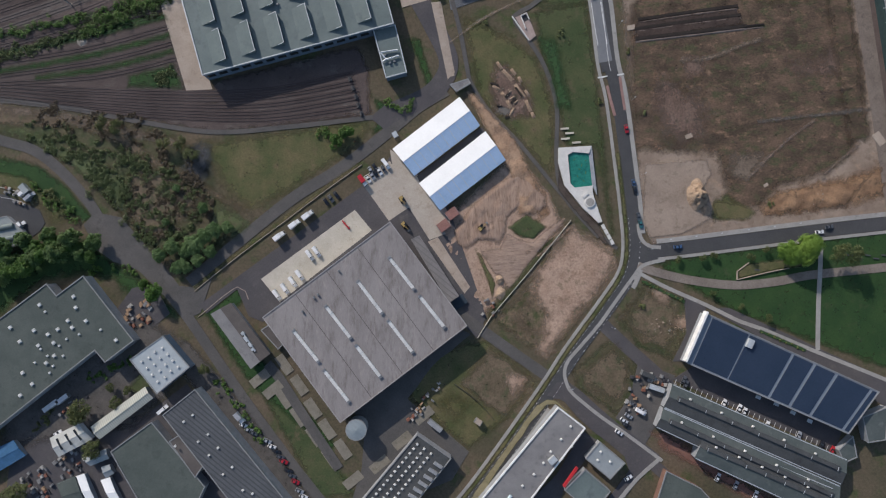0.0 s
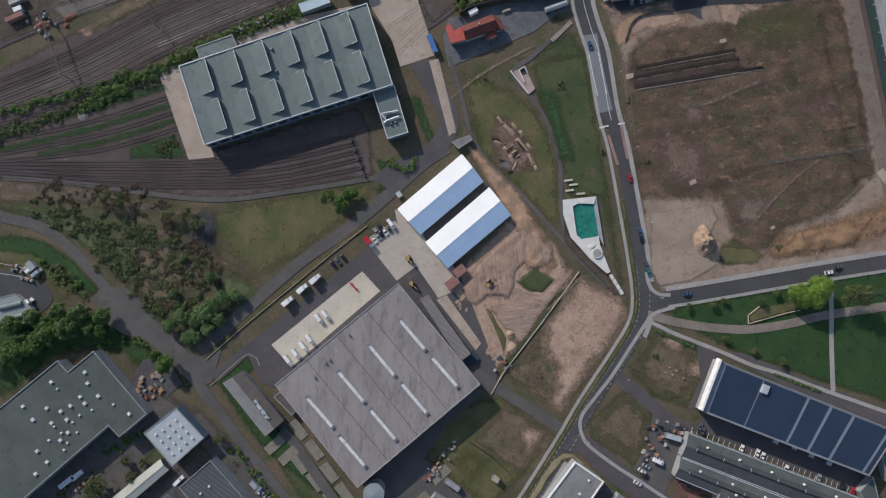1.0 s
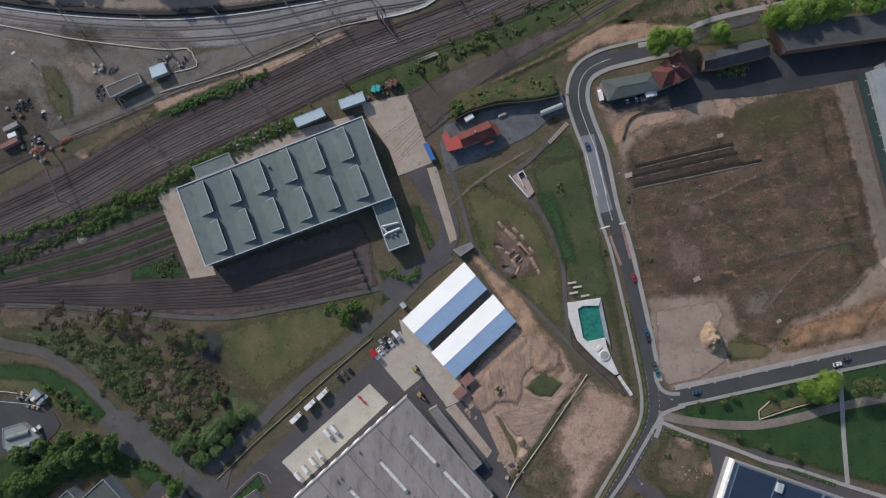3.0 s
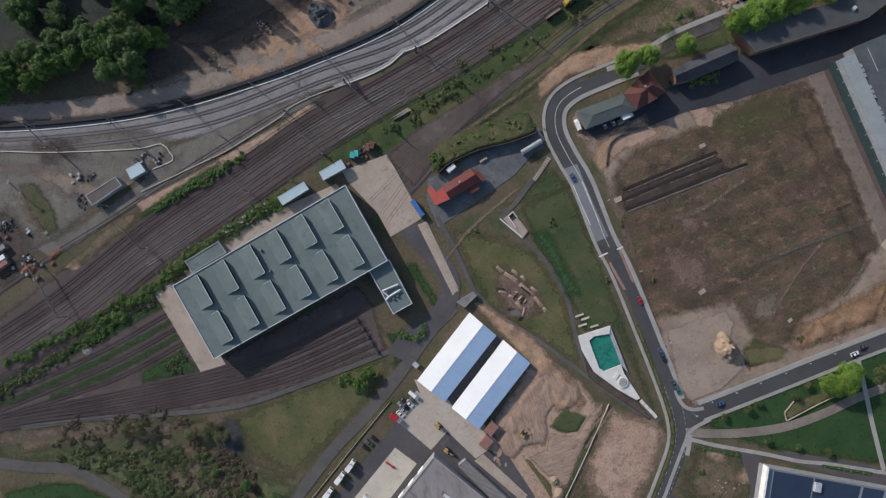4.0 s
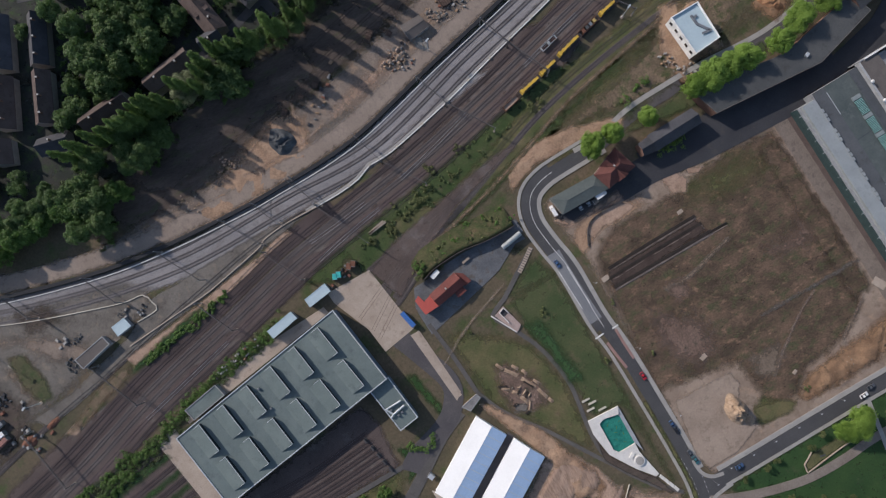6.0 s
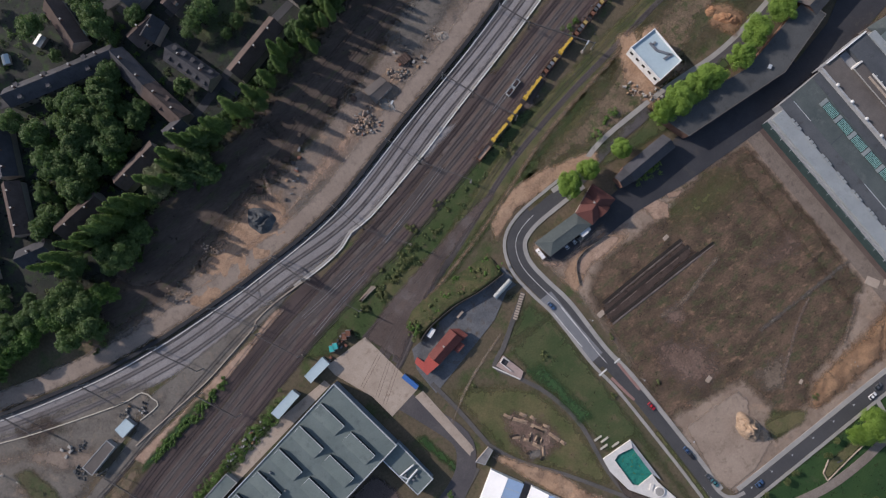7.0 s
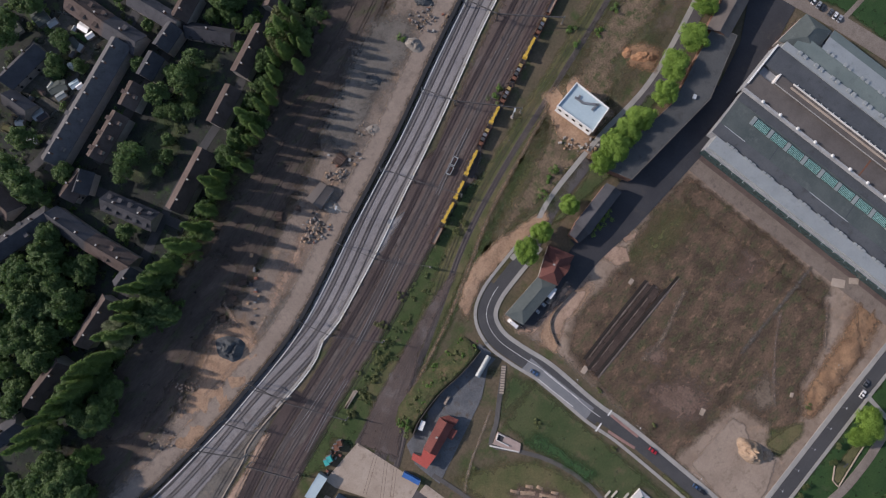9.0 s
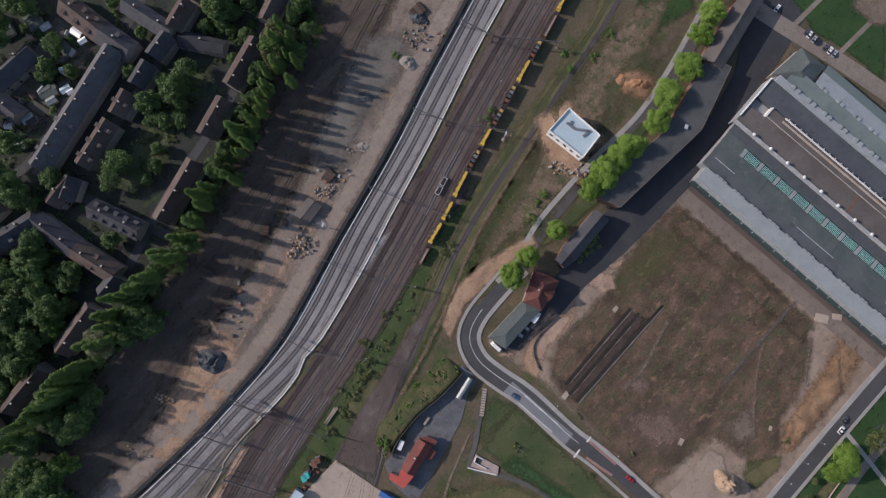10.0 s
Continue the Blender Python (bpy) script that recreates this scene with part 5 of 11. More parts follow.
slab("station_yard", ASPHALT_SHADE, [(141.0, 166.5), (186.3, 165.4), (244.1, 165.7), (280.6, 177.8), (315.2, 200.6), (344.2, 199.8), (330.3, 174.6), (290.9, 163.2), (241.3, 150.7), (210.7, 149.3), (172.5, 147.6), (142.4, 148.7)], 0.0, 0.222, "dark asphalt road behind the station, partly painted shade", "road")
slab("yard", ASPHALT_YARD, [(-126.5, -23.2), (-41.8, 35.8), (-23.9, 53.5), (1.6, 27.5), (20.5, -32.3), (15.9, -43.8), (10.5, -37.9), (-27.6, 17.2), (-93.9, -32.6), (-101.1, -29.5), (-106.7, -15.5), (-122.8, -27.6)], 0.0, 0.218, "dark asphalt delivery yard", "yard")
slab("slab", CONCRETE_PALE, [(-94.4, -10.6), (-45.5, 23.7), (-37.0, 13.0), (-85.0, -22.7)], 0.0, 0.260, "pale concrete loading slab", "yard")
slab("slab", CONCRETE_MID, [(-42.9, 39.3), (-27.0, 48.6), (-14.4, 26.4), (-28.2, 17.7)], 0.0, 0.263, "concrete parking slab", "yard")
slab("slab", CONCRETE_MID, [(-26.8, 54.4), (-20.5, 50.5), (1.5, 23.1), (4.2, 11.5), (-7.5, 7.4), (-14.5, 19.2), (-24.3, 35.4)], 0.0, 0.256, "tan concrete forecourt", "yard")
slab("slab", CONCRETE, [(-8.4, 6.5), (-3.2, 8.7), (12.7, -17.1), (9.8, -20.5)], 0.0, 0.279, "long concrete strip beside the dig", "yard")
slab("apron", CONCRETE, [(-144.9, 136.0), (-133.3, 137.6), (-117.8, 87.8), (-131.3, 87.5)], 0.0, 0.232, "tan concrete apron before the train hall", "yard")
slab("apron", CONCRETE, [(-33.7, 167.6), (-9.2, 169.5), (-0.4, 132.8), (-18.9, 127.9), (-22.1, 141.6), (-32.6, 161.6)], 0.0, 0.235, "tan concrete apron behind the train hall", "yard")
slab("yard", CONCRETE, [(-103.9, 149.8), (-66.6, 157.9), (-38.5, 162.0), (-37.2, 158.3), (-125.1, 136.7), (-126.5, 139.8)], 0.0, 0.208, "tan concrete strip behind the hall", "yard")
slab("pavement", CONCRETE, [(-3.8, 130.1), (1.2, 130.6), (7.5, 93.5), (3.8, 90.0)], 0.0, 0.240, "row of concrete slabs beside the drive", "pavement")
slab("yard", ASPHALT_YARD, [(114.8, -66.8), (129.5, -57.9), (200.1, -95.4), (195.5, -105.3)], 0.0, 0.203, "car park of dark asphalt between halls", "yard")
slab("yard", ASPHALT_OLD, [(97.8, -57.2), (116.3, -64.8), (107.0, -87.5), (99.4, -100.3), (85.4, -85.6), (93.0, -74.3)], 0.0, 0.196, "littered workshop yard", "yard")
slab("yard", ASPHALT_YARD, [(121.9, -23.1), (133.2, -30.6), (122.3, -57.7), (115.1, -57.6), (122.7, -43.4)], 0.0, 0.199, "asphalt strip beside the solar hall", "yard")
slab("yard", ASPHALT_YARD, [(133.2, -30.6), (144.7, -30.9), (223.5, -68.7), (223.0, -83.0)], 0.0, 0.202, "asphalt strip along the solar hall", "yard")
slab("yard", ASPHALT, [(-254.5, 40.9), (-225.3, 35.8), (-207.9, 27.5), (-205.1, 20.8), (-208.0, 16.5), (-216.8, 10.3), (-254.7, 8.8)], 0.0, 0.19, "worn lorry park beside the lane", "yard")
slab("yard", ASPHALT_YARD, [(-220.6, -73.0), (-194.4, -62.0), (-157.0, -80.2), (-133.5, -63.4), (-108.0, -92.8), (-79.7, -122.6), (-143.4, -143.5), (-230.0, -141.6)], 0.0, 0.195, "dark work yard between sheds", "yard")
slab("yard", ASPHALT_OLD, [(12.5, -41.4), (6.5, -46.0), (2.0, -49.8), (-3.0, -53.0), (-7.9, -57.5), (-12.0, -62.6), (-15.9, -67.9), (-25.8, -79.5), (-35.7, -90.9), (-48.0, -80.0), (-30.0, -66.0), (6.0, -38.0)], 0.0, 0.232, "asphalt apron along the shaded warehouse wall", "yard")
slab("yard", ASPHALT_OLD, [(-41.1, -71.3), (-29.4, -65.8), (-9.6, -83.5), (10.1, -101.1), (1.2, -115.2), (-22.1, -123.9), (-57.1, -145.4), (-44.8, -108.5)], 0.0, 0.203, "asphalt yard behind the hall", "yard")
BLUE_GRAVEL = surface("blue_grey_gravel", (0.085, 0.09, 0.098), (0.125, 0.13, 0.138), 9, 0.6, c=(0.09, 0.075, 0.062), spots=0.4, grain=0.3)
slab("yard", BLUE_GRAVEL, [(4.2, 141.3), (7.8, 151.4), (43.4, 156.4), (70.1, 162.0), (71.1, 154.5), (51.1, 141.1), (15.1, 128.8), (6.2, 125.9)], 0.0, 0.190, "dark gravel yard round the red-roofed house", "yard")
slab("station_yard", ASPHALT_SHADE, [(88.6, 153.4), (119.8, 160.1), (185.0, 170.5), (256.5, 186.4), (254.1, 159.9), (183.5, 152.8), (124.6, 146.5), (92.5, 147.2)], 0.0, 0.203, "dark asphalt station yard, partly painted shade", "yard")


# ---- railway tracks ----
EARTH_OLD = surface("sunken_track_bed", (0.075, 0.060, 0.052), (0.115, 0.094, 0.08), 9, 0.7, c=(0.05, 0.05, 0.03), spots=0.5, grain=0.4)
TRACK_COUNT = [0]


def track(line, bed_mat, z=0.18, width=3.0, label="railway track on brown ballast", bed=True, rail=None):
    z += 0.0016 * TRACK_COUNT[0]
    TRACK_COUNT[0] += 1
    ob = thing("railway_track", (*line[0], 0), label, "railway track", "railway tracks", "structure")
    if bed:
        part("track_bed", Geo().strip(line, width, z, 0.0), bed_mat, ob)
    for s in (0.75, -0.75):
        part("rail", Geo().strip(aside(line, s), 0.16, z + 0.17, z), rail or RAIL, ob, "steel rail")
    return ob


train_line = smooth_line([(-317.4, 73.4), (-266.3, 96.4), (-232.7, 109.5), (-183.2, 125.7), (-131.9, 147.5), (-81.8, 164.6), (-44.8, 177.7), (-18.5, 184.9)] + [(38.4, 198.9), (89.2, 215.4), (124.8, 228.1), (170.3, 244.2), (217.0, 259.6), (240.6, 267.4), (288.6, 283.2)], 6)
for k, s in enumerate((0.0, 4.7, 9.4, 14.1, 18.8)):
    track(aside(train_line, s), (BED_DARK, BED_RED, BALLAST_BED, BALLAST_BED, BED_DARK)[k])
west = [p for p in aside(train_line, 20.6) if p[0] < -8]
road("rail_ballast", BED_DARK, west, 8.6, 0.12, "oily dark ballast under the two through tracks", "ballast")
track([p for p in aside(train_line, 23.0) if p[0] < -30], BED_DARK)
BED_NEW = surface("new_sleeper_bed", (0.125, 0.115, 0.112), (0.165, 0.152, 0.148), 25, 0.5, c=(0.10, 0.09, 0.088), spots=0.35, grain=0.35)
new_line = smooth_line([(-275.4, 253.9), (-201.2, 231.9), (-143.1, 220.3), (-104.3, 216.6), (-76.8, 216.8)] + [(-32.9, 221.4), (19.6, 225.6), (81.5, 248.1), (122.0, 261.5), (166.4, 278.3), (211.6, 295.5), (255.6, 312.6)], 6)
for s in (5.0, 0.0, -6.0):
    track(aside(new_line, s), BED_NEW, 0.20, 2.5, label="railway track on fresh grey ballast")
line_edge = smooth_line([(-274.0, 259.3), (-199.7, 237.6), (-141.5, 226.3), (-102.5, 223.5), (-65.7, 224.1), (-37.7, 226.0)] + [(10.5, 232.7), (66.0, 251.8), (116.6, 268.8), (160.7, 285.9), (203.1, 301.4), (248.8, 318.7)], 6)
solid("noise_wall", Geo().strip(aside(line_edge, 1.4), 1.9, 1.5, 0.0), plain("dark_noise_wall", (0.028, 0.03, 0.034), 0.8), "dark low noise wall beside the new line", "wall", kind="structure")
solid("cable_trough", Geo().strip(aside(line_edge, -1.7), 0.5, 0.5, 0.0), CONCRETE_WHITE, "pale concrete cable trough along the track", "cable trough", kind="structure")
works_road = aside(line_edge, 8.2)
ground_patch("works_road", WORKS_ROAD, aside(works_road, 5.0)[::2] + aside(works_road, -5.4)[::-2], 2.2, 1.6, label="rolled tan works road beside the noise wall", category="road")
FLUSH_RAIL = plain("flush_rail", (0.19, 0.145, 0.115), 0.8, grain=0.3)
EARTH_DARK_RAIL = plain("rusted_rail", (0.055, 0.042, 0.036), 0.9)
old_line = smooth_line([(-30.8, 272.9), (7.3, 287.1), (54.0, 302.7), (97.2, 318.1), (136.7, 331.5), (185.4, 350.1)], 8)
for s in (0.0, -9.0, -14.0):
    track(aside(old_line, s), EARTH_OLD, 0.15, 2.6, label="disused railway track sunk in brown earth", rail=EARTH_DARK_RAIL)
SHINY = surface("worn_rail_steel", (0.30, 0.28, 0.27), (0.38, 0.36, 0.34), 8, 0.5, rough=0.4, metal=0.5, bump=0)
for pts in ([(-31.0, 194.9), (-21.2, 196.5), (-9.5, 198.9), (3.3, 201.8)], [(24.9, 205.3), (40.4, 210.6), (58.8, 217.4), (70.9, 222.1)], [(108.1, 232.0), (125.1, 238.6), (144.2, 245.5)], [(-144.0, 147.9), (-117.3, 157.0), (-90.5, 166.2)], [(-30.8, 184.4), (-10.8, 190.9), (8.9, 196.1)]):
    ob = thing("turnout", (*pts[0], 0), "switch rails between two tracks, worn bright", "railway switch", "railway switches", "structure")
    for s in (0.7, -0.7):
        part("rail", Geo().strip(aside(smooth_line(pts, 6), s), 0.22, 0.37, 0.15), SHINY, ob, "worn steel rail")
mid_edge = smooth_line([(-26.2, 210.3), (-7.7, 211.9), (5.4, 214.6), (13.6, 218.7), (26.4, 220.2), (64.2, 232.1), (93.6, 243.1), (137.9, 259.3), (185.0, 278.0), (216.4, 289.1), (259.2, 305.2)], 5)
solid("cable_trough", Geo().strip(mid_edge, 0.7, 0.55, 0.0), CONCRETE_WHITE, "pale concrete trough between the two lines", "cable trough", kind="structure")
solid("platform_strip", Geo().strip(aside(mid_edge, 1.1), 1.1, 0.4, 0.0), PAVING, "narrow pale walkway between the lines", "walkway", kind="structure")
solid("cable_trough", Geo().strip(smooth_line([(-137.0, 185.5), (-105.1, 191.1), (-89.1, 193.9), (-74.2, 198.2), (-55.9, 203.8), (-52.2, 206.4), (-39.2, 209.2), (-20.5, 210.6)], 4), 0.6, 0.6, 0.0), CONCRETE, "pale concrete trough on the sandy strip", "cable trough", kind="structure")
solid("cable_trough", Geo().strip(smooth_line([(-259.4, 244.1), (-202.7, 226.1), (-174.4, 217.5), (-134.1, 207.9), (-120.7, 206.8), (-117.6, 201.4), (-116.9, 196.9), (-128.4, 195.2)], 3), 0.5, 0.6, 0.0), CONCRETE_PALE, "pale kerb round the end of the yard", "kerb", kind="structure")
siding = smooth_line([(-4.6, 152.6), (5.4, 159.0), (20.7, 167.4), (45.0, 180.0), (69.4, 191.8)] + [(102.6, 207.2), (141.8, 219.6), (191.1, 231.6), (244.7, 245.1), (276.1, 256.5), (306.8, 266.9)], 6)
for s in (2.2, -2.2):
    track(aside(siding, s), BALLAST_BED, 0.19, label="railway siding on grey-brown ballast")
for pts in ([(-6.8, 158.0), (5.8, 164.9), (24.0, 174.0), (48.2, 183.4)], [(-10.1, 168.9), (6.4, 173.8), (24.3, 178.5), (54.3, 186.9)], [(-3.6, 147.2), (8.0, 154.4), (23.5, 166.7), (47.9, 179.8)]):
    track(smooth_line(pts, 6), BALLAST_BED, 0.185, label="railway siding fanning out on grass")
for a, b in (((-7.0, 158.4), (-24.0, 148.7)), ((-4.8, 152.9), (-20.3, 140.5)), ((-3.8, 147.4), (-18.8, 135.4))):
    ob = thing("apron_rails", (*a, 0), "rusty rails set flush in the concrete apron", "rails", kind="structure")
    for s in (0.75, -0.75):
        part("rail", Geo().strip(aside([a, b], s), 0.22, 0.241, 0.0), FLUSH_RAIL, ob)
track(smooth_line([(-270.8, 138.2), (-220.8, 155.9), (-184.1, 168.3), (-154.6, 176.7), (-121.2, 187.7), (-88.1, 197.6), (-55.2, 206.6), (-23.4, 211.4)], 6), BALLAST_BED, 0.205, label="connecting railway track")
for pts in ([(-141.7, 130.9), (-183.4, 121.3), (-227.5, 113.0), (-251.0, 109.7)], [(-140.0, 120.8), (-180.6, 110.9), (-227.6, 104.1), (-251.0, 100.9)], [(-138.1, 112.5), (-174.8, 104.0), (-227.6, 97.4), (-251.1, 95.0)], [(-136.2, 104.2), (-169.1, 96.8), (-198.4, 94.3), (-251.1, 92.9)]):
    track(smooth_line(pts, 6), BED_DARK, 0.18, label="railway siding leading into the train hall")
for pts in ([(-44.9, 94.1), (-87.4, 86.9), (-131.2, 86.2), (-183.8, 89.2), (-227.7, 92.4), (-251.1, 94.4)], [(-43.6, 89.9), (-87.5, 83.1), (-131.3, 83.0), (-183.8, 86.6), (-227.7, 90.6), (-251.1, 92.9)], [(-42.5, 85.8), (-87.5, 79.0), (-131.3, 79.5), (-183.9, 83.7), (-227.7, 89.1), (-251.1, 91.2)], [(-41.4, 81.7), (-87.6, 75.2), (-131.4, 76.2), (-183.9, 81.3), (-227.7, 87.7), (-251.1, 89.7)], [(-40.3, 77.2), (-87.7, 71.7), (-131.4, 73.3), (-183.9, 79.0), (-227.7, 85.9), (-251.1, 88.0)]):
    track(smooth_line(pts, 6), BED_DARK, 0.18, label="rust-brown storage track")
road("path", ASPHALT_OLD, smooth_line([(-35.2, 71.3), (-76.1, 67.6), (-116.9, 65.6), (-154.8, 71.8), (-192.7, 79.8), (-227.7, 84.7)]), 2.4, 0.196, "grey service path along the tracks", "path")


# ---- buildings ----
def hall(name, corners, h, wall, roof, label, category="industrial hall", rim=0.5, coping=COPING, rim_width=0.5):
    """A flat-roofed building: walls, roof, and a raised rim with its coping."""
    if area(corners) < 0:
        corners = corners[::-1]
    c = centre(corners)
    ob = thing(name, (*c, 0), label, category)
    part("wall", Geo().prism(corners, 0, h - 0.3), wall, ob)
    part("roof", Geo().prism([lerp(p, c, 0.002) for p in corners], h - 0.3, h), roof, ob)
    g = Geo()
    for a, b in zip(corners, corners[1:] + corners[:1]):
        d = math.hypot(b[0] - a[0], b[1] - a[1])
        e = rim_width / 2 / d
        g.bar(lerp(a, b, -e), lerp(a, b, 1 - e), rim_width, h - 0.35, h + rim)
    part("parapet", g, coping, ob, "metal-capped roof edge")
    return ob


def gable(name, corners, eave, ridge, wall, roof, label, category="house", other=None, over=0.4, hip=0.0, chimneys=0, group=""):
    """A pitched roof over a rectangle a, b, c, d; the ridge runs along a-b. hip: how far the ridge ends stand back."""
    a, b, c, d = corners
    ob = thing(name, (*centre(corners), 0), label, category, group)
    m0, m1 = lerp(a, d, 0.5), lerp(b, c, 0.5)
    g = Geo().prism(corners, 0, eave)
    if not hip:
        g.face((*a, eave), (*d, eave), (*m0, ridge - 0.15)).face((*c, eave), (*b, eave), (*m1, ridge - 0.15))
    part("wall", g, wall, ob)
    length, width = math.hypot(b[0] - a[0], b[1] - a[1]), math.hypot(d[0] - a[0], d[1] - a[1])
    e, f, sag = over / length, over / width, over / (width / 2) * (ridge - eave)
    A, B = lerp(lerp(a, b, -e), lerp(d, c, -e), -f), lerp(lerp(a, b, 1 + e), lerp(d, c, 1 + e), -f)
    D, C = lerp(lerp(a, b, -e), lerp(d, c, -e), 1 + f), lerp(lerp(a, b, 1 + e), lerp(d, c, 1 + e), 1 + f)
    r0, r1 = lerp(m0, m1, hip / length - (0 if hip else e)), lerp(m0, m1, 1 - hip / length + (0 if hip else e))
    low = eave - sag
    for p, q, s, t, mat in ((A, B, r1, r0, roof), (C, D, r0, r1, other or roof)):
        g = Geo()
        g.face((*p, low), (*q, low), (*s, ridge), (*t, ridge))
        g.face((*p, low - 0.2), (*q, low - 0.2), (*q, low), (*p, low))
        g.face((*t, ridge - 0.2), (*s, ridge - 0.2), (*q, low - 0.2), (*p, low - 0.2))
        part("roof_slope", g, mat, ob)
    if hip:
        for p, q, s in ((D, A, r0), (B, C, r1)):
            part("roof_slope", Geo().face((*p, low), (*q, low), (*s, ridge)).face((*q, low - 0.2), (*p, low - 0.2), (*p, low), (*q, low)), roof, ob)
    part("ridge_cap", Geo().bar(r0, r1, 0.3, ridge - 0.1, ridge + 0.08), roof, ob)
    for i in range(chimneys):
        q = lerp(lerp(m0, m1, (i + 0.5) / chimneys), lerp(a, b, (i + 0.5) / chimneys), 0.25)
        ch = part("chimney", Geo().box(q, ridge - 1.6, 0.7, 0.9, 2.5, heading(a, b)), WALL_BRICK, ob, "brick chimney")
        part("chimney_cap", Geo().box(q, ridge + 0.9, 0.85, 1.05, 0.12, heading(a, b)), KERB, ch)
    return ob


def piece(name, mesh, parent, at, turn=0.0):
    """A repeat on shared mesh data, at a world place under an unturned thing."""
    ob = new(name, mesh)
    ob.parent = parent
    ob.location = Vector(at) - parent.location
    ob.rotation_euler = (0, 0, radians(turn))
    return ob


def dome_mesh(lx, ly, h, mat, name="skylight"):
    g = Geo()
    top = [(x * 0.72, y * 0.72) for x, y in rect((0, 0), lx, ly)]
    low = rect((0, 0), lx, ly)
    k = 0
    g.v = [(*p, 0) for p in low] + [(*p, h * 0.5) for p in low] + [(*p, h) for p in top]
    for r in (0, 4):
        g.f += [(r + i, r + (i + 1) % 4, r + 4 + (i + 1) % 4, r + 4 + i) for i in range(4)]
    g.f.append((8, 9, 10, 11))
    return g.mesh(name, mat)


DOME = dome_mesh(1.7, 1.7, 0.8, SKYLIGHT)
DOME_SMALL = dome_mesh(1.1, 1.1, 0.7, SKYLIGHT)
VENT = dome_mesh(1.3, 1.0, 1.1, STEEL, "roof_vent")


def inside(corners, u, v):
    a, b, c, d = corners
    return lerp(lerp(a, b, u), lerp(d, c, u), v)


# the grey warehouse
W = [(-26.8, 16.5), (-90.9, -29.4), (-53.5, -82.2), (10.2, -35.9)]
warehouse = hall("warehouse", W, 9.0, WALL_GREY, ROOF_HALL, "large grey flat-roofed warehouse with rows of skylights", rim=0.25, coping=plain("grey_coping", (0.30, 0.285, 0.28), 0.6))
along = heading(W[0], W[3])
for a, b in (((-27.7, -0.9), (-15.4, -17.4)), ((-43.6, -12.3), (-31.4, -29.1)), ((-59.8, -24.2), (-47.3, -41.0)), ((-76.0, -36.1), (-63.5, -52.3)),
             ((-13.0, -20.5), (-0.7, -36.7)), ((-28.9, -32.2), (-16.7, -48.7)), ((-45.1, -44.1), (-32.9, -60.5)), ((-61.3, -56.0), (-48.8, -72.4))):
    light = part("skylight", Geo().bar(a, b, 1.7, 8.95, 9.4), TRIM, warehouse, "raised strip skylight")
    part("kerb_end", Geo().bar(lerp(a, b, -0.01), lerp(a, b, 0.05), 1.9, 8.95, 9.8), STEEL, light)
    part("kerb_end", Geo().bar(lerp(a, b, 0.95), lerp(a, b, 1.01), 1.9, 8.95, 9.8), STEEL, light)
    n = 8
    for i in range(n):
        part("pane", Geo().bar(lerp(a, b, (i + 0.02) / n), lerp(a, b, (i + (0.98, 0.86)[i % 4 == 1]) / n), 1.45, 9.35, 9.62 + 0.05 * (i % 2)), SKYLIGHT, light)
for u in (0.26, 0.505, 0.75):
    part("roof_seam", Geo().bar(inside(W, u, 0.01), inside(W, u, 0.99), 0.4, 8.95, 9.03), ROOF_SEAM, warehouse, "dirty roof valley")
for p in ((-65.2, -20.2), (-63.2, -18.8), (-71.0, -27.1), (-52.6, -7.3)):
    piece("roof_vent", VENT, warehouse, (*p, 9.0), along)
for i in range(9):
    q = lerp(W[1], W[0], (i + 0.6) / 10)
    door = part("dock_door", Geo().box(lerp(q, centre(W), -0.001), 0, 4.0, 0.35, 4.4, heading(W[1], W[0])), WALL_WHITE, warehouse, "pale roller door")
canopy = [(-16.6, 7.7), (-12.5, 9.4), (6.7, -21.3), (1.8, -24.6)]
hall("loading_annexe", canopy, 4.5, WALL_GREY, striped("ribbed_annexe_roof", (0.17, 0.16, 0.155), (0.155, 0.146, 0.142), 2.2, 50, 0.3), "low ribbed annexe along the warehouse wall", "annexe", 0.15, plain("annexe_coping", (0.2, 0.19, 0.185), 0.7), 0.35)
solid("loading_ramp", Geo().prism([(2.7, -23.5), (8.6, -20.4), (11.4, -24.8), (4.6, -29.6)], 0, 1.2), plain("dark_tarpaulin", (0.035, 0.05, 0.065), 0.6), "dark blue-grey covered loading ramp", "loading ramp")
# round tank at the corner
c = (-45.9, -86.4)
tank = thing("tank", (*c, 0), "round pale steel tank beside the warehouse", "tank")
part("tank_wall", Geo().tube((*c, 0), (*c, 8.2), 5.0, 5.0, 40), WALL_GREY, tank)
g = Geo()
for i in range(40):
    t0, t1 = 2 * math.pi * i / 40, 2 * math.pi * (i + 1) / 40
    g.face((*c, 9.0), (c[0] + 5.2 * math.cos(t0), c[1] + 5.2 * math.sin(t0), 8.2), (c[0] + 5.2 * math.cos(t1), c[1] + 5.2 * math.sin(t1), 8.2))
part("tank_roof", g, striped("tank_sheets", (0.17, 0.20, 0.215), (0.20, 0.235, 0.25), 2.0, 50, 0.45), tank, "shallow conical sheet roof")
part("tank_rim", Geo().tube((*c, 8.05), (*c, 8.25), 5.3, 5.3, 40), COPING, tank)

# office strip west of the warehouse
O = [(-118.4, -27.8), (-108.6, -22.6), (-89.7, -48.3), (-99.0, -55.2)]
office = gable("office_building", [O[0], O[3], O[2], O[1]], 4.3, 5.2, WALL_GREY, ROOF_GRAVEL, "long low office building with a shallow grey roof", "office building", ROOF_BROWN)
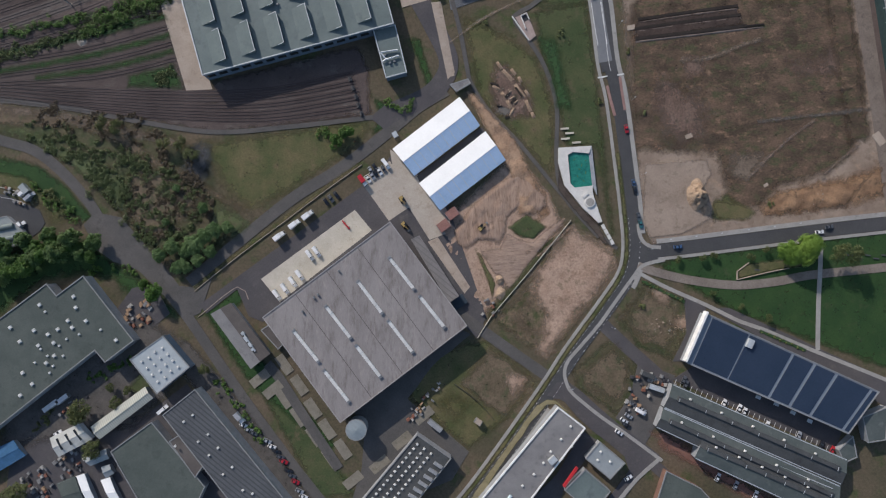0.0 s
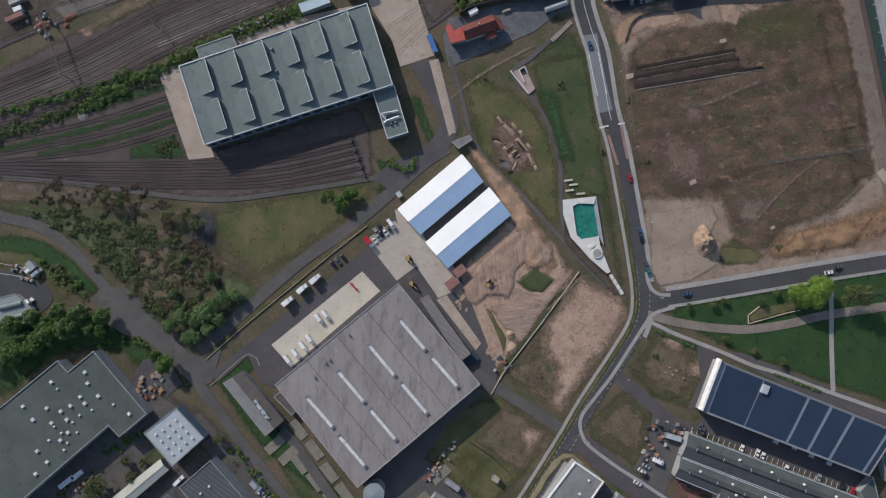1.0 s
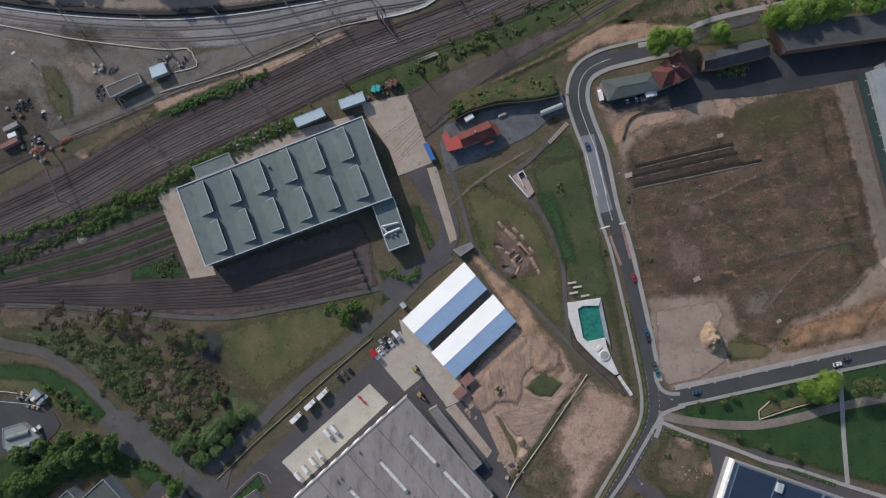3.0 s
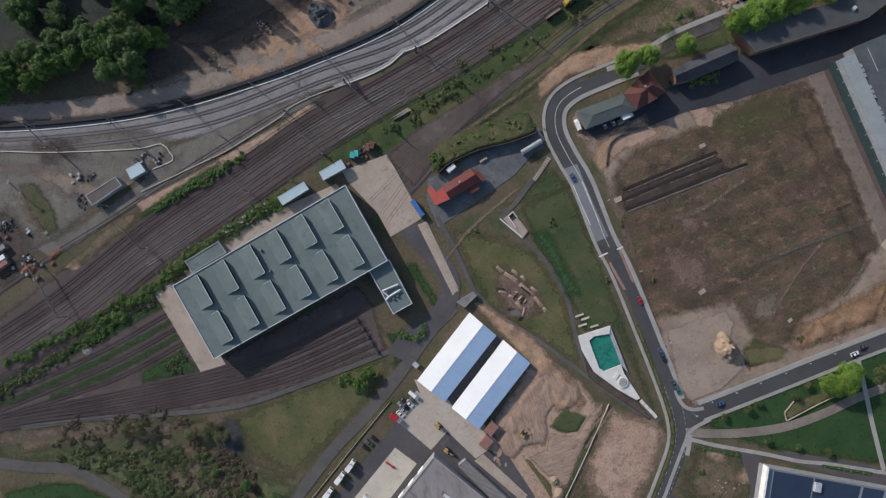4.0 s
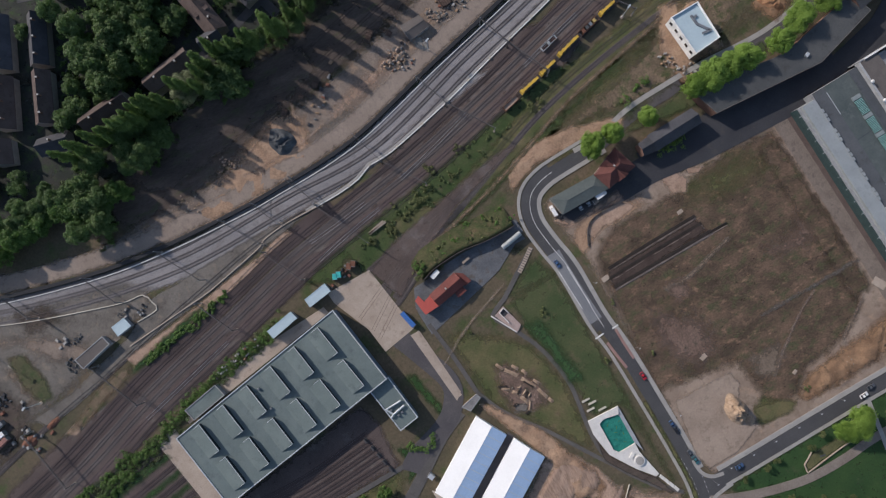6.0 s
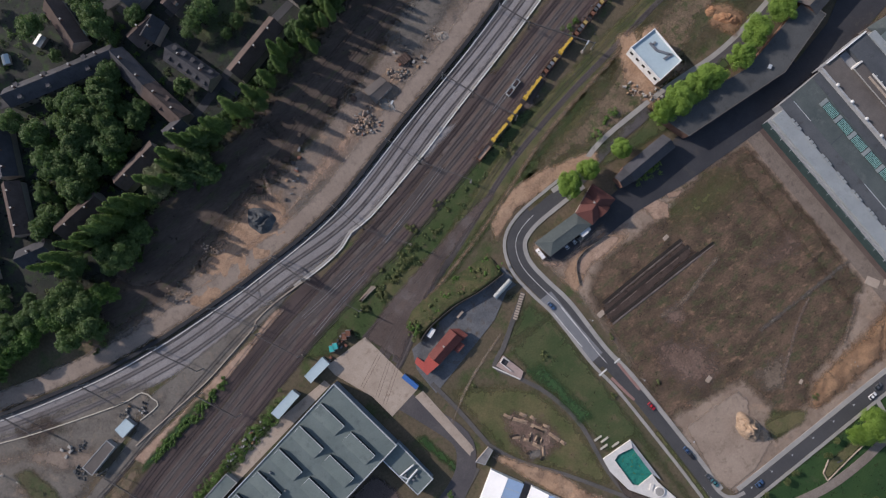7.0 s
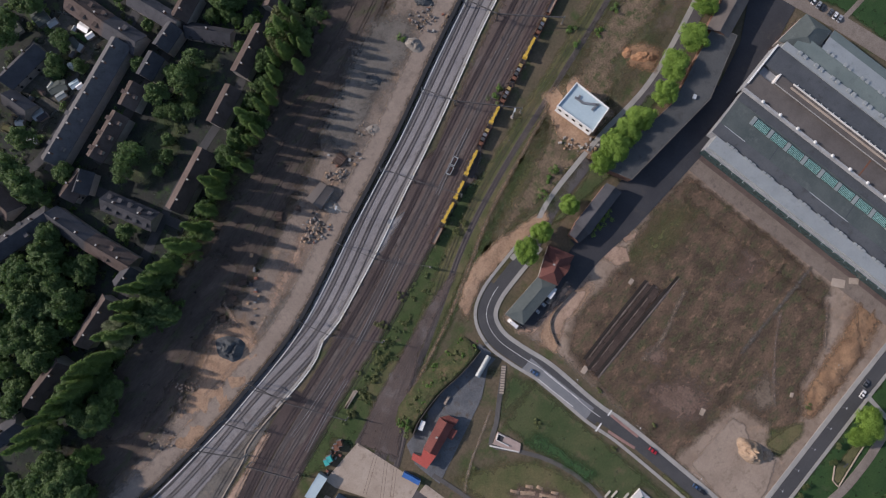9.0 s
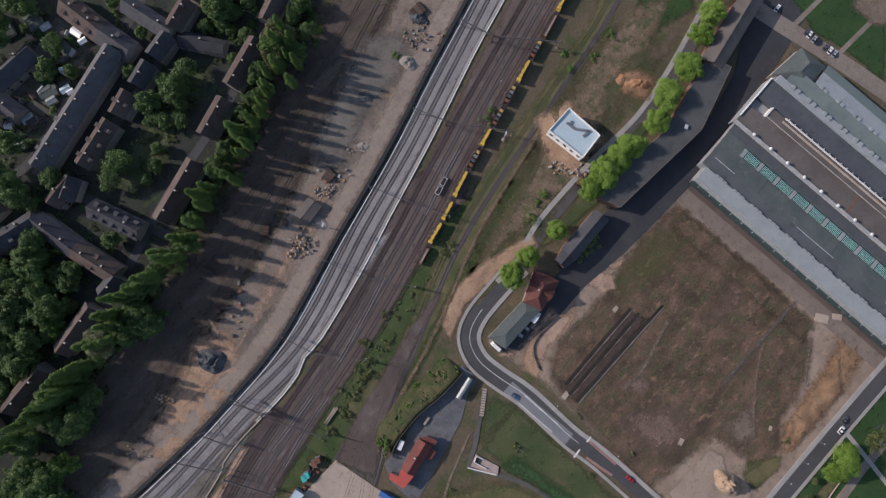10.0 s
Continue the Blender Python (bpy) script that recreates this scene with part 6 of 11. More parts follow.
for p, s in (((-100.7, -40.4), 3.0), ((-98.7, -43.3), 2.4), ((-102.3, -37.5), 1.6), ((-97.4, -45.6), 1.4)):
    part("air_unit", Geo().box(p, 4.6, s, 1.6, 1.3, heading(O[0], O[3])), TRIM, office, "rooftop air unit")
part("duct", Geo().bar((-101.8, -38.1), (-96.2, -46.7), 0.7, 4.95, 5.6), SKYLIGHT, office, "pale roof duct")
hall("link_roof", [(-93.9, -36.5), (-88.6, -33.2), (-81.6, -42.5), (-85.4, -46.2)], 3.0, WALL_GREY, ROOF_BROWN, "low brown-roofed link beside the office", "annexe", 0.2)

# train hall with saw-tooth monitors
T = [(-129.6, 133.2), (-33.1, 158.3), (-22.9, 116.3), (-119.2, 92.6)]
train_hall = hall("train_hall", T, 8.5, WALL_BLUE, ROOF_GREEN, "long train hall with a grey-green saw-tooth roof", rim=0.4, coping=TRIM)
for (a0, b0), (a1, b1) in ((((-115.6, 135.0), (-111.7, 119.3)), ((-42.9, 153.8), (-39.0, 138.4))), (((-110.2, 115.1), (-106.5, 99.7)), ((-37.9, 134.0), (-33.8, 118.3)))):
    for i in range(6):
        a, b = lerp(a0, a1, i / 5), lerp(b0, b1, i / 5)
        along_hall = Vector((T[1][0] - T[0][0], T[1][1] - T[0][1])).normalized() * 7.6
        p, q = (a[0] - along_hall.x, a[1] - along_hall.y), (b[0] - along_hall.x, b[1] - along_hall.y)
        mon = part("roof_monitor", Geo().face((*p, 8.52), (*q, 8.52), (*b, 11.0), (*a, 11.0)).face((*q, 8.5), (*b, 8.5), (*b, 11.0)).face((*a, 8.5), (*p, 8.5), (*a, 11.0)), ROOF_GREEN, train_hall, "saw-tooth roof light")
        part("glazing", Geo().bar(a, b, 0.12, 8.5, 10.9), GLASS_DARK, mon, "dark glazed upright side")
        part("flashing", Geo().bar(a, b, 0.3, 10.9, 11.08).tube((*lerp(p, a, 0.45), 9.65), (*a, 11.02), 0.14, 0.14, 4).tube((*lerp(q, b, 0.6), 10.05), (*b, 11.02), 0.14, 0.14, 4), TRIM, mon)
for p in ((-84.9, 136.5), (-80.7, 127.1), (-82.4, 138.5)):
    piece("roof_vent", VENT, train_hall, (*p, 8.5), 20)
for i in range(5):
    q = lerp(T[0], T[3], (i + 0.5) / 5)
    part("hall_gate", Geo().box(q, 0, 0.5, 4.6, 5.5, heading(T[0], T[1])), STEEL, train_hall, "tall folding gate")
for i in range(16):
    q = lerp(T[3], T[2], (i + 0.5) / 16)
    part("window", Geo().box(q, 3.5, 4.2, 0.3, 2.6, heading(T[3], T[2])), GLASS_DARK, train_hall, "band window")
wing = hall("train_hall_wing", [(-33.3, 114.0), (-22.3, 116.4), (-17.0, 92.3), (-27.4, 89.8)], 6.0, WALL_BLUE, ROOF_GREEN, "flat-roofed wing with silver roof ducts", "annexe", 0.4, TRIM)
for a, b in (((-29.8, 102.3), (-21.1, 103.4)), ((-29.8, 102.3), (-27.1, 98.7)), ((-27.1, 98.7), (-20.7, 100.5)), ((-28.9, 97.6), (-27.1, 98.7))):
    part("duct", Geo().tube((*a, 6.9), (*b, 6.9), 0.45, 0.45, 8), TRIM, wing, "silver roof duct")
for p in ((-25.2, 97.1), (-22.9, 97.8), (-27.6, 101.0)):
    piece("roof_vent", VENT, wing, (*p, 6.0), 15)
hall("side_annexe", [(-122.5, 143.9), (-103.7, 149.1), (-101.3, 142.7), (-120.3, 137.6)], 4.0, WALL_GREY, ROOF_GREEN, "low flat annexe behind the train hall", "annexe", 0.3)
for q in ([(-44.7, 169.3), (-32.3, 172.5), (-31.1, 167.8), (-43.8, 164.8)], [(-68.6, 162.7), (-53.8, 166.7), (-52.3, 162.5), (-67.1, 158.2)]):
    shed = hall("shed", q, 4.0, WALL_GREY, ROOF_CYAN, "small shed with a pale blue flat roof", "shed", 0.1, ROOF_CYAN, 0.3)
    tagged(shed, group="sheds behind the train hall")

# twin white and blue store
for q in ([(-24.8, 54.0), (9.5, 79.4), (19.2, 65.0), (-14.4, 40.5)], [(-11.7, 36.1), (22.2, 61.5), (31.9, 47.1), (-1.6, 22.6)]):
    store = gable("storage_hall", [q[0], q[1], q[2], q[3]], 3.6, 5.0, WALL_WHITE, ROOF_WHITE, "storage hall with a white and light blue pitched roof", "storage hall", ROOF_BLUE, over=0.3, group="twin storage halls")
    for i in range(1, 9):
        a, b = lerp(lerp(q[0], q[3], 0.5), lerp(q[1], q[2], 0.5), i / 9), lerp(q[3], q[2], i / 9)
        seam = Geo()
        seam.face((a[0] - 0.1, a[1] - 0.1, 5.03), (b[0] - 0.1, b[1] - 0.1, 3.64), (b[0] + 0.1, b[1] + 0.1, 3.64), (a[0] + 0.1, a[1] + 0.1, 5.03))
        part("roof_seam", seam, TRIM, store)
slab("valley_floor", ASPHALT_YARD, [(-13.2, 40.4), (20.8, 64.9), (23.4, 60.5), (-11.3, 35.7)], 0.0, 0.26, "dark paved gap between the twin halls", "yard")

# solar hall and the workshop rows beside it
S = [(130.0, -32.9), (213.7, -73.4), (197.9, -93.7), (118.9, -56.8)]
solar = hall("solar_hall", S, 8.0, WALL_GREY, surface("blue_grey_sheet", (0.16, 0.19, 0.225), (0.19, 0.22, 0.255), 10, 0.9, rough=0.5, grain=0.08, bump=0.0), "large hall roofed with dark blue solar panels", rim=0.3)
for u0, u1 in ((0.035, 0.246), (0.254, 0.496), (0.512, 0.622), (0.640, 0.750), (0.768, 0.952), (0.968, 0.992)):
    field = part("solar_field", Geo().prism([inside(S, u, v) for u, v in ((u0, 0.03), (u1, 0.03), (u1, 0.97), (u0, 0.97))], 8.0, 8.12), ROOF_DARK, solar, "block of dark blue solar panels")
    n = max(1, int((u1 - u0) * 44))
    for i in range(n):
        p0, p1 = u0 + (u1 - u0) * (i + 0.004) / n, u0 + (u1 - u0) * (i + 0.996) / n
        part("solar_panel", Geo().prism([inside(S, u, v) for u, v in ((p0, 0.035), (p1, 0.035), (p1, 0.965), (p0, 0.965))], 8.1, 8.2), SOLAR, field)
part("white_wall", Geo().bar((129.6, -31.7), (118.2, -56.0), 1.0, 6.0, 9.8), WALL_WHITE, solar, "white end wall rising above the roof")
part("stair_head", Geo().box((150.3, -47.9), 7.9, 3.0, 4.4, 1.7, heading(S[0], S[1])), TRIM, solar, "grey rooftop stair head")
for i, p in enumerate(((156.8, -76.1), (165.9, -79.7), (174.0, -84.2), (182.4, -88.7))):
    part("door_canopy", Geo().box(p, 2.6, 2.6, 1.8, 0.3, heading(S[0], S[1])), TRIM, solar)
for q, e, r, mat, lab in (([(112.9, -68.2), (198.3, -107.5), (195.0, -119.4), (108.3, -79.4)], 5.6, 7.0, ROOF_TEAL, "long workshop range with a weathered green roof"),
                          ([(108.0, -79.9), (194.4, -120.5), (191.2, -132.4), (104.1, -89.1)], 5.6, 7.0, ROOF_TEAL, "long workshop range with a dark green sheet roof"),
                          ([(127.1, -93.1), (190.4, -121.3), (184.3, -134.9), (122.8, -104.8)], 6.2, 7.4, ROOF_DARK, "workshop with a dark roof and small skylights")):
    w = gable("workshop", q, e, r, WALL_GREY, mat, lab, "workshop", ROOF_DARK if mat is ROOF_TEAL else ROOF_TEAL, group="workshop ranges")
    for i in range(5):
        p = inside(q, (i + 0.6) / 5.6, 0.26)
        piece("roof_light", DOME_SMALL, w, (*p, e + 0.65 * (r - e)), heading(q[0], q[1]))
    band = part("clerestory", Geo().bar(inside(q, 0.04, 0.42), inside(q, 0.96, 0.42), 2.2, e + 0.6, r + 0.7), ROOF_DARK, w, "raised dark clerestory along the ridge")
    for i in range(7):
        part("post", Geo().bar(inside(q, 0.05 + 0.15 * i, 0.40), inside(q, 0.05 + 0.15 * i, 0.54), 0.25, r + 0.6, r + 0.8), TRIM, band)
    part("gutter", Geo().bar(q[0], q[1], 0.4, e - 0.25, e + 0.05).bar(q[3], q[2], 0.4, e - 0.25, e + 0.05), TRIM, w)
for q, h in (([(195.6, -103.2), (202.9, -96.4), (204.5, -106.8), (198.2, -109.4)], 6.0), ([(207.4, -86.7), (220.3, -81.9), (218.3, -98.1), (209.8, -99.3)], 7.0)):
    hall("workshop_block", q, h - 2.0, WALL_GREY, ROOF_TEAL, "grey sheet-roofed block at the end of the hall", "workshop", 0.2)

# office block and small houses at the side street
Q = [(54.8, -77.9), (67.8, -88.3), (28.6, -136.8), (14.3, -123.9)]
block = hall("office_block", Q, 7.0, WALL_GREY, ROOF_GRAVEL, "long white-walled office block with a grey flat roof", "office building", 0.5, WALL_WHITE, 0.7)
for p in ((60.8, -87.3), (55.8, -93.6), (50.6, -99.6), (46.8, -105.1), (41.9, -110.6), (61.1, -97.1), (56.1, -103.1), (36.1, -116.1)):
    piece("roof_light", DOME_SMALL, block, (*p, 7.0), 40)
part("plant_room", Geo().box((51.2, -103.5), 6.9, 4.0, 3.0, 1.8, 40), TRIM, block, "rooftop plant")
part("duct", Geo().tube((*(30.3, -120.5), 7.6), (*(24.5, -127.9), 7.6), 0.9, 0.9, 10), ROOF_CYAN, block, "pale round duct")
q = [(75.8, -96.3), (88.0, -107.0), (80.4, -114.7), (68.5, -104.3)]
cube = hall("small_office", q, 4.5, WALL_GREY, ROOF_METAL, "small square building with a pale metal roof", "office building", 0.25)
for p in ((76.0, -101.1), (80.6, -106.2), (74.4, -105.2)):
    piece("roof_light", DOME_SMALL, cube, (*p, 4.5), 40)
hall("workshop_block", [(68.0, -109.7), (80.1, -120.6), (71.3, -131.7), (57.5, -119.6)], 5.0, WALL_GREY, ROOF_GREEN, "grey flat-roofed workshop beside the street", "workshop", 0.3)
solid("red_fascia", Geo().bar((57.0, -117.9), (64.0, -108.5), 1.2, 3.8, 5.2), RED_PAINT, "bright red fascia board of a workshop", "fascia")
hall("workshop_block", [(108.6, -111.4), (125.2, -120.2), (141.6, -138.8), (99.3, -137.9)], 5.0, WALL_BRICK, ROOF_FELT, "workshop with a green-grey felt roof", "workshop", 0.3)
K = [(-15.8, -90.1), (0.8, -102.2), (-27.6, -136.0), (-47.1, -125.8)]
comb = hall("row_roof_hall", K, 6.0, WALL_GREY, ROOF_DARK, "dark-roofed hall with rows of small domes", "industrial hall", 0.4)
for r in range(3):
    for i in range(14):
        piece("roof_light", DOME_SMALL, comb, (*inside(K, 0.15 + 0.2 * r, 0.08 + i * 0.062), 6.0), heading(K[0], K[3]))
for i in range(9):
    part("roof_rib", Geo().bar(inside(K, 0.74, 0.14 + i * 0.09), inside(K, 0.97, 0.14 + i * 0.09), 1.6, 5.9, 7.0), WALL_GREY, comb, "upright roof rib")

# works and sheds in the south-west
B = [(-243.3, -41.6), (-199.8, -10.4), (-194.8, -16.5), (-181.4, -6.9), (-156.6, -39.7), (-170.9, -50.1), (-175.9, -44.0), (-214.7, -73.2), (-240.9, -93.1)]
works = hall("works_building", B, 7.0, WALL_GREY, ROOF_FELT, "large works building with a green-grey felt roof", "industrial building", 0.4)
for p in [(-186.3, -17.0), (-185.2, -22.6), (-180.2, -29.3), (-172.9, -33.9), (-203.4, -20.8), (-200.6, -24.3), (-189.3, -29.0), (-187.1, -32.5), (-194.4, -33.2), (-218.2, -31.8), (-213.5, -38.9), (-206.3, -33.5), (-206.0, -49.5), (-199.3, -35.6), (-196.5, -39.9), (-193.7, -41.4), (-190.0, -38.1), (-183.7, -35.9), (-191.8, -46.5), (-203.0, -42.8), (-199.7, -46.3), (-200.3, -49.9), (-196.9, -51.4), (-204.2, -41.1), (-212.2, -54.5), (-207.5, -60.2), (-213.5, -65.7), (-165.3, -39.2), (-196.3, -46.4), (-198.6, -54.8)]:
    piece("roof_light", DOME_SMALL if p[0] % 1 < 0.5 else DOME, works, (*p, 7.0), 37)
q = [(-158.4, -49.2), (-141.8, -37.8), (-128.8, -53.5), (-145.3, -66.4)]
pale = hall("pale_roof_hall", q, 7.0, WALL_BLUE, PALE_SHEET, "square hall with a pale metal roof and domes", "industrial hall", 0.25)
for i in range(4):
    for j in range(4):
        piece("roof_light", DOME_SMALL, pale, (*inside(q, 0.2 + 0.2 * i, 0.2 + 0.2 * j + 0.03 * (i % 2)), 7.0), 37)
gable("long_shed", [(-180.2, -83.2), (-152.9, -64.0), (-149.2, -69.2), (-176.0, -88.9)], 4.0, 4.9, WALL_GREY, ROOF_BEIGE, "long narrow shed with a beige ribbed roof", "shed")
q = [(-201.1, -88.5), (-186.8, -81.8), (-180.6, -89.3), (-197.0, -97.4)]
cream = gable("cream_shed", q, 3.6, 4.6, WALL_WHITE, plain("cream_sheet", (0.50, 0.50, 0.46), 0.5), "shed with a cream sheet roof and dark roof lights", "shed")
for i in range(3):
    part("roof_light", Geo().bar(inside(q, 0.2 + 0.3 * i, 0.15), inside(q, 0.2 + 0.3 * i, 0.8), 0.8, 3.9, 4.75), GLASS_DARK, cream)
q = [(-141.9, -76.9), (-125.7, -64.6), (-77.6, -125.7), (-100.1, -132.1)]
dark = hall("dark_roof_hall", q, 8.0, WALL_GREY, striped("ribbed_dark_sheet", (0.075, 0.080, 0.086), (0.060, 0.064, 0.068), 2.0, 50, 0.35), "large hall with a dark ribbed roof and domes", "industrial hall", 0.3)
for p in [(-131.5, -80.4), (-127.0, -77.2), (-124.4, -90.4), (-119.5, -86.9), (-119.2, -97.2), (-114.6, -93.7), (-112.3, -106.8), (-107.7, -103.3), (-102.6, -114.8), (-97.9, -116.6), (-135.9, -92.3)]:
    piece("roof_light", DOME_SMALL, dark, (*p, 8.0), 40)
hall("felt_roof_hall", [(-169.2, -95.1), (-148.6, -80.9), (-122.5, -113.5), (-131.9, -132.3), (-148.8, -132.0)], 6.0, WALL_GREY, ROOF_FELT, "flat felt-roofed workshop hall", "industrial hall", 0.3)
hall("link_roof", [(-139.5, -90.5), (-132.3, -85.9), (-122.1, -101.6), (-127.0, -108.5)], 6.5, WALL_GREY, ROOF_BROWN, "brown-roofed link between two halls", "annexe", 0.2)
for q, mat in (([(-188.3, -108.3), (-184.9, -107.2), (-178.5, -122.6), (-182.2, -122.5)], ROOF_WHITE), ([(-176.0, -110.5), (-172.0, -109.5), (-165.7, -122.9), (-169.9, -122.8)], ROOF_WHITE), ([(-198.3, -111.7), (-189.7, -108.5), (-184.2, -122.5), (-192.8, -123.7)], ROOF_FELT), ([(-237.8, -97.6), (-220.6, -89.5), (-214.9, -97.0), (-235.0, -108.4)], plain("blue_sheet_roof", (0.05, 0.13, 0.24), 0.5)), ([(-184.5, -99.0), (-173.8, -95.0), (-172.5, -99.3), (-181.7, -102.7)], ROOF_METAL), ([(-175.7, -103.9), (-172.2, -102.9), (-170.0, -106.9), (-173.5, -108.8)], ROOF_METAL)):
    gable("lean_shed", q, 3.0, 3.7, WALL_GREY, mat, "small yard shed with a sheet roof", "shed", group="yard sheds")

# red-roofed house beside the cutting
R = [(14.0, 144.7), (29.6, 149.5), (32.1, 142.6), (16.0, 138.2)]
red_house = gable("red_roof_house", R, 4.6, 6.6, WALL_RENDER, TILE_RED, "house with a long red tiled roof", "house", chimneys=1)
part("side_roof", Geo().prism([(5.8, 145.3), (8.4, 147.0), (9.9, 142.9), (14.0, 144.8), (15.9, 137.9), (7.8, 136.6)], 4.2, 4.6), TILE_BRIGHT, red_house, "bright red lower roof")
part("side_wall", Geo().prism([(6.6, 144.8), (8.1, 146.2), (9.8, 142.4), (13.9, 144.3), (15.5, 138.4), (8.4, 137.4)], 0, 4.2), WALL_RENDER, red_house)
part("porch_roof", Geo().prism([(25.8, 140.1), (30.7, 141.7), (31.8, 139.0), (26.6, 137.4)], 3.3, 3.6), TILE_RED, red_house)
part("porch_wall", Geo().prism([(26.1, 140.0), (30.4, 141.5), (31.2, 139.2), (27.0, 138.0)], 0, 3.3), WALL_RENDER, red_house)
part("side_roof", Geo().prism([(30.1, 149.9), (33.9, 147.6), (36.0, 142.5), (31.9, 141.6)], 3.6, 4.0), TILE_RED, red_house)
part("side_wall", Geo().prism([(30.2, 149.3), (33.5, 147.2), (35.2, 142.8), (32.1, 142.2)], 0, 3.6), WALL_RENDER, red_house)

# station buildings
q = [(115.1, 164.9), (130.0, 172.6), (135.1, 160.6), (119.0, 155.9)]
station = gable("station_house", q, 6.4, 10.2, WALL_RENDER, TILE_ORANGE, "station house with a steep clay tile roof", "house", hip=5.0, chimneys=1)
qc = [inside(q, u, v) for u, v in ((0.30, -0.08), (0.30, 1.08), (0.72, 1.08), (0.72, -0.08))]
for z0, sgn in ((9.8, 1),):
    m0, m1 = lerp(qc[0], qc[3], 0.5), lerp(qc[1], qc[2], 0.5)
    part("cross_gable", Geo().face((*qc[0], 6.4), (*qc[1], 6.4), (*m1, z0), (*m0, z0)).face((*qc[2], 6.4), (*qc[3], 6.4), (*m0, z0), (*m1, z0)), TILE_ORANGE, station, "clay-tiled cross roof")
    part("gable_wall", Geo().face((*qc[0], 6.4), (*m0, z0 - 0.1), (*qc[3], 6.4)).face((*qc[1], 6.4), (*qc[2], 6.4), (*m1, z0 - 0.1)), WALL_RENDER, station)
gable("station_annexe", [(89.9, 163.3), (117.1, 165.2), (119.2, 156.1), (92.6, 153.8)], 4.6, 5.8, WALL_RENDER, ROOF_TEAL, "long annexe with a green-grey hipped roof", "annexe", hip=6.0)
gable("goods_shed", [(147.9, 171.5), (173.6, 174.6), (175.2, 166.4), (149.2, 162.9)], 6.2, 8.6, WALL_BRICK, TILE_GREY, "goods shed with a dark slate roof", "shed")
gable("goods_shed", [(141.7, 169.6), (148.4, 171.1), (149.2, 163.2), (142.3, 163.4)], 6.2, 8.0, WALL_BRICK, TILE_GREY, "slate-roofed end wing of the goods shed", "shed")
q = [(177.9, 182.0), (184.1, 167.3), (242.9, 168.4), (277.1, 181.9), (272.0, 193.8), (228.5, 180.2)]
platform = hall("long_flat_shed", q, 7.2, WALL_BRICK, ROOF_DARK, "very long shed with a dark felt roof under trees", "shed", 0.15, plain("felt_coping", (0.11, 0.105, 0.10), 0.9), 0.35)
part("roof_hatch", Geo().box((237.6, 174.8), 7.1, 2.2, 1.6, 1.1, 30), TRIM, platform, "pale roof hatch")
gable("goods_shed", [(268.5, 195.4), (310.5, 207.4), (314.0, 196.4), (273.0, 184.6)], 7.4, 10.0, WALL_BRICK, ROOF_BROWN, "brown-roofed building beside the station yard", "shed")

# new block on the building site
N = [(198.9, 222.3), (201.2, 201.5), (186.9, 198.9), (183.5, 220.7)]
nb = hall("new_block", N, 8.0, WALL_WHITE, ROOF_CYAN, "new white block with a pale blue flat roof", "building", 0.9, WALL_WHITE, 0.5)
for a, b in (((193.1, 217.7), (194.0, 212.3)), ((194.0, 212.3), (199.2, 206.2)), ((193.7, 215.9), (195.7, 216.4)), ((194.5, 206.8), (198.3, 206.8))):
    part("roof_plant", Geo().bar(a, b, 1.2, 7.95, 8.6), STEEL, nb, "grey rooftop equipment")
for i in range(5):
    p = lerp(N[3], N[2], (i + 0.5) / 5)
    win = part("window", Geo().box(p, 4.6, 2.0, 0.4, 1.6, heading(N[3], N[2])), GLASS_DARK, nb)

# big mill complex: parallel roof bands
M0, M1 = (222.3, 151.8), (236.7, 27.4)
MU = Vector((M1[0] - M0[0], M1[1] - M0[1])).normalized()
MV = Vector((-MU.y, MU.x))


def mill(u0, u1, v0, v1):
    return [(M0[0] + MU.x * u + MV.x * v, M0[1] + MU.y * u + MV.y * v) for u, v in ((u0, v0), (u1, v0), (u1, v1), (u0, v1))]


MILL_END = 190.0
PARAPET = plain("weathered_parapet", (0.33, 0.335, 0.335), 0.7)
slab("pavement", surface("brown_gravel", (0.145, 0.118, 0.098), (0.185, 0.152, 0.128), 9, 0.7, c=(0.11, 0.09, 0.076), spots=0.4, grain=0.25), mill(-6, MILL_END, -11, -3.2), 0.0, 0.2, "grey gravel path along the factory", "path")
slab("yard", surface("red_brown_strip", (0.085, 0.062, 0.056), (0.11, 0.085, 0.075), 8, 0.6), mill(-4, MILL_END, -3.2, -0.6), 0.0, 0.22, "strip of red-brown gravel along the factory wall", "yard")
ground_patch("cleared_field", SOIL, mill(6, 98, -26, -12), 4, 2.0, label="brown field edge beside the factory")
factory = thing("factory", (*M0, 0), "wide factory with parallel sheet roofs and skylights", "factory")
part("wall", Geo().prism(mill(0, MILL_END, 0, 9.3), 0, 6.4), WALL_GREY, factory)
part("wall", Geo().prism(mill(-2.8, MILL_END, 9.3, 84), 0, 6.0), WALL_GREY, factory)
part("wall", Geo().prism(mill(14.2, MILL_END, 84, 92.2), 0, 6.9), WALL_GREY, factory)
part("glazed_lean_to", Geo().prism(mill(0, MILL_END, -0.6, 1.0), 0, 5.5), TEAL_DARK, factory, "green glazed strip at the eaves")
for i in range(26):
    part("glazing_bar", Geo().bar(*[mill(4 + i * 7.2, 0, -1.2, 1.0)[k] for k in (0, 3)], 0.25, 5.5, 5.62), TRIM, factory)
part("roof_band", Geo().prism(mill(0, MILL_END, 1.2, 8.6), 6.4, 8.2), ROOF_METAL, factory, "pale metal roof band")
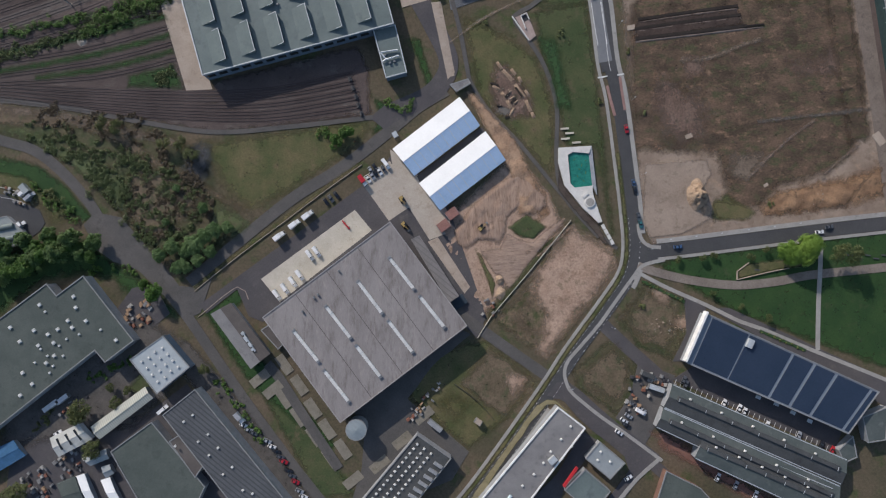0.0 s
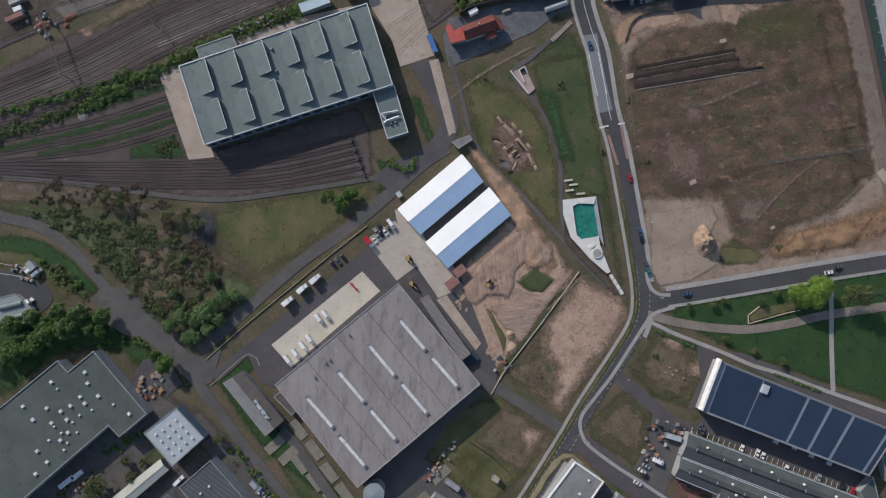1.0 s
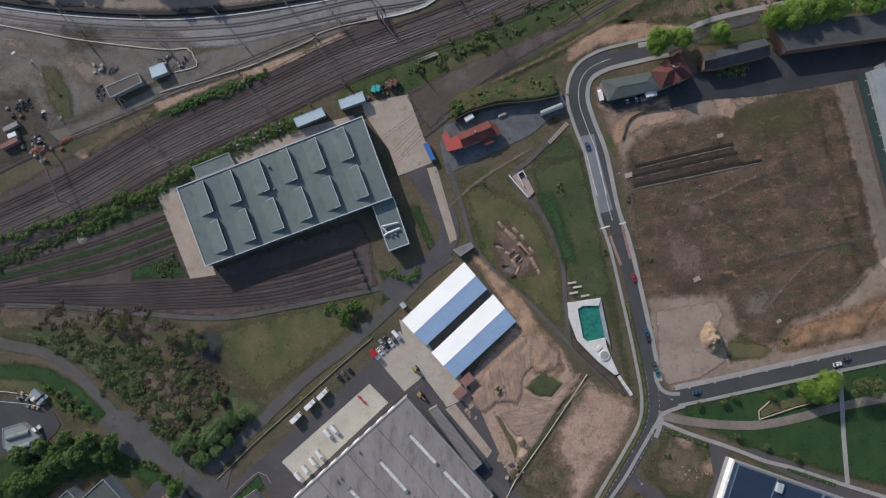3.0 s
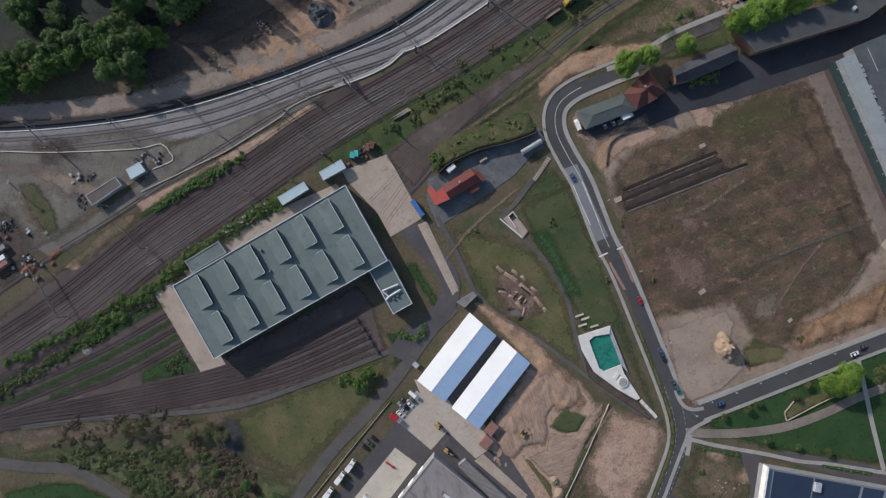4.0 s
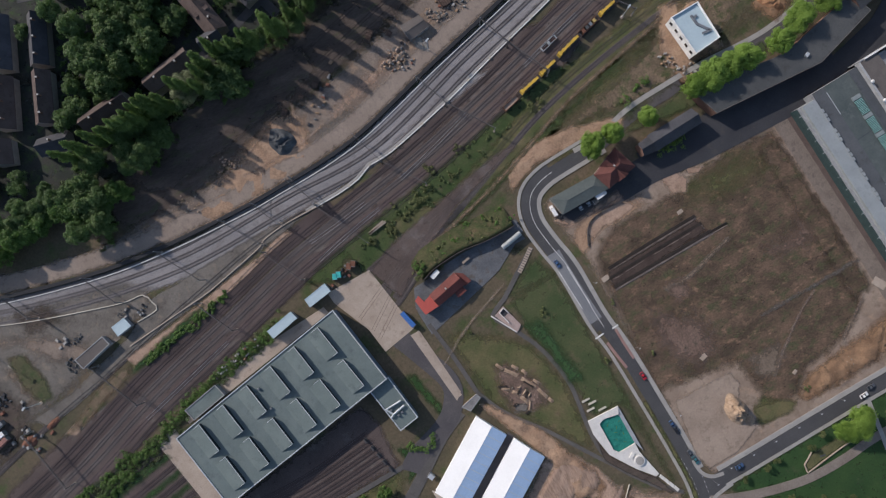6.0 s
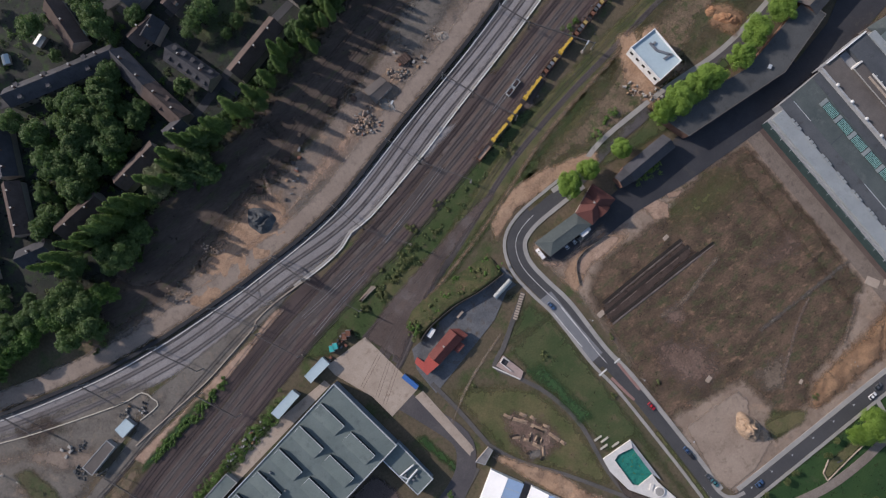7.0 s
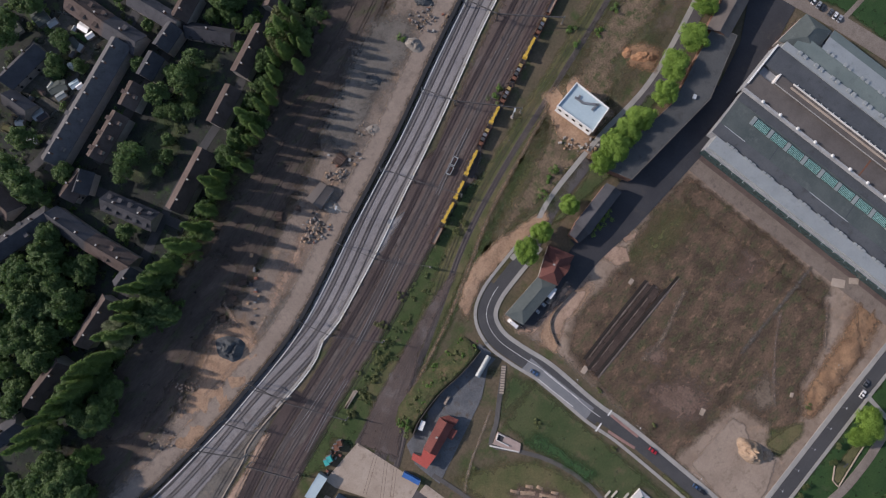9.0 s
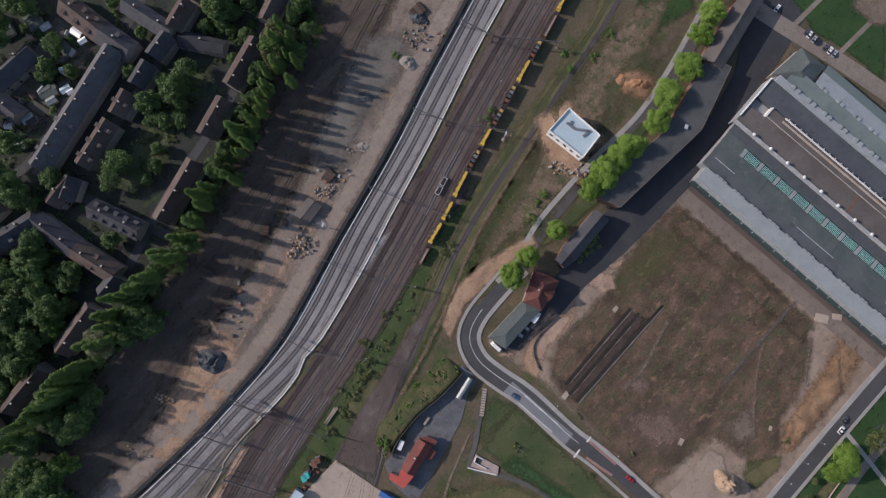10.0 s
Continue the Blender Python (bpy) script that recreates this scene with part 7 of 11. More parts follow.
for i in range(16):
    for k in (0, 1, 2):
        part("ridge_vent", Geo().prism(mill(6 + i * 11.6 + k * 2.6, 7.9 + i * 11.6 + k * 2.6, 8.0, 9.2), 8.0, 8.8 - 0.2 * (k != 1)), ROOF_METAL, factory, "pale ridge ventilator")
part("roof_band", Geo().face(*[(*p, z) for p, z in zip(mill(-3, MILL_END, 9.2, 15), (7.4, 7.4, 8.8, 8.8))]), ROOF_SLATE, factory, "dark blue-grey roof slope")
part("ridge_flashing", Geo().bar(*[mill(u, u, 15, 15)[0] for u in (0, 13)], 0.25, 8.7, 8.9).bar(*[mill(u, u, 15, 15)[0] for u in (54, 78)], 0.25, 8.7, 8.9).bar(*[mill(u, u, 15, 15)[0] for u in (112, 150)], 0.25, 8.7, 8.9), TRIM, factory, "pale ridge flashing")
part("roof_band", Geo().face(*[(*p, z) for p, z in zip(mill(-3, MILL_END, 15, 31.5), (8.8, 8.8, 6.6, 6.6))]), ROOF_TEAL, factory, "grey-green sheet roof")
for u in (28, 76, 124):
    part("roof_seam", Geo().face(*[(*p, z) for p, z in zip(mill(u, u + 0.5, 15.2, 31), (8.79, 8.79, 6.69, 6.69))]), ROOF_SLATE, factory, "dark roof seam")
for i in range(16):
    u0 = 9.0 + i * 10.8
    light = part("saw_skylight", Geo().prism(mill(u0, u0 + 10.3, 24.9, 28.9), 6.6, 7.9), TEAL_DARK, factory, "green glazed roof light")
    for k in range(11):
        part("glazing_bar", Geo().prism(mill(u0 + 2.6 + k * 0.72, u0 + 2.95 + k * 0.72, 24.7, 29.1), 7.85, 8.05), TEAL_GLASS, light)
    part("light_end", Geo().prism(mill(u0, u0 + 2.0, 24.6, 29.2), 6.6, 8.15), ROOF_GREEN_PALE, light)
part("roof_band", Geo().prism(mill(-3, MILL_END, 31.5, 36.4), 6.0, 6.7), ROOF_SLATE, factory, "dark roof valley")
part("parapet", Geo().prism(mill(-4, MILL_END, 36.4, 37.5), 6.0, 8.9), PARAPET, factory, "pale parapet with ventilators")
for i in range(16):
    at = mill(7.3 + i * 11.1, 0, 37.0, 0)[0]
    vent = part("ventilator", Geo().tube((*at, 8.8), (*at, 9.7), 0.6, 0.6, 12), TRIM, factory)
    part("cowl", Geo().tube((*at, 9.7), (*at, 10.2), 0.95, 0.35, 12), SKYLIGHT, vent)
part("roof_band", Geo().prism(mill(-4, MILL_END, 37.5, 48.4), 6.0, 8.0), ROOF_BROWN, factory, "brown felt flat roof")
for u in (68.5, 134):
    part("roof_seam", Geo().prism(mill(u, u + 0.8, 37.6, 48.3), 7.9, 8.06), RUST, factory, "rusty expansion strip")
part("roof_band", Geo().prism(mill(6, MILL_END, 48.4, 54.2), 6.0, 9.2), ROOF_BROWN, factory, "raised brown roof strip")
for v, w, top in ((48.4, 0.35, 9.5), (51.4, 0.9, 9.7), (53.8, 0.5, 10.0)):
    part("clerestory_coping", Geo().prism(mill(6 if v < 50 else 14, MILL_END, v, v + w), 9.0, top), (KERB, CONCRETE, CONCRETE_WHITE)[int(v > 50) + int(v > 53)], factory, "pale coping of the clerestory")
part("clerestory_coping", Geo().prism(mill(5.4, 6.2, 48.4, 54.3), 6.0, 9.7), CONCRETE_WHITE, factory)
for i in range(44):
    part("rail_post", Geo().prism(mill(16 + i * 3.8, 16.5 + i * 3.8, 54.3, 55.3), 8.2, 9.6), TRIM, factory)
part("roof_band", Geo().prism(mill(-4, MILL_END, 54.3, 66.4), 6.0, 8.2), ROOF_SLATE, factory, "dark blue-grey flat roof")
part("end_wall", Geo().prism(mill(-4.5, -4.0, 37.5, 66.4), 0.0, 8.2), WALL_GREY, factory)
part("end_coping", Geo().prism(mill(-4.7, -4.0, 40.5, 66.4), 8.2, 8.9), WALL_WHITE, factory, "white gable coping")
part("roof_band", Geo().prism(mill(-2, MILL_END, 66.4, 70.5), 6.0, 8.9), ROOF_METAL, factory, "pale raised ventilator ridge")
for i in range(17):
    for k in (0, 1):
        part("ridge_vent", Geo().prism(mill(6 + i * 10.4 + k * 3.2, 8.0 + i * 10.4 + k * 3.2, 68.6, 70.6), 8.6, 9.5), ROOF_METAL, factory)
part("roof_band", Geo().face(*[(*p, z) for p, z in zip(mill(2, MILL_END, 70.5, 78.6), (8.4, 8.4, 9.4, 9.4))]), ROOF_GREEN, factory, "grey sheet roof slope")
for i in range(15):
    for k in (0, 1):
        part("ridge_vent", Geo().prism(mill(17 + i * 11.0 + k * 2.8, 18.8 + i * 11.0 + k * 2.8, 78.2, 79.8), 9.2, 9.9), ROOF_METAL, factory)
part("roof_band", Geo().face(*[(*p, z) for p, z in zip(mill(14, MILL_END, 78.6, 87), (9.4, 9.4, 8.2, 8.2))]), ROOF_METAL, factory, "pale sheet roof slope")
part("roof_band", Geo().face(*[(*p, z) for p, z in zip(mill(14, MILL_END, 87, 92.5), (8.2, 8.2, 7.0, 7.0))]), ROOF_GREEN, factory, "grey sheet roof slope")
gable("factory_house", [(290.8, 164.7), (311.2, 164.5), (313.5, 149.5), (298.8, 147.5)], 7.5, 10.5, WALL_RENDER, ROOF_TEAL, "house with a green-grey hipped roof", "house", hip=6.5)

# huts in the railway yard
hall("yard_hut", [(-163.4, 190.4), (-146.2, 195.5), (-144.4, 190.6), (-161.3, 184.7)], 3.6, WALL_GREY, ROOF_BROWN, "long hut with a brown flat roof", "hut", 0.2)
hall("yard_hut", [(-140.0, 197.8), (-132.6, 199.6), (-130.8, 194.5), (-138.8, 192.4)], 3.4, WALL_GREY, ROOF_CYAN, "small hut with a pale blue flat roof", "hut", 0.1, ROOF_CYAN, 0.3)


hut = gable("works_hut", [(58.4, 277.0), (69.0, 278.2), (71.3, 270.9), (60.0, 268.4)], 3.0, 4.0, WALL_GREY, ROOF_BROWN, "grey-brown works hut on the sandy strip", "hut")
def container(at, turn, mat, label, lx=6.1, ly=2.44, h=2.6, roof=None):
    ob = thing("container", (*at, 0.2), label, "container", "steel containers")
    part("body", Geo().box((at[0], at[1]), 0.2, lx, ly, h, turn), mat, ob)
    part("lid", Geo().box((at[0], at[1]), 0.2 + h, lx - 0.2, ly - 0.2, 0.08, turn), roof or mat, ob)
    for s in (-1, 1):
        q = (at[0] + s * (lx / 2) * math.cos(radians(turn)), at[1] + s * (lx / 2) * math.sin(radians(turn)))
        part("end_frame", Geo().box(q, 0.2, 0.16, ly + 0.08, h + 0.06, turn), STEEL, ob)
    return ob


container((-214.3, 171.5), 18, WALL_WHITE, "white steel container in the yard", 4.5)
container((-216.2, 167.5), 20, DULL_RED, "long faded red steel container in the yard", 9.5)
container((-214.7, 176.0), 20, STEEL, "grey steel container in the yard", 8)
container((-26.3, 173.6), 70, TURQUOISE, "turquoise waste container on the apron", 3.2)
container((-24.2, 173.8), 70, TURQUOISE, "turquoise waste container on the apron", 3.2)
container((-17.6, 175.4), 60, RUST, "rusty open container on the apron", 3.4)
container((-15.2, 175.8), 60, RUST, "rusty open container on the apron", 3.0)
container((20.6, 153.2), 25, WALL_WHITE, "long white container beside the bank", 5.0)
container((-1.5, 138.2), -72, BLUE_PAINT, "long blue container beside the apron", 9.5)
lodge = hall("depot_office", [(-232.7, 13.3), (-232.3, 22.7), (-222.5, 24.4), (-214.2, 16.4), (-215.0, 10.2), (-225.5, 8.0)], 3.2, WALL_GREY, ROOF_GREEN_PALE, "flat pale roofed depot office in the lorry park", "office building", 0.2)
part("barrel_roof", Geo().tube((*(-230.2, 11.3), 2.9), (*(-218.6, 13.4), 2.9), 1.5, 1.5, 14), ROOF_GREEN, lodge, "half-round sheet roof")
part("barrel_roof", Geo().tube((*(-230.5, 17.5), 2.9), (*(-218.9, 19.6), 2.9), 1.5, 1.5, 14), ROOF_GREEN, lodge, "half-round sheet roof")
container((-218.0, 19.4), 35, WALL_WHITE, "white container beside the depot office", 4.5)
container((-214.3, 38.3), -50, ROOF_METAL, "pale grey container in the lorry park", 5.0, 3.2)
container((-23.8, 61.6), -60, TRIM, "pale box beside the fence", 3.0)
container((-6.8, -87.0), -40, WALL_GREY, "grey container behind the hall", 8.0)
container((-201.7, -72.3), 35, TRIM, "long pale trailer box", 9)
container((-195.9, -69.2), 35, TRIM, "long pale trailer box", 7)
container((111.9, 152.7), 8, ROOF_DARK, "dark container in shade", 5.0)
container((106.0, -70.6), -20, TRIM, "pale container in the workshop yard", 8)
container((101.9, -63.9), -25, ROOF_DARK, "dark container in the workshop yard", 7)
container((15.1, -85.5), -35, CONCRETE, "small concrete hut on the grass", 3.5)
for p, mat in (((4.4, 20.5), DULL_RED), ((-0.1, 14.5), DULL_RED)):
    container(p, 35, mat, "faded red site cabin on bare earth", 6.2, 4.8, 2.8)
# tank wagon
p0, p1 = (57.6, 151.0), (69.0, 154.1)
tw = thing("tank_trailer", (*lerp(p0, p1, 0.5), 0.2), "long silver tank on a chassis in the cutting", "tank trailer")
part("barrel", Geo().tube((*p0, 2.3), (*p1, 2.3), 1.35, 1.35, 18), ROOF_METAL, tw, smooth=False)
part("chassis", Geo().bar(p0, p1, 1.6, 0.5, 1.0), STEEL, tw)
for i in range(3):
    part("wheel_set", Geo().bar(*[lerp(p0, p1, 0.1 + 0.35 * i + e) for e in (0, 0.08)], 2.4, 0.2, 1.1), RUBBER, tw)

# sunken pool terrace
rim = [(64.4, 49.4), (67.3, 50.8), (75.3, 49.9), (76.4, 45.5), (76.6, 33.3), (67.6, 32.4), (65.4, 34.6)]
quay = [(59.7, 53.1), (76.8, 53.7), (77.4, 45.9), (79.3, 33.3), (81.1, 14.5), (79.1, 14.1), (71.5, 21.7), (62.3, 33.6), (59.4, 45.6)]
terrace = thing("pool_terrace", (70.0, 35.0, 0), "white concrete terrace round a sunken pool", "terrace", kind="structure")
part("deck", Geo().prism([quay[0], rim[0], rim[6], quay[7], quay[8]], 0.0, 1.1), CONCRETE_WHITE, terrace)
part("deck", Geo().prism([quay[0], quay[1], rim[2], rim[1], rim[0]], 0.0, 1.104), CONCRETE_WHITE, terrace)
part("deck", Geo().prism([rim[6], rim[5], rim[4], (76.8, 28.8), quay[4], quay[5], quay[6], quay[7]], 0.0, 1.108), CONCRETE_WHITE, terrace)
RAMP = plain("blue_grey_steps", (0.29, 0.31, 0.335), 0.8)
for i in range(5):
    f0, f1 = i / 5, (i + 1) / 5
    part("step", Geo().prism([lerp(rim[2], quay[1], f0), lerp(rim[4], (78.9, 28.4), f0), lerp(rim[4], (78.9, 28.4), f1), lerp(rim[2], quay[1], f1)], 0.0, 0.45 + 0.12 * i), RAMP, terrace, "blue-grey step down to the water")
pool = thing("pool", (70.8, 42.4, 0.02), "sunken pool of green water in a white terrace", "pool")
part("water", Geo().prism([lerp(p, (70.9, 41.5), 0.01) for p in rim], 0.02, 0.3), POOL_WATER, pool)
for k, (x, y) in enumerate(((68.0, 47.0), (71.5, 44.0), (73.5, 40.0), (69.2, 38.5), (72.4, 36.0), (70.2, 42.0), (74.0, 46.5))):
    part("water_plant", Geo().box((x, y), 0.3, 1.6, 0.3, 0.05, 40 + 25 * k), LEAF_DARK, pool, "dark floating water plants")
fountain = thing("round_basin", (*(74.9, 24.7), 1.1), "round white basin on the terrace", "basin")
part("basin", Geo().tube((*(74.9, 24.7), 1.1), (*(74.9, 24.7), 1.8), 2.6, 2.6, 24), CONCRETE_WHITE, fountain)
part("basin_floor", Geo().tube((*(74.9, 24.7), 1.7), (*(74.9, 24.7), 1.86), 2.1, 2.1, 24), PAVING, fountain)
part("basin_step", Geo().box((72.6, 28.6), 1.1, 3.4, 1.6, 0.5, 40), CONCRETE_WHITE, fountain)
slab("retaining_wall", plain("brown_wall", (0.10, 0.075, 0.06), 0.9), [(62.0, 33.4), (62.4, 33.7), (79.2, 13.9), (78.9, 13.5)], 0.0, 1.0, "brown retaining wall along the terrace", "wall")
for i in range(4):
    q = lerp((81.0, 13.4), (86.6, 2.7), (i + 0.5) / 4)
    solid("stone_block", Geo().box(q, 0.0, 2.6, 1.6, 0.8, -65), CONCRETE_WHITE, "white concrete block in a row", "block", "row of white blocks")
for p in ((63.3, 63.0), (65.7, 60.6), (63.5, 57.8), (69.1, 55.7)):
    solid("bench", Geo().box(p, 0.0, 4.0, 0.6, 0.45, 3).box(p, 0.45, 4.4, 1.0, 0.1, 3), CONCRETE_PALE, "pale concrete bench on the grass", "bench", "benches on the lawn")
# memorial slab
mon = thing("viewing_platform", (*(45.2, 116.2), 0), "pinkish concrete platform with a sunk stair", "platform")
part("deck", Geo().prism([(39.4, 121.1), (45.4, 123.8), (49.7, 111.4), (46.1, 108.5)], 0.0, 0.7), plain("pink_concrete", (0.36, 0.28, 0.25), 0.85), mon)
# no pit is cut: a dark sheet on the deck paints its shade
part("stair_pit", Geo().prism([(42.1, 121.6), (45.0, 123.0), (46.4, 119.7), (43.5, 118.6)], 0.7, 0.76), plain("painted_stair_shade", (0.05, 0.05, 0.055), 0.9), mon, "flat dark sheet painted as the shade of a stair opening")
part("stair_rim", Geo().bar((42.1, 121.6), (45.0, 123.0), 0.4, 0.7, 1.6).bar((42.1, 121.6), (44.5, 115.0), 0.4, 0.7, 1.6).bar((45.0, 123.0), (46.4, 119.7), 0.4, 0.7, 1.6), CONCRETE_WHITE, mon)
part("low_wall", Geo().bar((37.7, 121.7), (46.1, 109.1), 0.6, 0.0, 1.0), CONCRETE_WHITE, mon)
# retaining kerb of the junction box
hall("substation", [(5.0, 86.6), (14.1, 89.3), (15.2, 87.0), (8.1, 83.1)], 2.4, CONCRETE, ROOF_GRAVEL, "small flat concrete substation by the lane", "hut", 0.1)

# grassy bank above the cutting, with its retaining wall
crest = smooth_line([(13.7, 153.4), (22.1, 156.7), (37.7, 158.9), (52.5, 158.3), (67.8, 159.4)], 1.5)
g, n = Geo(), len(crest)
for off, z in ((-0.3, 0.0), (0.0, 3.8), (1.5, 3.6), (3.0, 3.3), (4.5, 2.9), (6.0, 2.3), (7.5, 1.8), (9.0, 1.2), (10.5, 0.7), (13.0, -0.05)):
    for i, p in enumerate(aside(crest, off)):
        end = min(1.0, i / 6, (n - 1 - i) / 3 + 0.4)
        g.v.append((p[0], p[1], z * end * (1 + 0.35 * noise.noise(Vector((p[0] / 2.2, p[1] / 2.2, off / 2))))))
g.f = [(k * n + i + 1, k * n + i, (k + 1) * n + i, (k + 1) * n + i + 1) for k in range(9) for i in range(n - 1)]
solid("grass_bank", g, BANK_GRASS, "steep grassy bank above the sunken yard", "bank", kind="structure", smooth=True)
solid("retaining_wall", Geo().strip(aside(crest, -0.6), 0.4, 3.7, 0.0), plain("dark_wall", (0.07, 0.062, 0.056), 0.9), "dark retaining wall below the bank", "wall", kind="structure")
slab("yard", BLUE_GRAVEL, [(13.7, 153.4), (37.5, 157.3), (68.1, 158.4), (70.4, 150.4), (44.3, 149.3), (21.1, 152.9)], 0.0, 0.213, "sunken dark yard under the bank", "yard")


# ---- row houses and gardens north-west of the railway ----
HOMES = []


def ridge_house(p0, p1, width, eave, ridge, roof, label, chimneys=1, dormers=0):
    d = Vector((p1[0] - p0[0], p1[1] - p0[1])).normalized()
    eave = max(eave - 1.0, ridge - 0.46 * width)
    s = Vector((-d.y, d.x)) * width / 2
    q = [(p0[0] + s.x, p0[1] + s.y), (p1[0] + s.x, p1[1] + s.y), (p1[0] - s.x, p1[1] - s.y), (p0[0] - s.x, p0[1] - s.y)]
    h = gable("row_house", q, eave, ridge, WALL_RENDER, roof, label, "house", chimneys=chimneys, over=0.5, group="row houses")
    for i in range(dormers):
        for v in (0.2, 0.8):
            c = inside(q, (i + 0.5) / dormers, v)
            dm = part("dormer", Geo().box(c, eave + 0.5, 1.8, 2.2, 2.2, heading(p0, p1)), WALL_RENDER, h, "roof dormer")
            part("dormer_roof", Geo().box(c, eave + 2.7, 2.2, 2.6, 0.15, heading(p0, p1)), roof, dm)
    HOMES.append((p0, p1, width / 2))
    length = math.hypot(p1[0] - p0[0], p1[1] - p0[1])
    n = int(length / 5)
    for i in range(n):
        for e0, e1 in ((3, 0), (0, 1)):
            c = lerp(lerp(q[e0], q[1 if e0 == 0 else 2], (i + 0.5) / n), q[e0], 0)
            for z in (1.2, 4.2):
                part("window", Geo().box(c, z, 1.2, 0.25, 1.5, heading(p0, p1)), GLASS_DARK, h)
            break
    return h


ridge_house((103.7, 356.1), (78.3, 347.2), 9, 7.0, 12.0, TILE_BROWN, "row of houses with a steep brown tiled roof", 3, 0)
ridge_house((71.0, 343.6), (51.6, 336.6), 9, 7.0, 12.0, TILE_BROWN, "row of houses with a steep brown tiled roof", 2, 0)
ridge_house((38.7, 329.4), (6.9, 318.4), 9, 7.0, 12.0, TILE_BROWN, "long row of houses with a steep brown roof", 3, 0)
ridge_house((90.8, 395.2), (75.9, 390.0), 9, 7.0, 12.0, TILE_BROWN, "row of houses with a steep brown tiled roof", 2, 0)
ridge_house((71.5, 388.4), (58.8, 385.3), 9, 7.0, 12.0, TILE_GREY, "short row of houses with a steep slate roof", 1, 0)
ridge_house((54.5, 383.7), (42.5, 379.7), 9, 7.0, 12.0, TILE_GREY, "short row of houses with a steep slate roof", 1, 0)
ridge_house((37.1, 379.0), (25.3, 374.6), 9, 7.0, 12.0, TILE_BROWN, "short row of houses with a steep tiled roof", 1, 1)
ridge_house((20.4, 373.6), (-4.0, 366.0), 9, 7.0, 12.0, TILE_BROWN, "row of houses with small roof dormers", 2, 3)
ridge_house((46.1, 401.8), (11.7, 390.7), 11, 7.5, 12.5, TILE_PALE, "long terrace with a pale slate roof", 4, 0)
ridge_house((11.7, 390.7), (-21.3, 380.4), 11, 7.5, 12.5, TILE_PALE, "long terrace with a weathered slate roof", 4, 2)
ridge_house((-46.7, 307.5), (-71.9, 301.4), 9, 7.0, 12.0, TILE_BROWN, "row of houses with a brown roof among trees", 2, 0)
ridge_house((-84.3, 301.0), (-109.7, 296.9), 9, 7.0, 12.0, TILE_BROWN, "row of houses with a brown roof among trees", 2, 0)
ridge_house((-39.8, 360.7), (-34.7, 336.5), 10, 6.5, 11.0, TILE_GREY, "terrace with a grey tiled roof", 2, 0)
ridge_house((-34.7, 336.5), (-28.0, 312.6), 10, 6.5, 11.0, TILE_BROWN, "terrace with a red-brown tiled roof", 2, 1)
ridge_house((-27.7, 311.2), (-38.8, 309.3), 9, 6.5, 11.0, TILE_GREY, "end house with a grey tiled roof", 1, 0)
ridge_house((-12.3, 364.9), (-21.9, 359.1), 9, 6.5, 11.0, TILE_GREY, "house with a steep grey roof", 1, 0)
ridge_house((-15.5, 347.3), (-4.9, 321.7), 10, 6.5, 10.0, TILE_GREY, "slate-roofed terrace with white dormers", 2, 5)
ridge_house((42.9, 437.5), (47.2, 413.8), 12, 7.0, 10.5, TILE_BROWN, "wide tiled house with many dormers", 2, 3)
ridge_house((47.2, 413.8), (51.7, 394.8), 12, 7.0, 10.5, TILE_GREY, "wide slate-roofed house in a terrace", 1, 1)
ridge_house((-10.8, 428.5), (14.1, 429.6), 10, 6.5, 10.5, TILE_GREY, "terrace with a blue-grey slate roof", 2, 0)
ridge_house((-15.4, 422.9), (-12.5, 408.6), 9, 5.5, 9.0, TILE_GREY, "small house with a grey roof", 1, 0)
ridge_house((66.3, 416.5), (73.9, 387.9), 9, 6.0, 10.5, TILE_GREY, "terrace edge with a pale roof", 2, 0)
ridge_house((75.1, 384.9), (88.7, 365.6), 8, 5.0, 8.0, TILE_GREY, "low house among garden trees", 1, 0)
ridge_house((-97.9, 371.1), (-67.9, 365.6), 10, 6.5, 11.0, TILE_GREY, "terrace with a dark slate roof", 2, 2)
ridge_house((-67.9, 365.6), (-39.8, 361.3), 10, 6.5, 11.0, TILE_GREY, "terrace with a dark slate roof", 2, 1)
ridge_house((-28.4, 361.9), (-14.2, 364.9), 9, 6.0, 10.5, TILE_BROWN, "house with a tall tiled roof", 1, 0)
ridge_house((-138.4, 337.9), (-147.3, 312.7), 9, 6.5, 10.0, TILE_BROWN, "row of dark-roofed houses on a side street", 3, 0)
ridge_house((-127.8, 368.3), (-136.9, 341.7), 9, 6.5, 10.0, TILE_GREY, "row of dark-roofed houses on a side street", 3, 0)
ridge_house((-119.7, 332.7), (-128.2, 307.0), 9, 6.5, 10.0, TILE_BROWN, "row of dark-roofed houses on a side street", 3, 0)
ridge_house((-110.1, 361.0), (-118.7, 336.1), 9, 6.5, 10.0, TILE_GREY, "row of dark-roofed houses on a side street", 3, 0)
ridge_house((-135.9, 297.0), (-120.4, 294.7), 9, 6.0, 9.0, TILE_GREY, "end house with a slate hip roof", 1, 0)
ridge_house((-152.3, 308.5), (-155.6, 296.4), 9, 6.5, 10.0, TILE_BROWN, "end house of a dark terrace", 1, 0)
ridge_house((-54.4, 402.2), (-53.5, 375.5), 10, 6.0, 9.5, TILE_BROWN, "house with a brown tiled roof", 1, 0)
ridge_house((-20.3, 470.3), (6.0, 466.5), 10, 6.5, 10.5, TILE_BROWN, "terrace beyond the gardens", 2, 0)
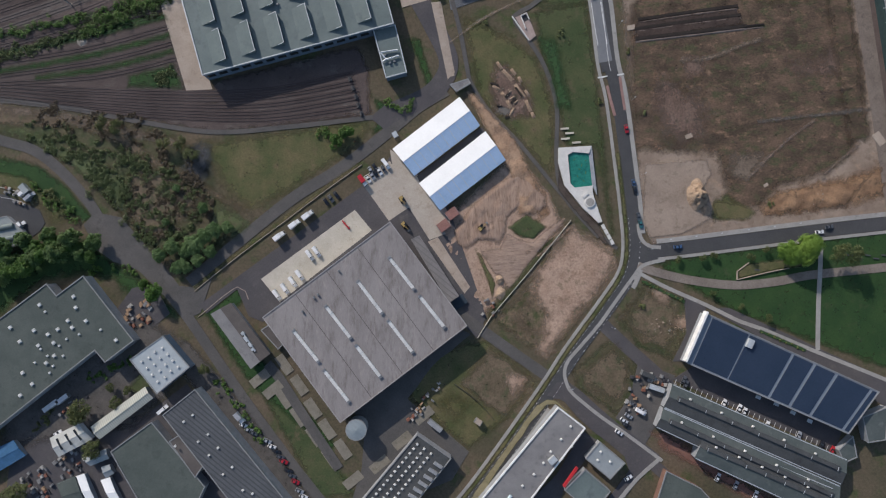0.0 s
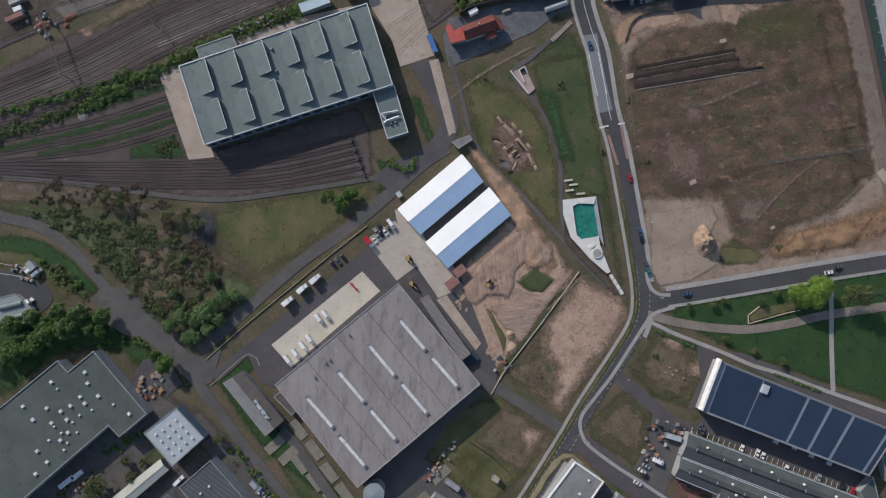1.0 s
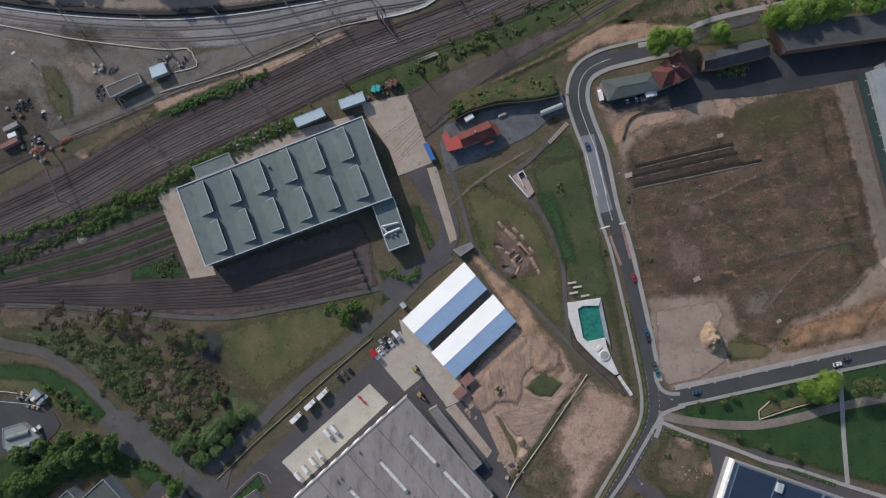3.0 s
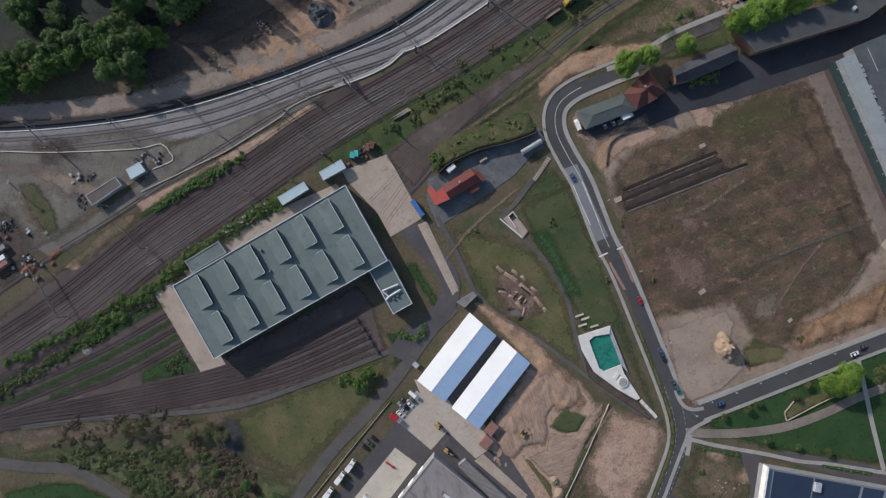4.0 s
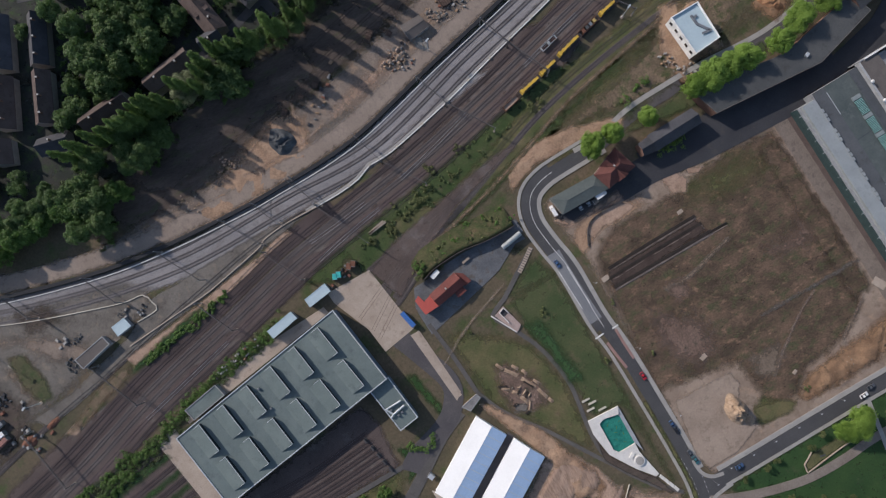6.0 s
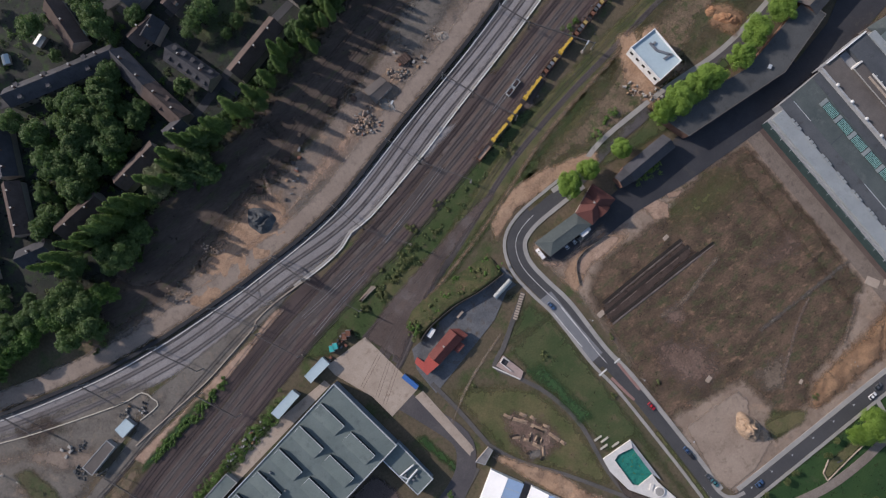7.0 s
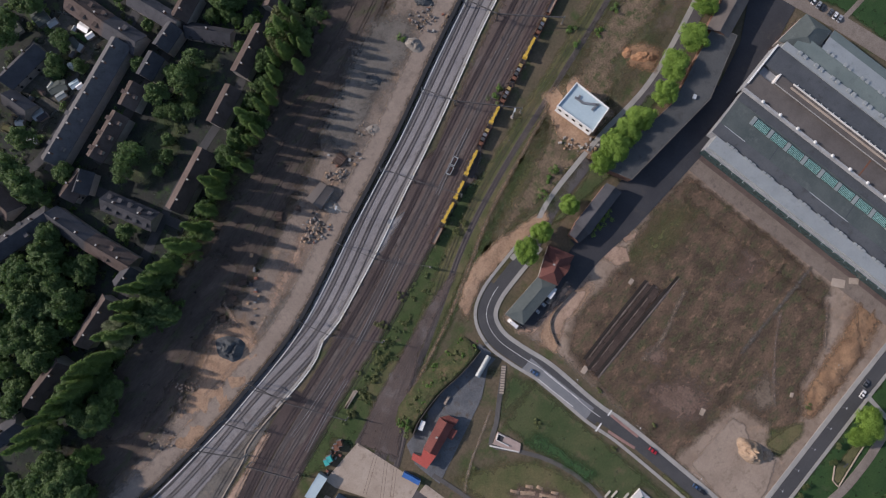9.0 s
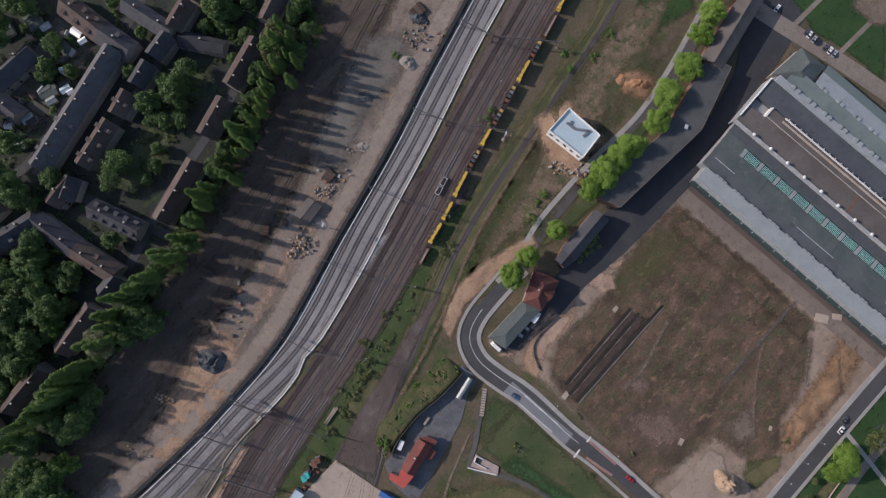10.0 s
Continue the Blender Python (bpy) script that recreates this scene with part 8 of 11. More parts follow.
ridge_house((44.0, 472.3), (47.3, 449.4), 10, 6.5, 10.5, TILE_BROWN, "terrace beyond the gardens", 2, 0)
ridge_house((109.0, 402.3), (92.9, 396.7), 9, 7.0, 12.0, TILE_BROWN, "row of houses beyond the street", 2, 0)
ridge_house((135.2, 370.8), (114.0, 361.9), 10, 6.0, 10.0, TILE_BROWN, "house among tall trees", 1, 0)
for p, s, turn, mat in (((24.3, 442.9), 7, 35, ROOF_FELT), ((-11.0, 406.6), 6, 35, ROOF_METAL), ((6.3, 410.3), 8, 20, ROOF_FELT), ((-15.1, 418.8), 6, 35, ROOF_METAL), ((5.0, 433.1), 7, 35, ROOF_FELT), ((14.4, 403.0), 3.5, 35, ROOF_WHITE), ((13.1, 425.8), 5, 35, ROOF_WHITE), ((-14.9, 412.9), 6, 35, ROOF_FELT), ((-10.3, 404.7), 5, 35, TILE_GREY), ((4.7, 411.3), 7, 35, ROOF_FELT), ((27.0, 438.0), 5, 35, ROOF_METAL), ((37.2, 424.9), 6, -30, ROOF_WHITE), ((19.0, 414.7), 3, 20, ROOF_WHITE), ((13.3, 405.6), 5, 35, ROOF_CYAN), ((4.0, 405.9), 5, 35, ROOF_GREEN_PALE), ((-20.9, 410.2), 4, 0, ROOF_METAL),
                        ((4.7, 429.6), 6, 35, ROOF_FELT), ((26.9, 421.8), 7, -50, ROOF_FELT), ((-23.3, 398.3), 5, 20, ROOF_METAL), ((-70.4, 390.8), 6, 70, ROOF_METAL), ((-49.6, 382.1), 7, 70, ROOF_CYAN), ((-90.6, 391.9), 5, -60, ROOF_CYAN), ((36.4, 419.4), 4, 35, ROOF_WHITE), ((9.7, 449.5), 8, 35, ROOF_FELT), ((24.5, 446.5), 7, 35, ROOF_FELT)):
    q = rect(p, s, s * 0.7, turn - 45)
    gable("garden_shed", q, 2.3, 3.0, WALL_RENDER, mat, "small garden shed between row houses", "shed", over=0.2, group="garden sheds")
for pts, w in (([(-58.0, 401.8), (-30.8, 389.2), (13.5, 401.4), (53.6, 410.1), (79.5, 419.9)], 5.0), ([(-26.5, 385.3), (-16.6, 356.5), (-2.4, 323.9), (2.4, 311.6)], 5.0), ([(76.8, 389.4), (37.6, 379.8), (-7.1, 367.8)], 5.0), ([(114.0, 364.3), (68.7, 343.8), (17.7, 329.5), (-37.9, 308.9), (-104.3, 292.0), (-152.5, 286.8)], 4.5), ([(-118.4, 377.0), (-75.7, 367.5), (-44.5, 361.7), (-30.7, 310.3)], 5.0)):
    road("road", ASPHALT, smooth_line(pts), w, 0.2, "dark shaded residential street")


# garden huts, patios and lawns west of the long terrace
yard_rng = random.Random(31)
GREY_PATIO = plain("grey_patio", (0.16, 0.16, 0.165), 0.9)
G0, G1, G2 = (39.4, 414.7), (-27.6, 396.2), (32.8, 439.0)
for i in range(34):
    u, v = (i + yard_rng.uniform(0.1, 0.9)) / 34, yard_rng.uniform(0.14, 0.72)
    p = tuple(G0[k] + u * (G1[k] - G0[k]) + v * (G2[k] - G0[k]) for k in (0, 1))
    turn = heading(G0, G1) + yard_rng.choice((0, 90)) + yard_rng.uniform(-6, 6)
    if i % 3 == 0:
        slab("patio", yard_rng.choice((CONCRETE, PAVING, GREY_PATIO)), rect(p, yard_rng.uniform(3, 6), yard_rng.uniform(2.5, 4), turn), 0.0, 0.26, "paved garden patio behind the terrace", "patio")
    elif i % 3 == 1:
        s = yard_rng.uniform(2.6, 4.6)
        gable("garden_shed", rect(p, s, s * 0.7, turn), 2.1, 2.8, WALL_RENDER, yard_rng.choice((ROOF_METAL, ROOF_FELT, TILE_PALE, ROOF_BEIGE, TILE_BROWN)), "small garden shed between row houses", "shed", over=0.15, group="garden sheds")
    else:
        ground_patch("garden_lawn", yard_rng.choice((GRASS, LAWN_DULL, GRASS_MIX)), rect(p, yard_rng.uniform(6, 11), 5, turn), 1.5, 1.0, label="small lawn of a back garden", category="garden")
fence_mat = plain("garden_fence", (0.14, 0.12, 0.10), 0.9, vary=0.3)
for i in range(16):
    a = lerp(G0, G1, (i + 0.5) / 16)
    b = (a[0] + 0.75 * (G2[0] - G0[0]), a[1] + 0.75 * (G2[1] - G0[1]))
    solid("garden_fence", Geo().bar(lerp(a, b, 0.1), b, 0.12, 0.1, 1.5), fence_mat, "weathered wooden fence between back gardens", "fence", "garden fences")


# ---- trees ----
def crown_mesh(name, radius, height, base, mat, seed, lobes, leaf=0.55, density=60, slim=1.0):
    rng = np.random.default_rng(seed)
    verts, faces = [], []
    for k in range(lobes if slim < 0.6 else int(lobes * 1.7)):
        if slim < 0.6:
            f = (k + 0.5) / lobes
            girth = radius * min(1.0, 0.35 + 2.6 * f) * (1 - f) ** 0.62
            t, r = rng.uniform(0, 2 * math.pi), girth * rng.uniform(0.25, 0.75)
            c = np.array([r * math.cos(t), r * math.sin(t), base + f * (height - base)])
            lr = 0.30 * radius + 0.38 * girth * rng.uniform(0.7, 1.2)
        else:
            t, r = rng.uniform(0, 2 * math.pi), radius * math.sqrt(rng.uniform(0.02, 0.8))
            up = rng.uniform(0.25, 0.85) * (1 - 0.55 * (r / radius) ** 2)
            c = np.array([r * math.cos(t), r * math.sin(t), base + (height - base) * up])
            lr = radius * rng.uniform(0.15, 0.34)
            if k == 0:
                c, lr = np.array([0, 0, base + (height - base) * 0.3]), radius * 0.6
        n = int(density * lr * lr) + 12
        d = rng.normal(size=(n, 3))
        d /= np.linalg.norm(d, axis=1)[:, None]
        d[:, 2] = np.where(d[:, 2] < -0.2, -d[:, 2], d[:, 2])
        q = c + d * lr * rng.uniform(0.55, 1.3, (n, 1)) * (1, 1, 1.25)
        for p, o in zip(q, d):
            o = o + rng.normal(0, 0.5, 3) + (-0.2, 0.3, 0.35)
            o /= np.linalg.norm(o)
            a = np.cross(o, (0.3, 0.2, 0.93))
            a /= np.linalg.norm(a) + 1e-6
            b = np.cross(o, a)
            s = leaf * rng.uniform(0.6, 1.5)
            k0 = len(verts)
            verts += [tuple(p + a * s * 0.6), tuple(p + b * s * 0.5), tuple(p - a * s * 0.6), tuple(p - b * s * 0.5)]
            faces.append((k0, k0 + 1, k0 + 2, k0 + 3))
    me = bpy.data.meshes.new(name)
    me.from_pydata(verts, [], faces)
    me.materials.append(mat)
    return me


def tree(radius, height, mat, seed, label, lobes=16, slim=1.0, leaf=0.40, density=85):
    """A tapered trunk with limbs and a crown of many leaf clumps, standing at the origin."""
    rng = random.Random(seed)
    ob = thing("tree", (0, 0, 0), label, "tree")
    base = height * (0.12 if slim < 0.6 else 0.3)
    g = Geo().tube((0, 0, 0), (0.1, 0.05, height * 0.6), 0.035 * height * 0.5, 0.07, 7)
    for i in range(5):
        t = rng.uniform(0, 2 * math.pi)
        z = base + (height - base) * rng.uniform(0.05, 0.4)
        g.tube((0, 0, z), (radius * 0.6 * math.cos(t) * slim, radius * 0.6 * math.sin(t) * slim, z + height * 0.22), 0.1, 0.03, 5)
    part("trunk", g, BARK, ob)
    part("crown", crown_mesh("crown", radius, height, base, mat, seed, lobes, leaf, density, slim), mat, ob, "uneven leafy crown")
    return ob


KINDS = {
    "street": [lambda s=s: tree(5.2, 10.5, LEAF_SPRING, s, "street tree with fresh bright green leaves", 40, leaf=0.32, density=120) for s in (1, 2, 3)],
    "park": [lambda: tree(7.4, 12, LEAF_SPRING, 7, "broad park tree in fresh bright green leaf", 48)],
    "sparse": [lambda: tree(6.0, 10, LEAF_OLIVE, 8, "park tree with thin olive spring foliage", 18, density=26)],
    "dark": [lambda s=s: tree(4.2, 11, LEAF_DARK, s, "dark green garden tree among houses", 24) for s in (11, 12, 13, 14)],
    "mid": [lambda s=s: tree(3.4, 7, LEAF_MID, s, "leafy green tree beside a yard", 22) for s in (21, 22, 23)],
    "olive": [lambda s=s: tree(4.2, 8, LEAF_OLIVE, s, "tree with dull olive spring leaves", 16, density=45) for s in (31, 32)],
    "poplar": [lambda s=s: tree(3.0, 25, LEAF_POPLAR, s, "tall slender poplar beside the railway", 54, slim=0.5, density=48) for s in (41, 42, 43, 44)],
    "scrub_tree": [lambda s=s: tree(4.0, 6.5, LEAF_SAGE, s, "rounded grey-green tree on the rough slope", 26, leaf=0.36, density=100) for s in (61, 62)],
    "silver": [lambda: tree(7.0, 15, LEAF_SILVER, 51, "large tree with pale silvery leaves", 30)],
}
MADE = {}
rng = random.Random(5)


SURPLUS = []
TREES = [0]
BUSHES = {"bush": [], "dark_bush": [], "bright_bush": [], "scrub_bush": [], "brown_bush": []}


def plant(kind, at, size=1.0):
    for a, b, half in HOMES:
        d2 = (b[0] - a[0]) ** 2 + (b[1] - a[1]) ** 2
        f = min(1, max(0, ((at[0] - a[0]) * (b[0] - a[0]) + (at[1] - a[1]) * (b[1] - a[1])) / d2))
        if math.hypot(at[0] - a[0] - f * (b[0] - a[0]), at[1] - a[1] - f * (b[1] - a[1])) < half + (1.5 if kind == "poplar" else (0.9 if kind in BUSHES else 2.5) * size):
            return
    if kind in BUSHES:
        BUSHES[kind].append((at, size))
        return
    TREES[0] += 1
    if TREES[0] > 290:
        SURPLUS.append((kind, at, size))
        return
    which = rng.randrange(len(KINDS[kind]))
    m = pose(at[0], at[1], 0.05, 0, 0, rng.uniform(0, 360))
    if (kind, which) in MADE:
        ob = copy_thing(MADE[kind, which], m)
    else:
        ob = MADE[kind, which] = KINDS[kind][which]()
        ob.matrix_basis = m
    ob.scale = (size * rng.uniform(0.85, 1.15), size * rng.uniform(0.85, 1.15), size * rng.uniform(0.9, 1.15))
    return ob


def grove(kind, at, rx, ry, n, size=(0.8, 1.25), turn=0.0):
    for _ in range(n):
        t, r = rng.uniform(0, 2 * math.pi), math.sqrt(rng.uniform(0, 1))
        x, y = rx * r * math.cos(t), ry * r * math.sin(t)
        k, s = math.cos(radians(turn)), math.sin(radians(turn))
        plant(kind, (at[0] + x * k - y * s, at[1] + x * s + y * k), rng.uniform(*size))


def tree_row(kind, line, step, size=(0.85, 1.2), jitter=1.0):
    for a, b in zip(line, line[1:]):
        n = max(1, round(math.hypot(b[0] - a[0], b[1] - a[1]) / step))
        for i in range(n):
            p = lerp(a, b, (i + 0.5) / n)
            plant(kind, (p[0] + rng.gauss(0, jitter), p[1] + rng.gauss(0, jitter)), rng.uniform(*size))


for p, s in zip([(132.0, 180.2), (119.5, 179.2), (151.9, 180.5), (180.3, 184.4), (189.4, 185.6), (198.8, 186.2), (208.4, 186.7), (228.7, 187.0), (242.0, 193.8), (260.5, 197.1), (277.0, 204.9), (288.6, 209.5), (304.4, 215.7), (315.8, 219.8)], (1.0, 1.3, 1.0, 1.3, 1.35, 1.35, 1.3, 1.25, 1.25, 1.3, 1.2, 1.3, 1.2, 1.1)):
    plant("street", p, s)
for p in [(159.4, 162.7), (164.6, 163.5), (154.4, 161.6)]:
    plant("bright_bush", p, 1.6)
plant("park", (173.9, -3.2), 0.85)
plant("park", (181.6, -2.2), 0.95)
plant("sparse", (200.6, -4.9), 1.25)
for p, s in zip([(119.0, -5.7), (131.4, -5.1), (137.3, -4.0), (155.9, -5.2), (163.6, -1.5), (150.4, -30.4), (164.0, -36.5), (136.0, -23.0)], (0.34, 0.36, 0.33, 0.36, 0.34, 0.3, 0.34, 0.3)):
    plant("sparse", p, s)
for a, b in (((100.4, -16.0), (122.5, -27.4)), ((159.9, -42.9), (183.3, -53.6))):
    ground_patch("hedge_bed", EMERALD, aside([a, b], 1.0) + aside([a, b], -1.0)[::-1], 0.6, 0.5, label="strip of dark green ground cover beside the path", category="hedge")
    tree_row("dark_bush", [a, b], 3.4, (0.22, 0.36), 0.3)
for p, s in zip([(-180.2, 2.7), (-147.6, -16.0), (-213.2, -2.2), (-198.2, 10.3), (-187.3, 7.2), (-204.5, 4.7), (-218.9, -3.5), (-153.3, -12.2)], (1.0, 1.2, 1.3, 1.2, 1.1, 1.2, 1.3, 0.7)):
    plant("mid", p, s)
for p, s in zip([(-184.9, -74.7), (-180.0, -94.3), (-123.4, -55.5), (-188.4, -78.1), (-217.2, -114.1), (-222.9, -116.8)], (1.4, 1.1, 0.7, 1.0, 1.0, 1.0)):
    plant("olive", p, s)
tree_row("mid", [(-199.3, 10.4), (-211.1, 4.9), (-228.6, -3.4), (-246.2, -11.7)], 7, (0.9, 1.3), 2)
tree_row("bush", [(-132.1, 174.7), (-109.8, 180.7), (-92.7, 185.4), (-80.8, 189.3)], 1.6, (0.6, 1.1), 0.8)
tree_row("bush", [(-210.7, 41.3), (-199.1, 29.4), (-190.5, 20.4)], 3.5, (0.8, 1.4), 1.5)
tree_row("dark_bush", [(-204.8, 39.7), (-193.3, 27.8)], 3.5, (1.0, 1.6), 1.5)
tree_row("bush", [(-185.0, -4.4), (-173.3, -1.8), (-161.7, -5.0), (-153.1, -11.0)], 5)
for p, n in zip([(-193.4, 60.7), (-167.5, 53.2), (-150.4, 44.8), (-174.0, 39.1), (-136.3, 36.7), (-160.0, 26.7), (-136.9, 25.2), (-146.1, 14.2)], (18, 20, 16, 20, 9, 7, 8, 14)):
    grove("scrub_bush", p, 15, 8, n, (0.5, 1.9), -30)
for p in [(-155.1, 66.9), (-135.8, 45.3), (-145.2, 31.5), (-148.7, 20.2), (-131.1, 24.8), (-201.5, 75.8), (-172.6, 68.1), (-130.5, 36.3)]:
    grove("brown_bush", p, 15, 8, 18, (0.4, 1.2), -30)
tree_row("scrub_bush", [(-212.9, 69.7), (-191.5, 57.8), (-175.8, 47.4), (-162.2, 36.4), (-156.6, 23.3), (-149.0, 7.1)], 2.4, (0.6, 1.7), 3.0)
for p, s in zip([(-144.5, 2.6), (-137.9, 6.9), (-131.6, 4.9), (-126.7, 7.7), (-121.7, 12.1), (-116.7, 15.0), (-110.3, 16.2), (-132.1, -3.0), (-125.5, -0.2), (-118.9, 4.1), (-136.0, -3.9), (-122.5, 26.5), (-136.3, 36.9), (-142.0, 19.8)], (0.9, 1.0, 0.9, 1.1, 1.0, 0.9, 0.8, 0.9, 0.9, 0.8, 0.8, 0.7, 0.5, 0.5)):
    plant("scrub_tree", p, s)
for p in [(-166.0, 68.6), (-173.1, 70.5), (-141.9, 59.9), (-133.3, 59.9), (-127.8, 53.8)]:
    plant("sparse", p, 0.65)
grove("mid", (-50.6, 59.4), 7, 5, 5, (0.5, 0.9))
grove("bush", (-57.2, 62.4), 12, 6, 8, (0.6, 1.2))
tree_row("bush", [(-29.2, 80.8), (-23.5, 74.8), (-13.2, 78.9)], 3.5, (0.9, 1.4), 0.6)
tree_row("bush", [(-119.0, -58.0), (-110.5, -69.7), (-102.0, -82.8), (-93.6, -95.9)], 5, (0.8, 1.4), 1)
tree_row("bush", [(-185.7, -62.2), (-171.1, -53.9), (-160.9, -51.3)], 4, (0.7, 1.2), 1)
tree_row("dark_bush", [(-200.3, -73.4), (-212.0, -84.7)], 4, (0.8, 1.2), 1)
grove("olive", (-169.8, -68.4), 9, 5, 3, (0.5, 0.8))
tree_row("bush", [(-185.0, 118.7), (-151.3, 131.8), (-116.7, 147.8), (-77.2, 159.4), (-59.0, 164.9)], 2.2, (1.0, 1.9), 1.3)
tree_row("scrub_bush", [(-184.6, 120.1), (-147.7, 133.8), (-113.5, 148.4), (-67.2, 162.6)], 1.2, (0.8, 1.6), 1.7)
tree_row("scrub_bush", [(-240.0, 103.0), (-212.0, 110.5), (-184.6, 120.1)], 1.6, (0.7, 1.4), 1.5)
tree_row("bush", [(-227.4, 118.0), (-203.9, 123.3), (-180.4, 128.6), (-156.8, 135.4)], 3.6, (0.9, 1.5), 1.0)
for p, s in zip([(11.4, 183.1), (18.2, 185.7), (27.2, 190.8), (31.6, 190.2), (41.8, 204.5), (57.8, 207.3), (101.5, 211.2), (107.7, 211.6), (-1.1, 182.0), (8.2, 182.5)], (1.3, 1.2, 1.7, 1.2, 1.2, 1.0, 1.3, 1.0, 1.2, 1.2)):
    plant("dark_bush", p, s)
tree_row("bush", [(27.0, 165.8), (38.2, 166.8), (52.9, 167.0), (67.7, 168.4)], 5, (0.6, 1.0), 1.5)
tree_row("dark_bush", [(20.0, 158.0), (25.8, 156.1)], 3, (1.2, 1.6), 1.0)
for p in [(155.4, 197.3), (159.6, 197.5), (152.8, 304.8), (170.1, 250.5), (165.9, 248.2), (217.8, 238.3), (220.7, 245.9), (147.2, 192.7), (230.9, 234.8), (246.0, 237.7)]:
    plant("bush", p, rng.uniform(1.0, 1.7))
for p in [(100.1, -28.4), (168.1, 22.1), (104.4, 70.2), (97.2, 102.6), (24.2, 119.1), (62.0, 112.3), (81.9, 76.6)]:
    plant("dark_bush", p, rng.uniform(0.5, 0.9))
# belt of poplars and garden trees
belt = [(125.9, 357.8), (109.4, 352.3), (92.6, 345.1), (77.4, 336.6), (66.4, 330.5), (51.3, 324.2), (36.7, 317.6), (23.4, 311.9), (12.5, 308.0), (-1.4, 305.0), (-13.3, 302.2), (-26.1, 300.3), (-40.8, 296.2), (-73.6, 285.9), (-99.9, 285.2)]
tree_row("bush", belt, 3.0, (1.1, 2.2), 2.5)
tree_row("scrub_bush", belt, 3.0, (1.0, 2.0), 3.0)
tree_row("poplar", [(120.4, 349.8), (112.7, 345.2), (105.0, 340.7), (98.3, 337.2), (89.7, 331.6), (79.1, 327.8), (69.6, 325.2), (59.1, 321.5), (49.7, 316.9), (39.3, 313.2), (30.0, 308.6), (20.7, 304.1), (11.3, 301.5), (1.9, 300.8), (-14.0, 299.0), (-27.6, 301.2)], 5.2, (0.6, 1.1), 2.2)
tree_row("poplar", [(119.3, 341.7), (106.5, 335.7), (93.9, 329.7), (79.3, 323.7), (63.8, 318.6), (52.3, 313.8), (40.8, 309.0)], 9.0, (0.6, 0.85), 2.5)
tree_row("dark", aside(belt, 2.0), 9.0, (0.8, 1.2), 2.0)
grove("olive", (104.0, 345.5), 12, 6, 9, (1.3, 1.9), 30)
grove("mid", (112.0, 352.0), 14, 6, 8, (1.5, 2.1), 30)
tree_row("poplar", [(-27.6, 301.2), (-39.2, 299.9), (-49.3, 293.7), (-68.1, 287.6), (-81.8, 288.1), (-93.9, 283.8), (-106.7, 285.4)], 5.0, (0.8, 1.1), 2.2)
tree_row("dark", [(115.7, 349.0), (83.8, 334.2), (50.3, 317.5), (13.4, 300.7), (-21.5, 294.4), (-48.4, 288.6)], 12, (0.6, 1.0), 3)
tree_row("poplar", [(-70.2, 284.2), (-82.4, 285.9), (-96.0, 283.5), (-109.3, 284.6), (-122.6, 285.7)], 5.5, (0.8, 1.1), 2)
tree_row("mid", [(-102.0, 257.5), (-121.6, 257.9), (-142.0, 260.7), (-164.0, 257.8), (-184.8, 259.2), (-209.2, 258.5)], 4.4, (1.3, 1.8), 1.5)
tree_row("dark", [(-123.3, 263.0), (-140.5, 266.4), (-165.0, 265.7), (-188.6, 267.9), (-207.4, 265.6)], 5, (0.9, 1.3), 2)
plant("silver", (-54.5, 292.4), 1.0)
plant("silver", (-85.5, 288.5), 0.6)
plant("silver", (-97.3, 280.7), 0.5)


def garden_grove(kind, p, rx, ry, n):
    turn = rng.uniform(0, 90)
    grove(kind, p, rx, ry, int(n * 0.85) + 1, (0.9, 1.6), turn)
    grove("bush", p, rx * 1.15, ry * 1.15, int(n * 1.3), (0.7, 1.7), turn)
    grove("scrub_bush", p, rx * 1.2, ry * 1.2, n, (0.6, 1.5), turn)
    grove(rng.choice(("olive", "mid", "dark")), p, rx, ry, int(n * 0.3), (0.5, 1.0), turn)


garden_grove("dark", (-67.5, 320.7), 34, 24, 26)
garden_grove("dark", (-36.3, 292.4), 14, 14, 8)
garden_grove("mid", (-79.9, 316.8), 24, 20, 12)
garden_grove("dark", (-57.2, 341.9), 30, 14, 14)
garden_grove("mid", (-44.7, 330.5), 20, 14, 8)
for p, s in zip([(10.3, 356.4), (4.2, 354.2), (0.5, 350.9), (66.6, 369.1), (40.6, 357.3), (36.0, 361.5), (47.0, 352.0)], (1.7, 1.5, 1.3, 1.5, 1.2, 1.0, 1.1)):
    plant("olive", p, s)
for p, s in zip([(54.1, 372.1), (59.5, 365.0), (52.6, 358.2), (22.0, 343.5), (28.5, 349.0), (14.0, 341.0), (-27.1, 361.9), (-28.3, 346.3), (-33.9, 358.6), (-28.3, 338.0), (-19.2, 328.7), (-20.3, 338.0), (-15.3, 353.3), (-22.5, 347.0)], (1.4, 1.3, 1.1, 1.1, 1.0, 0.9, 1.4, 1.5, 1.2, 1.3, 1.3, 1.2, 1.2, 1.1)):
    plant("mid", p, s)
grove("scrub_bush", (36.0, 353.0), 30, 9, 30, (0.6, 1.5), 25)
for p, s in zip([(22.7, 408.3), (14.9, 417.8), (3.0, 421.7), (-8.0, 416.0), (27.0, 428.6)], (0.9, 1.1, 1.0, 0.8, 0.7)):
    plant("dark", p, s)
garden_grove("mid", (100.4, 372.6), 20, 14, 8)
garden_grove("dark", (93.7, 382.6), 16, 14, 7)
garden_grove("mid", (-30.2, 352.1), 12, 10, 6)
garden_grove("olive", (17.7, 422.7), 10, 10, 4)
garden_grove("dark", (-32.1, 380.9), 22, 16, 10)
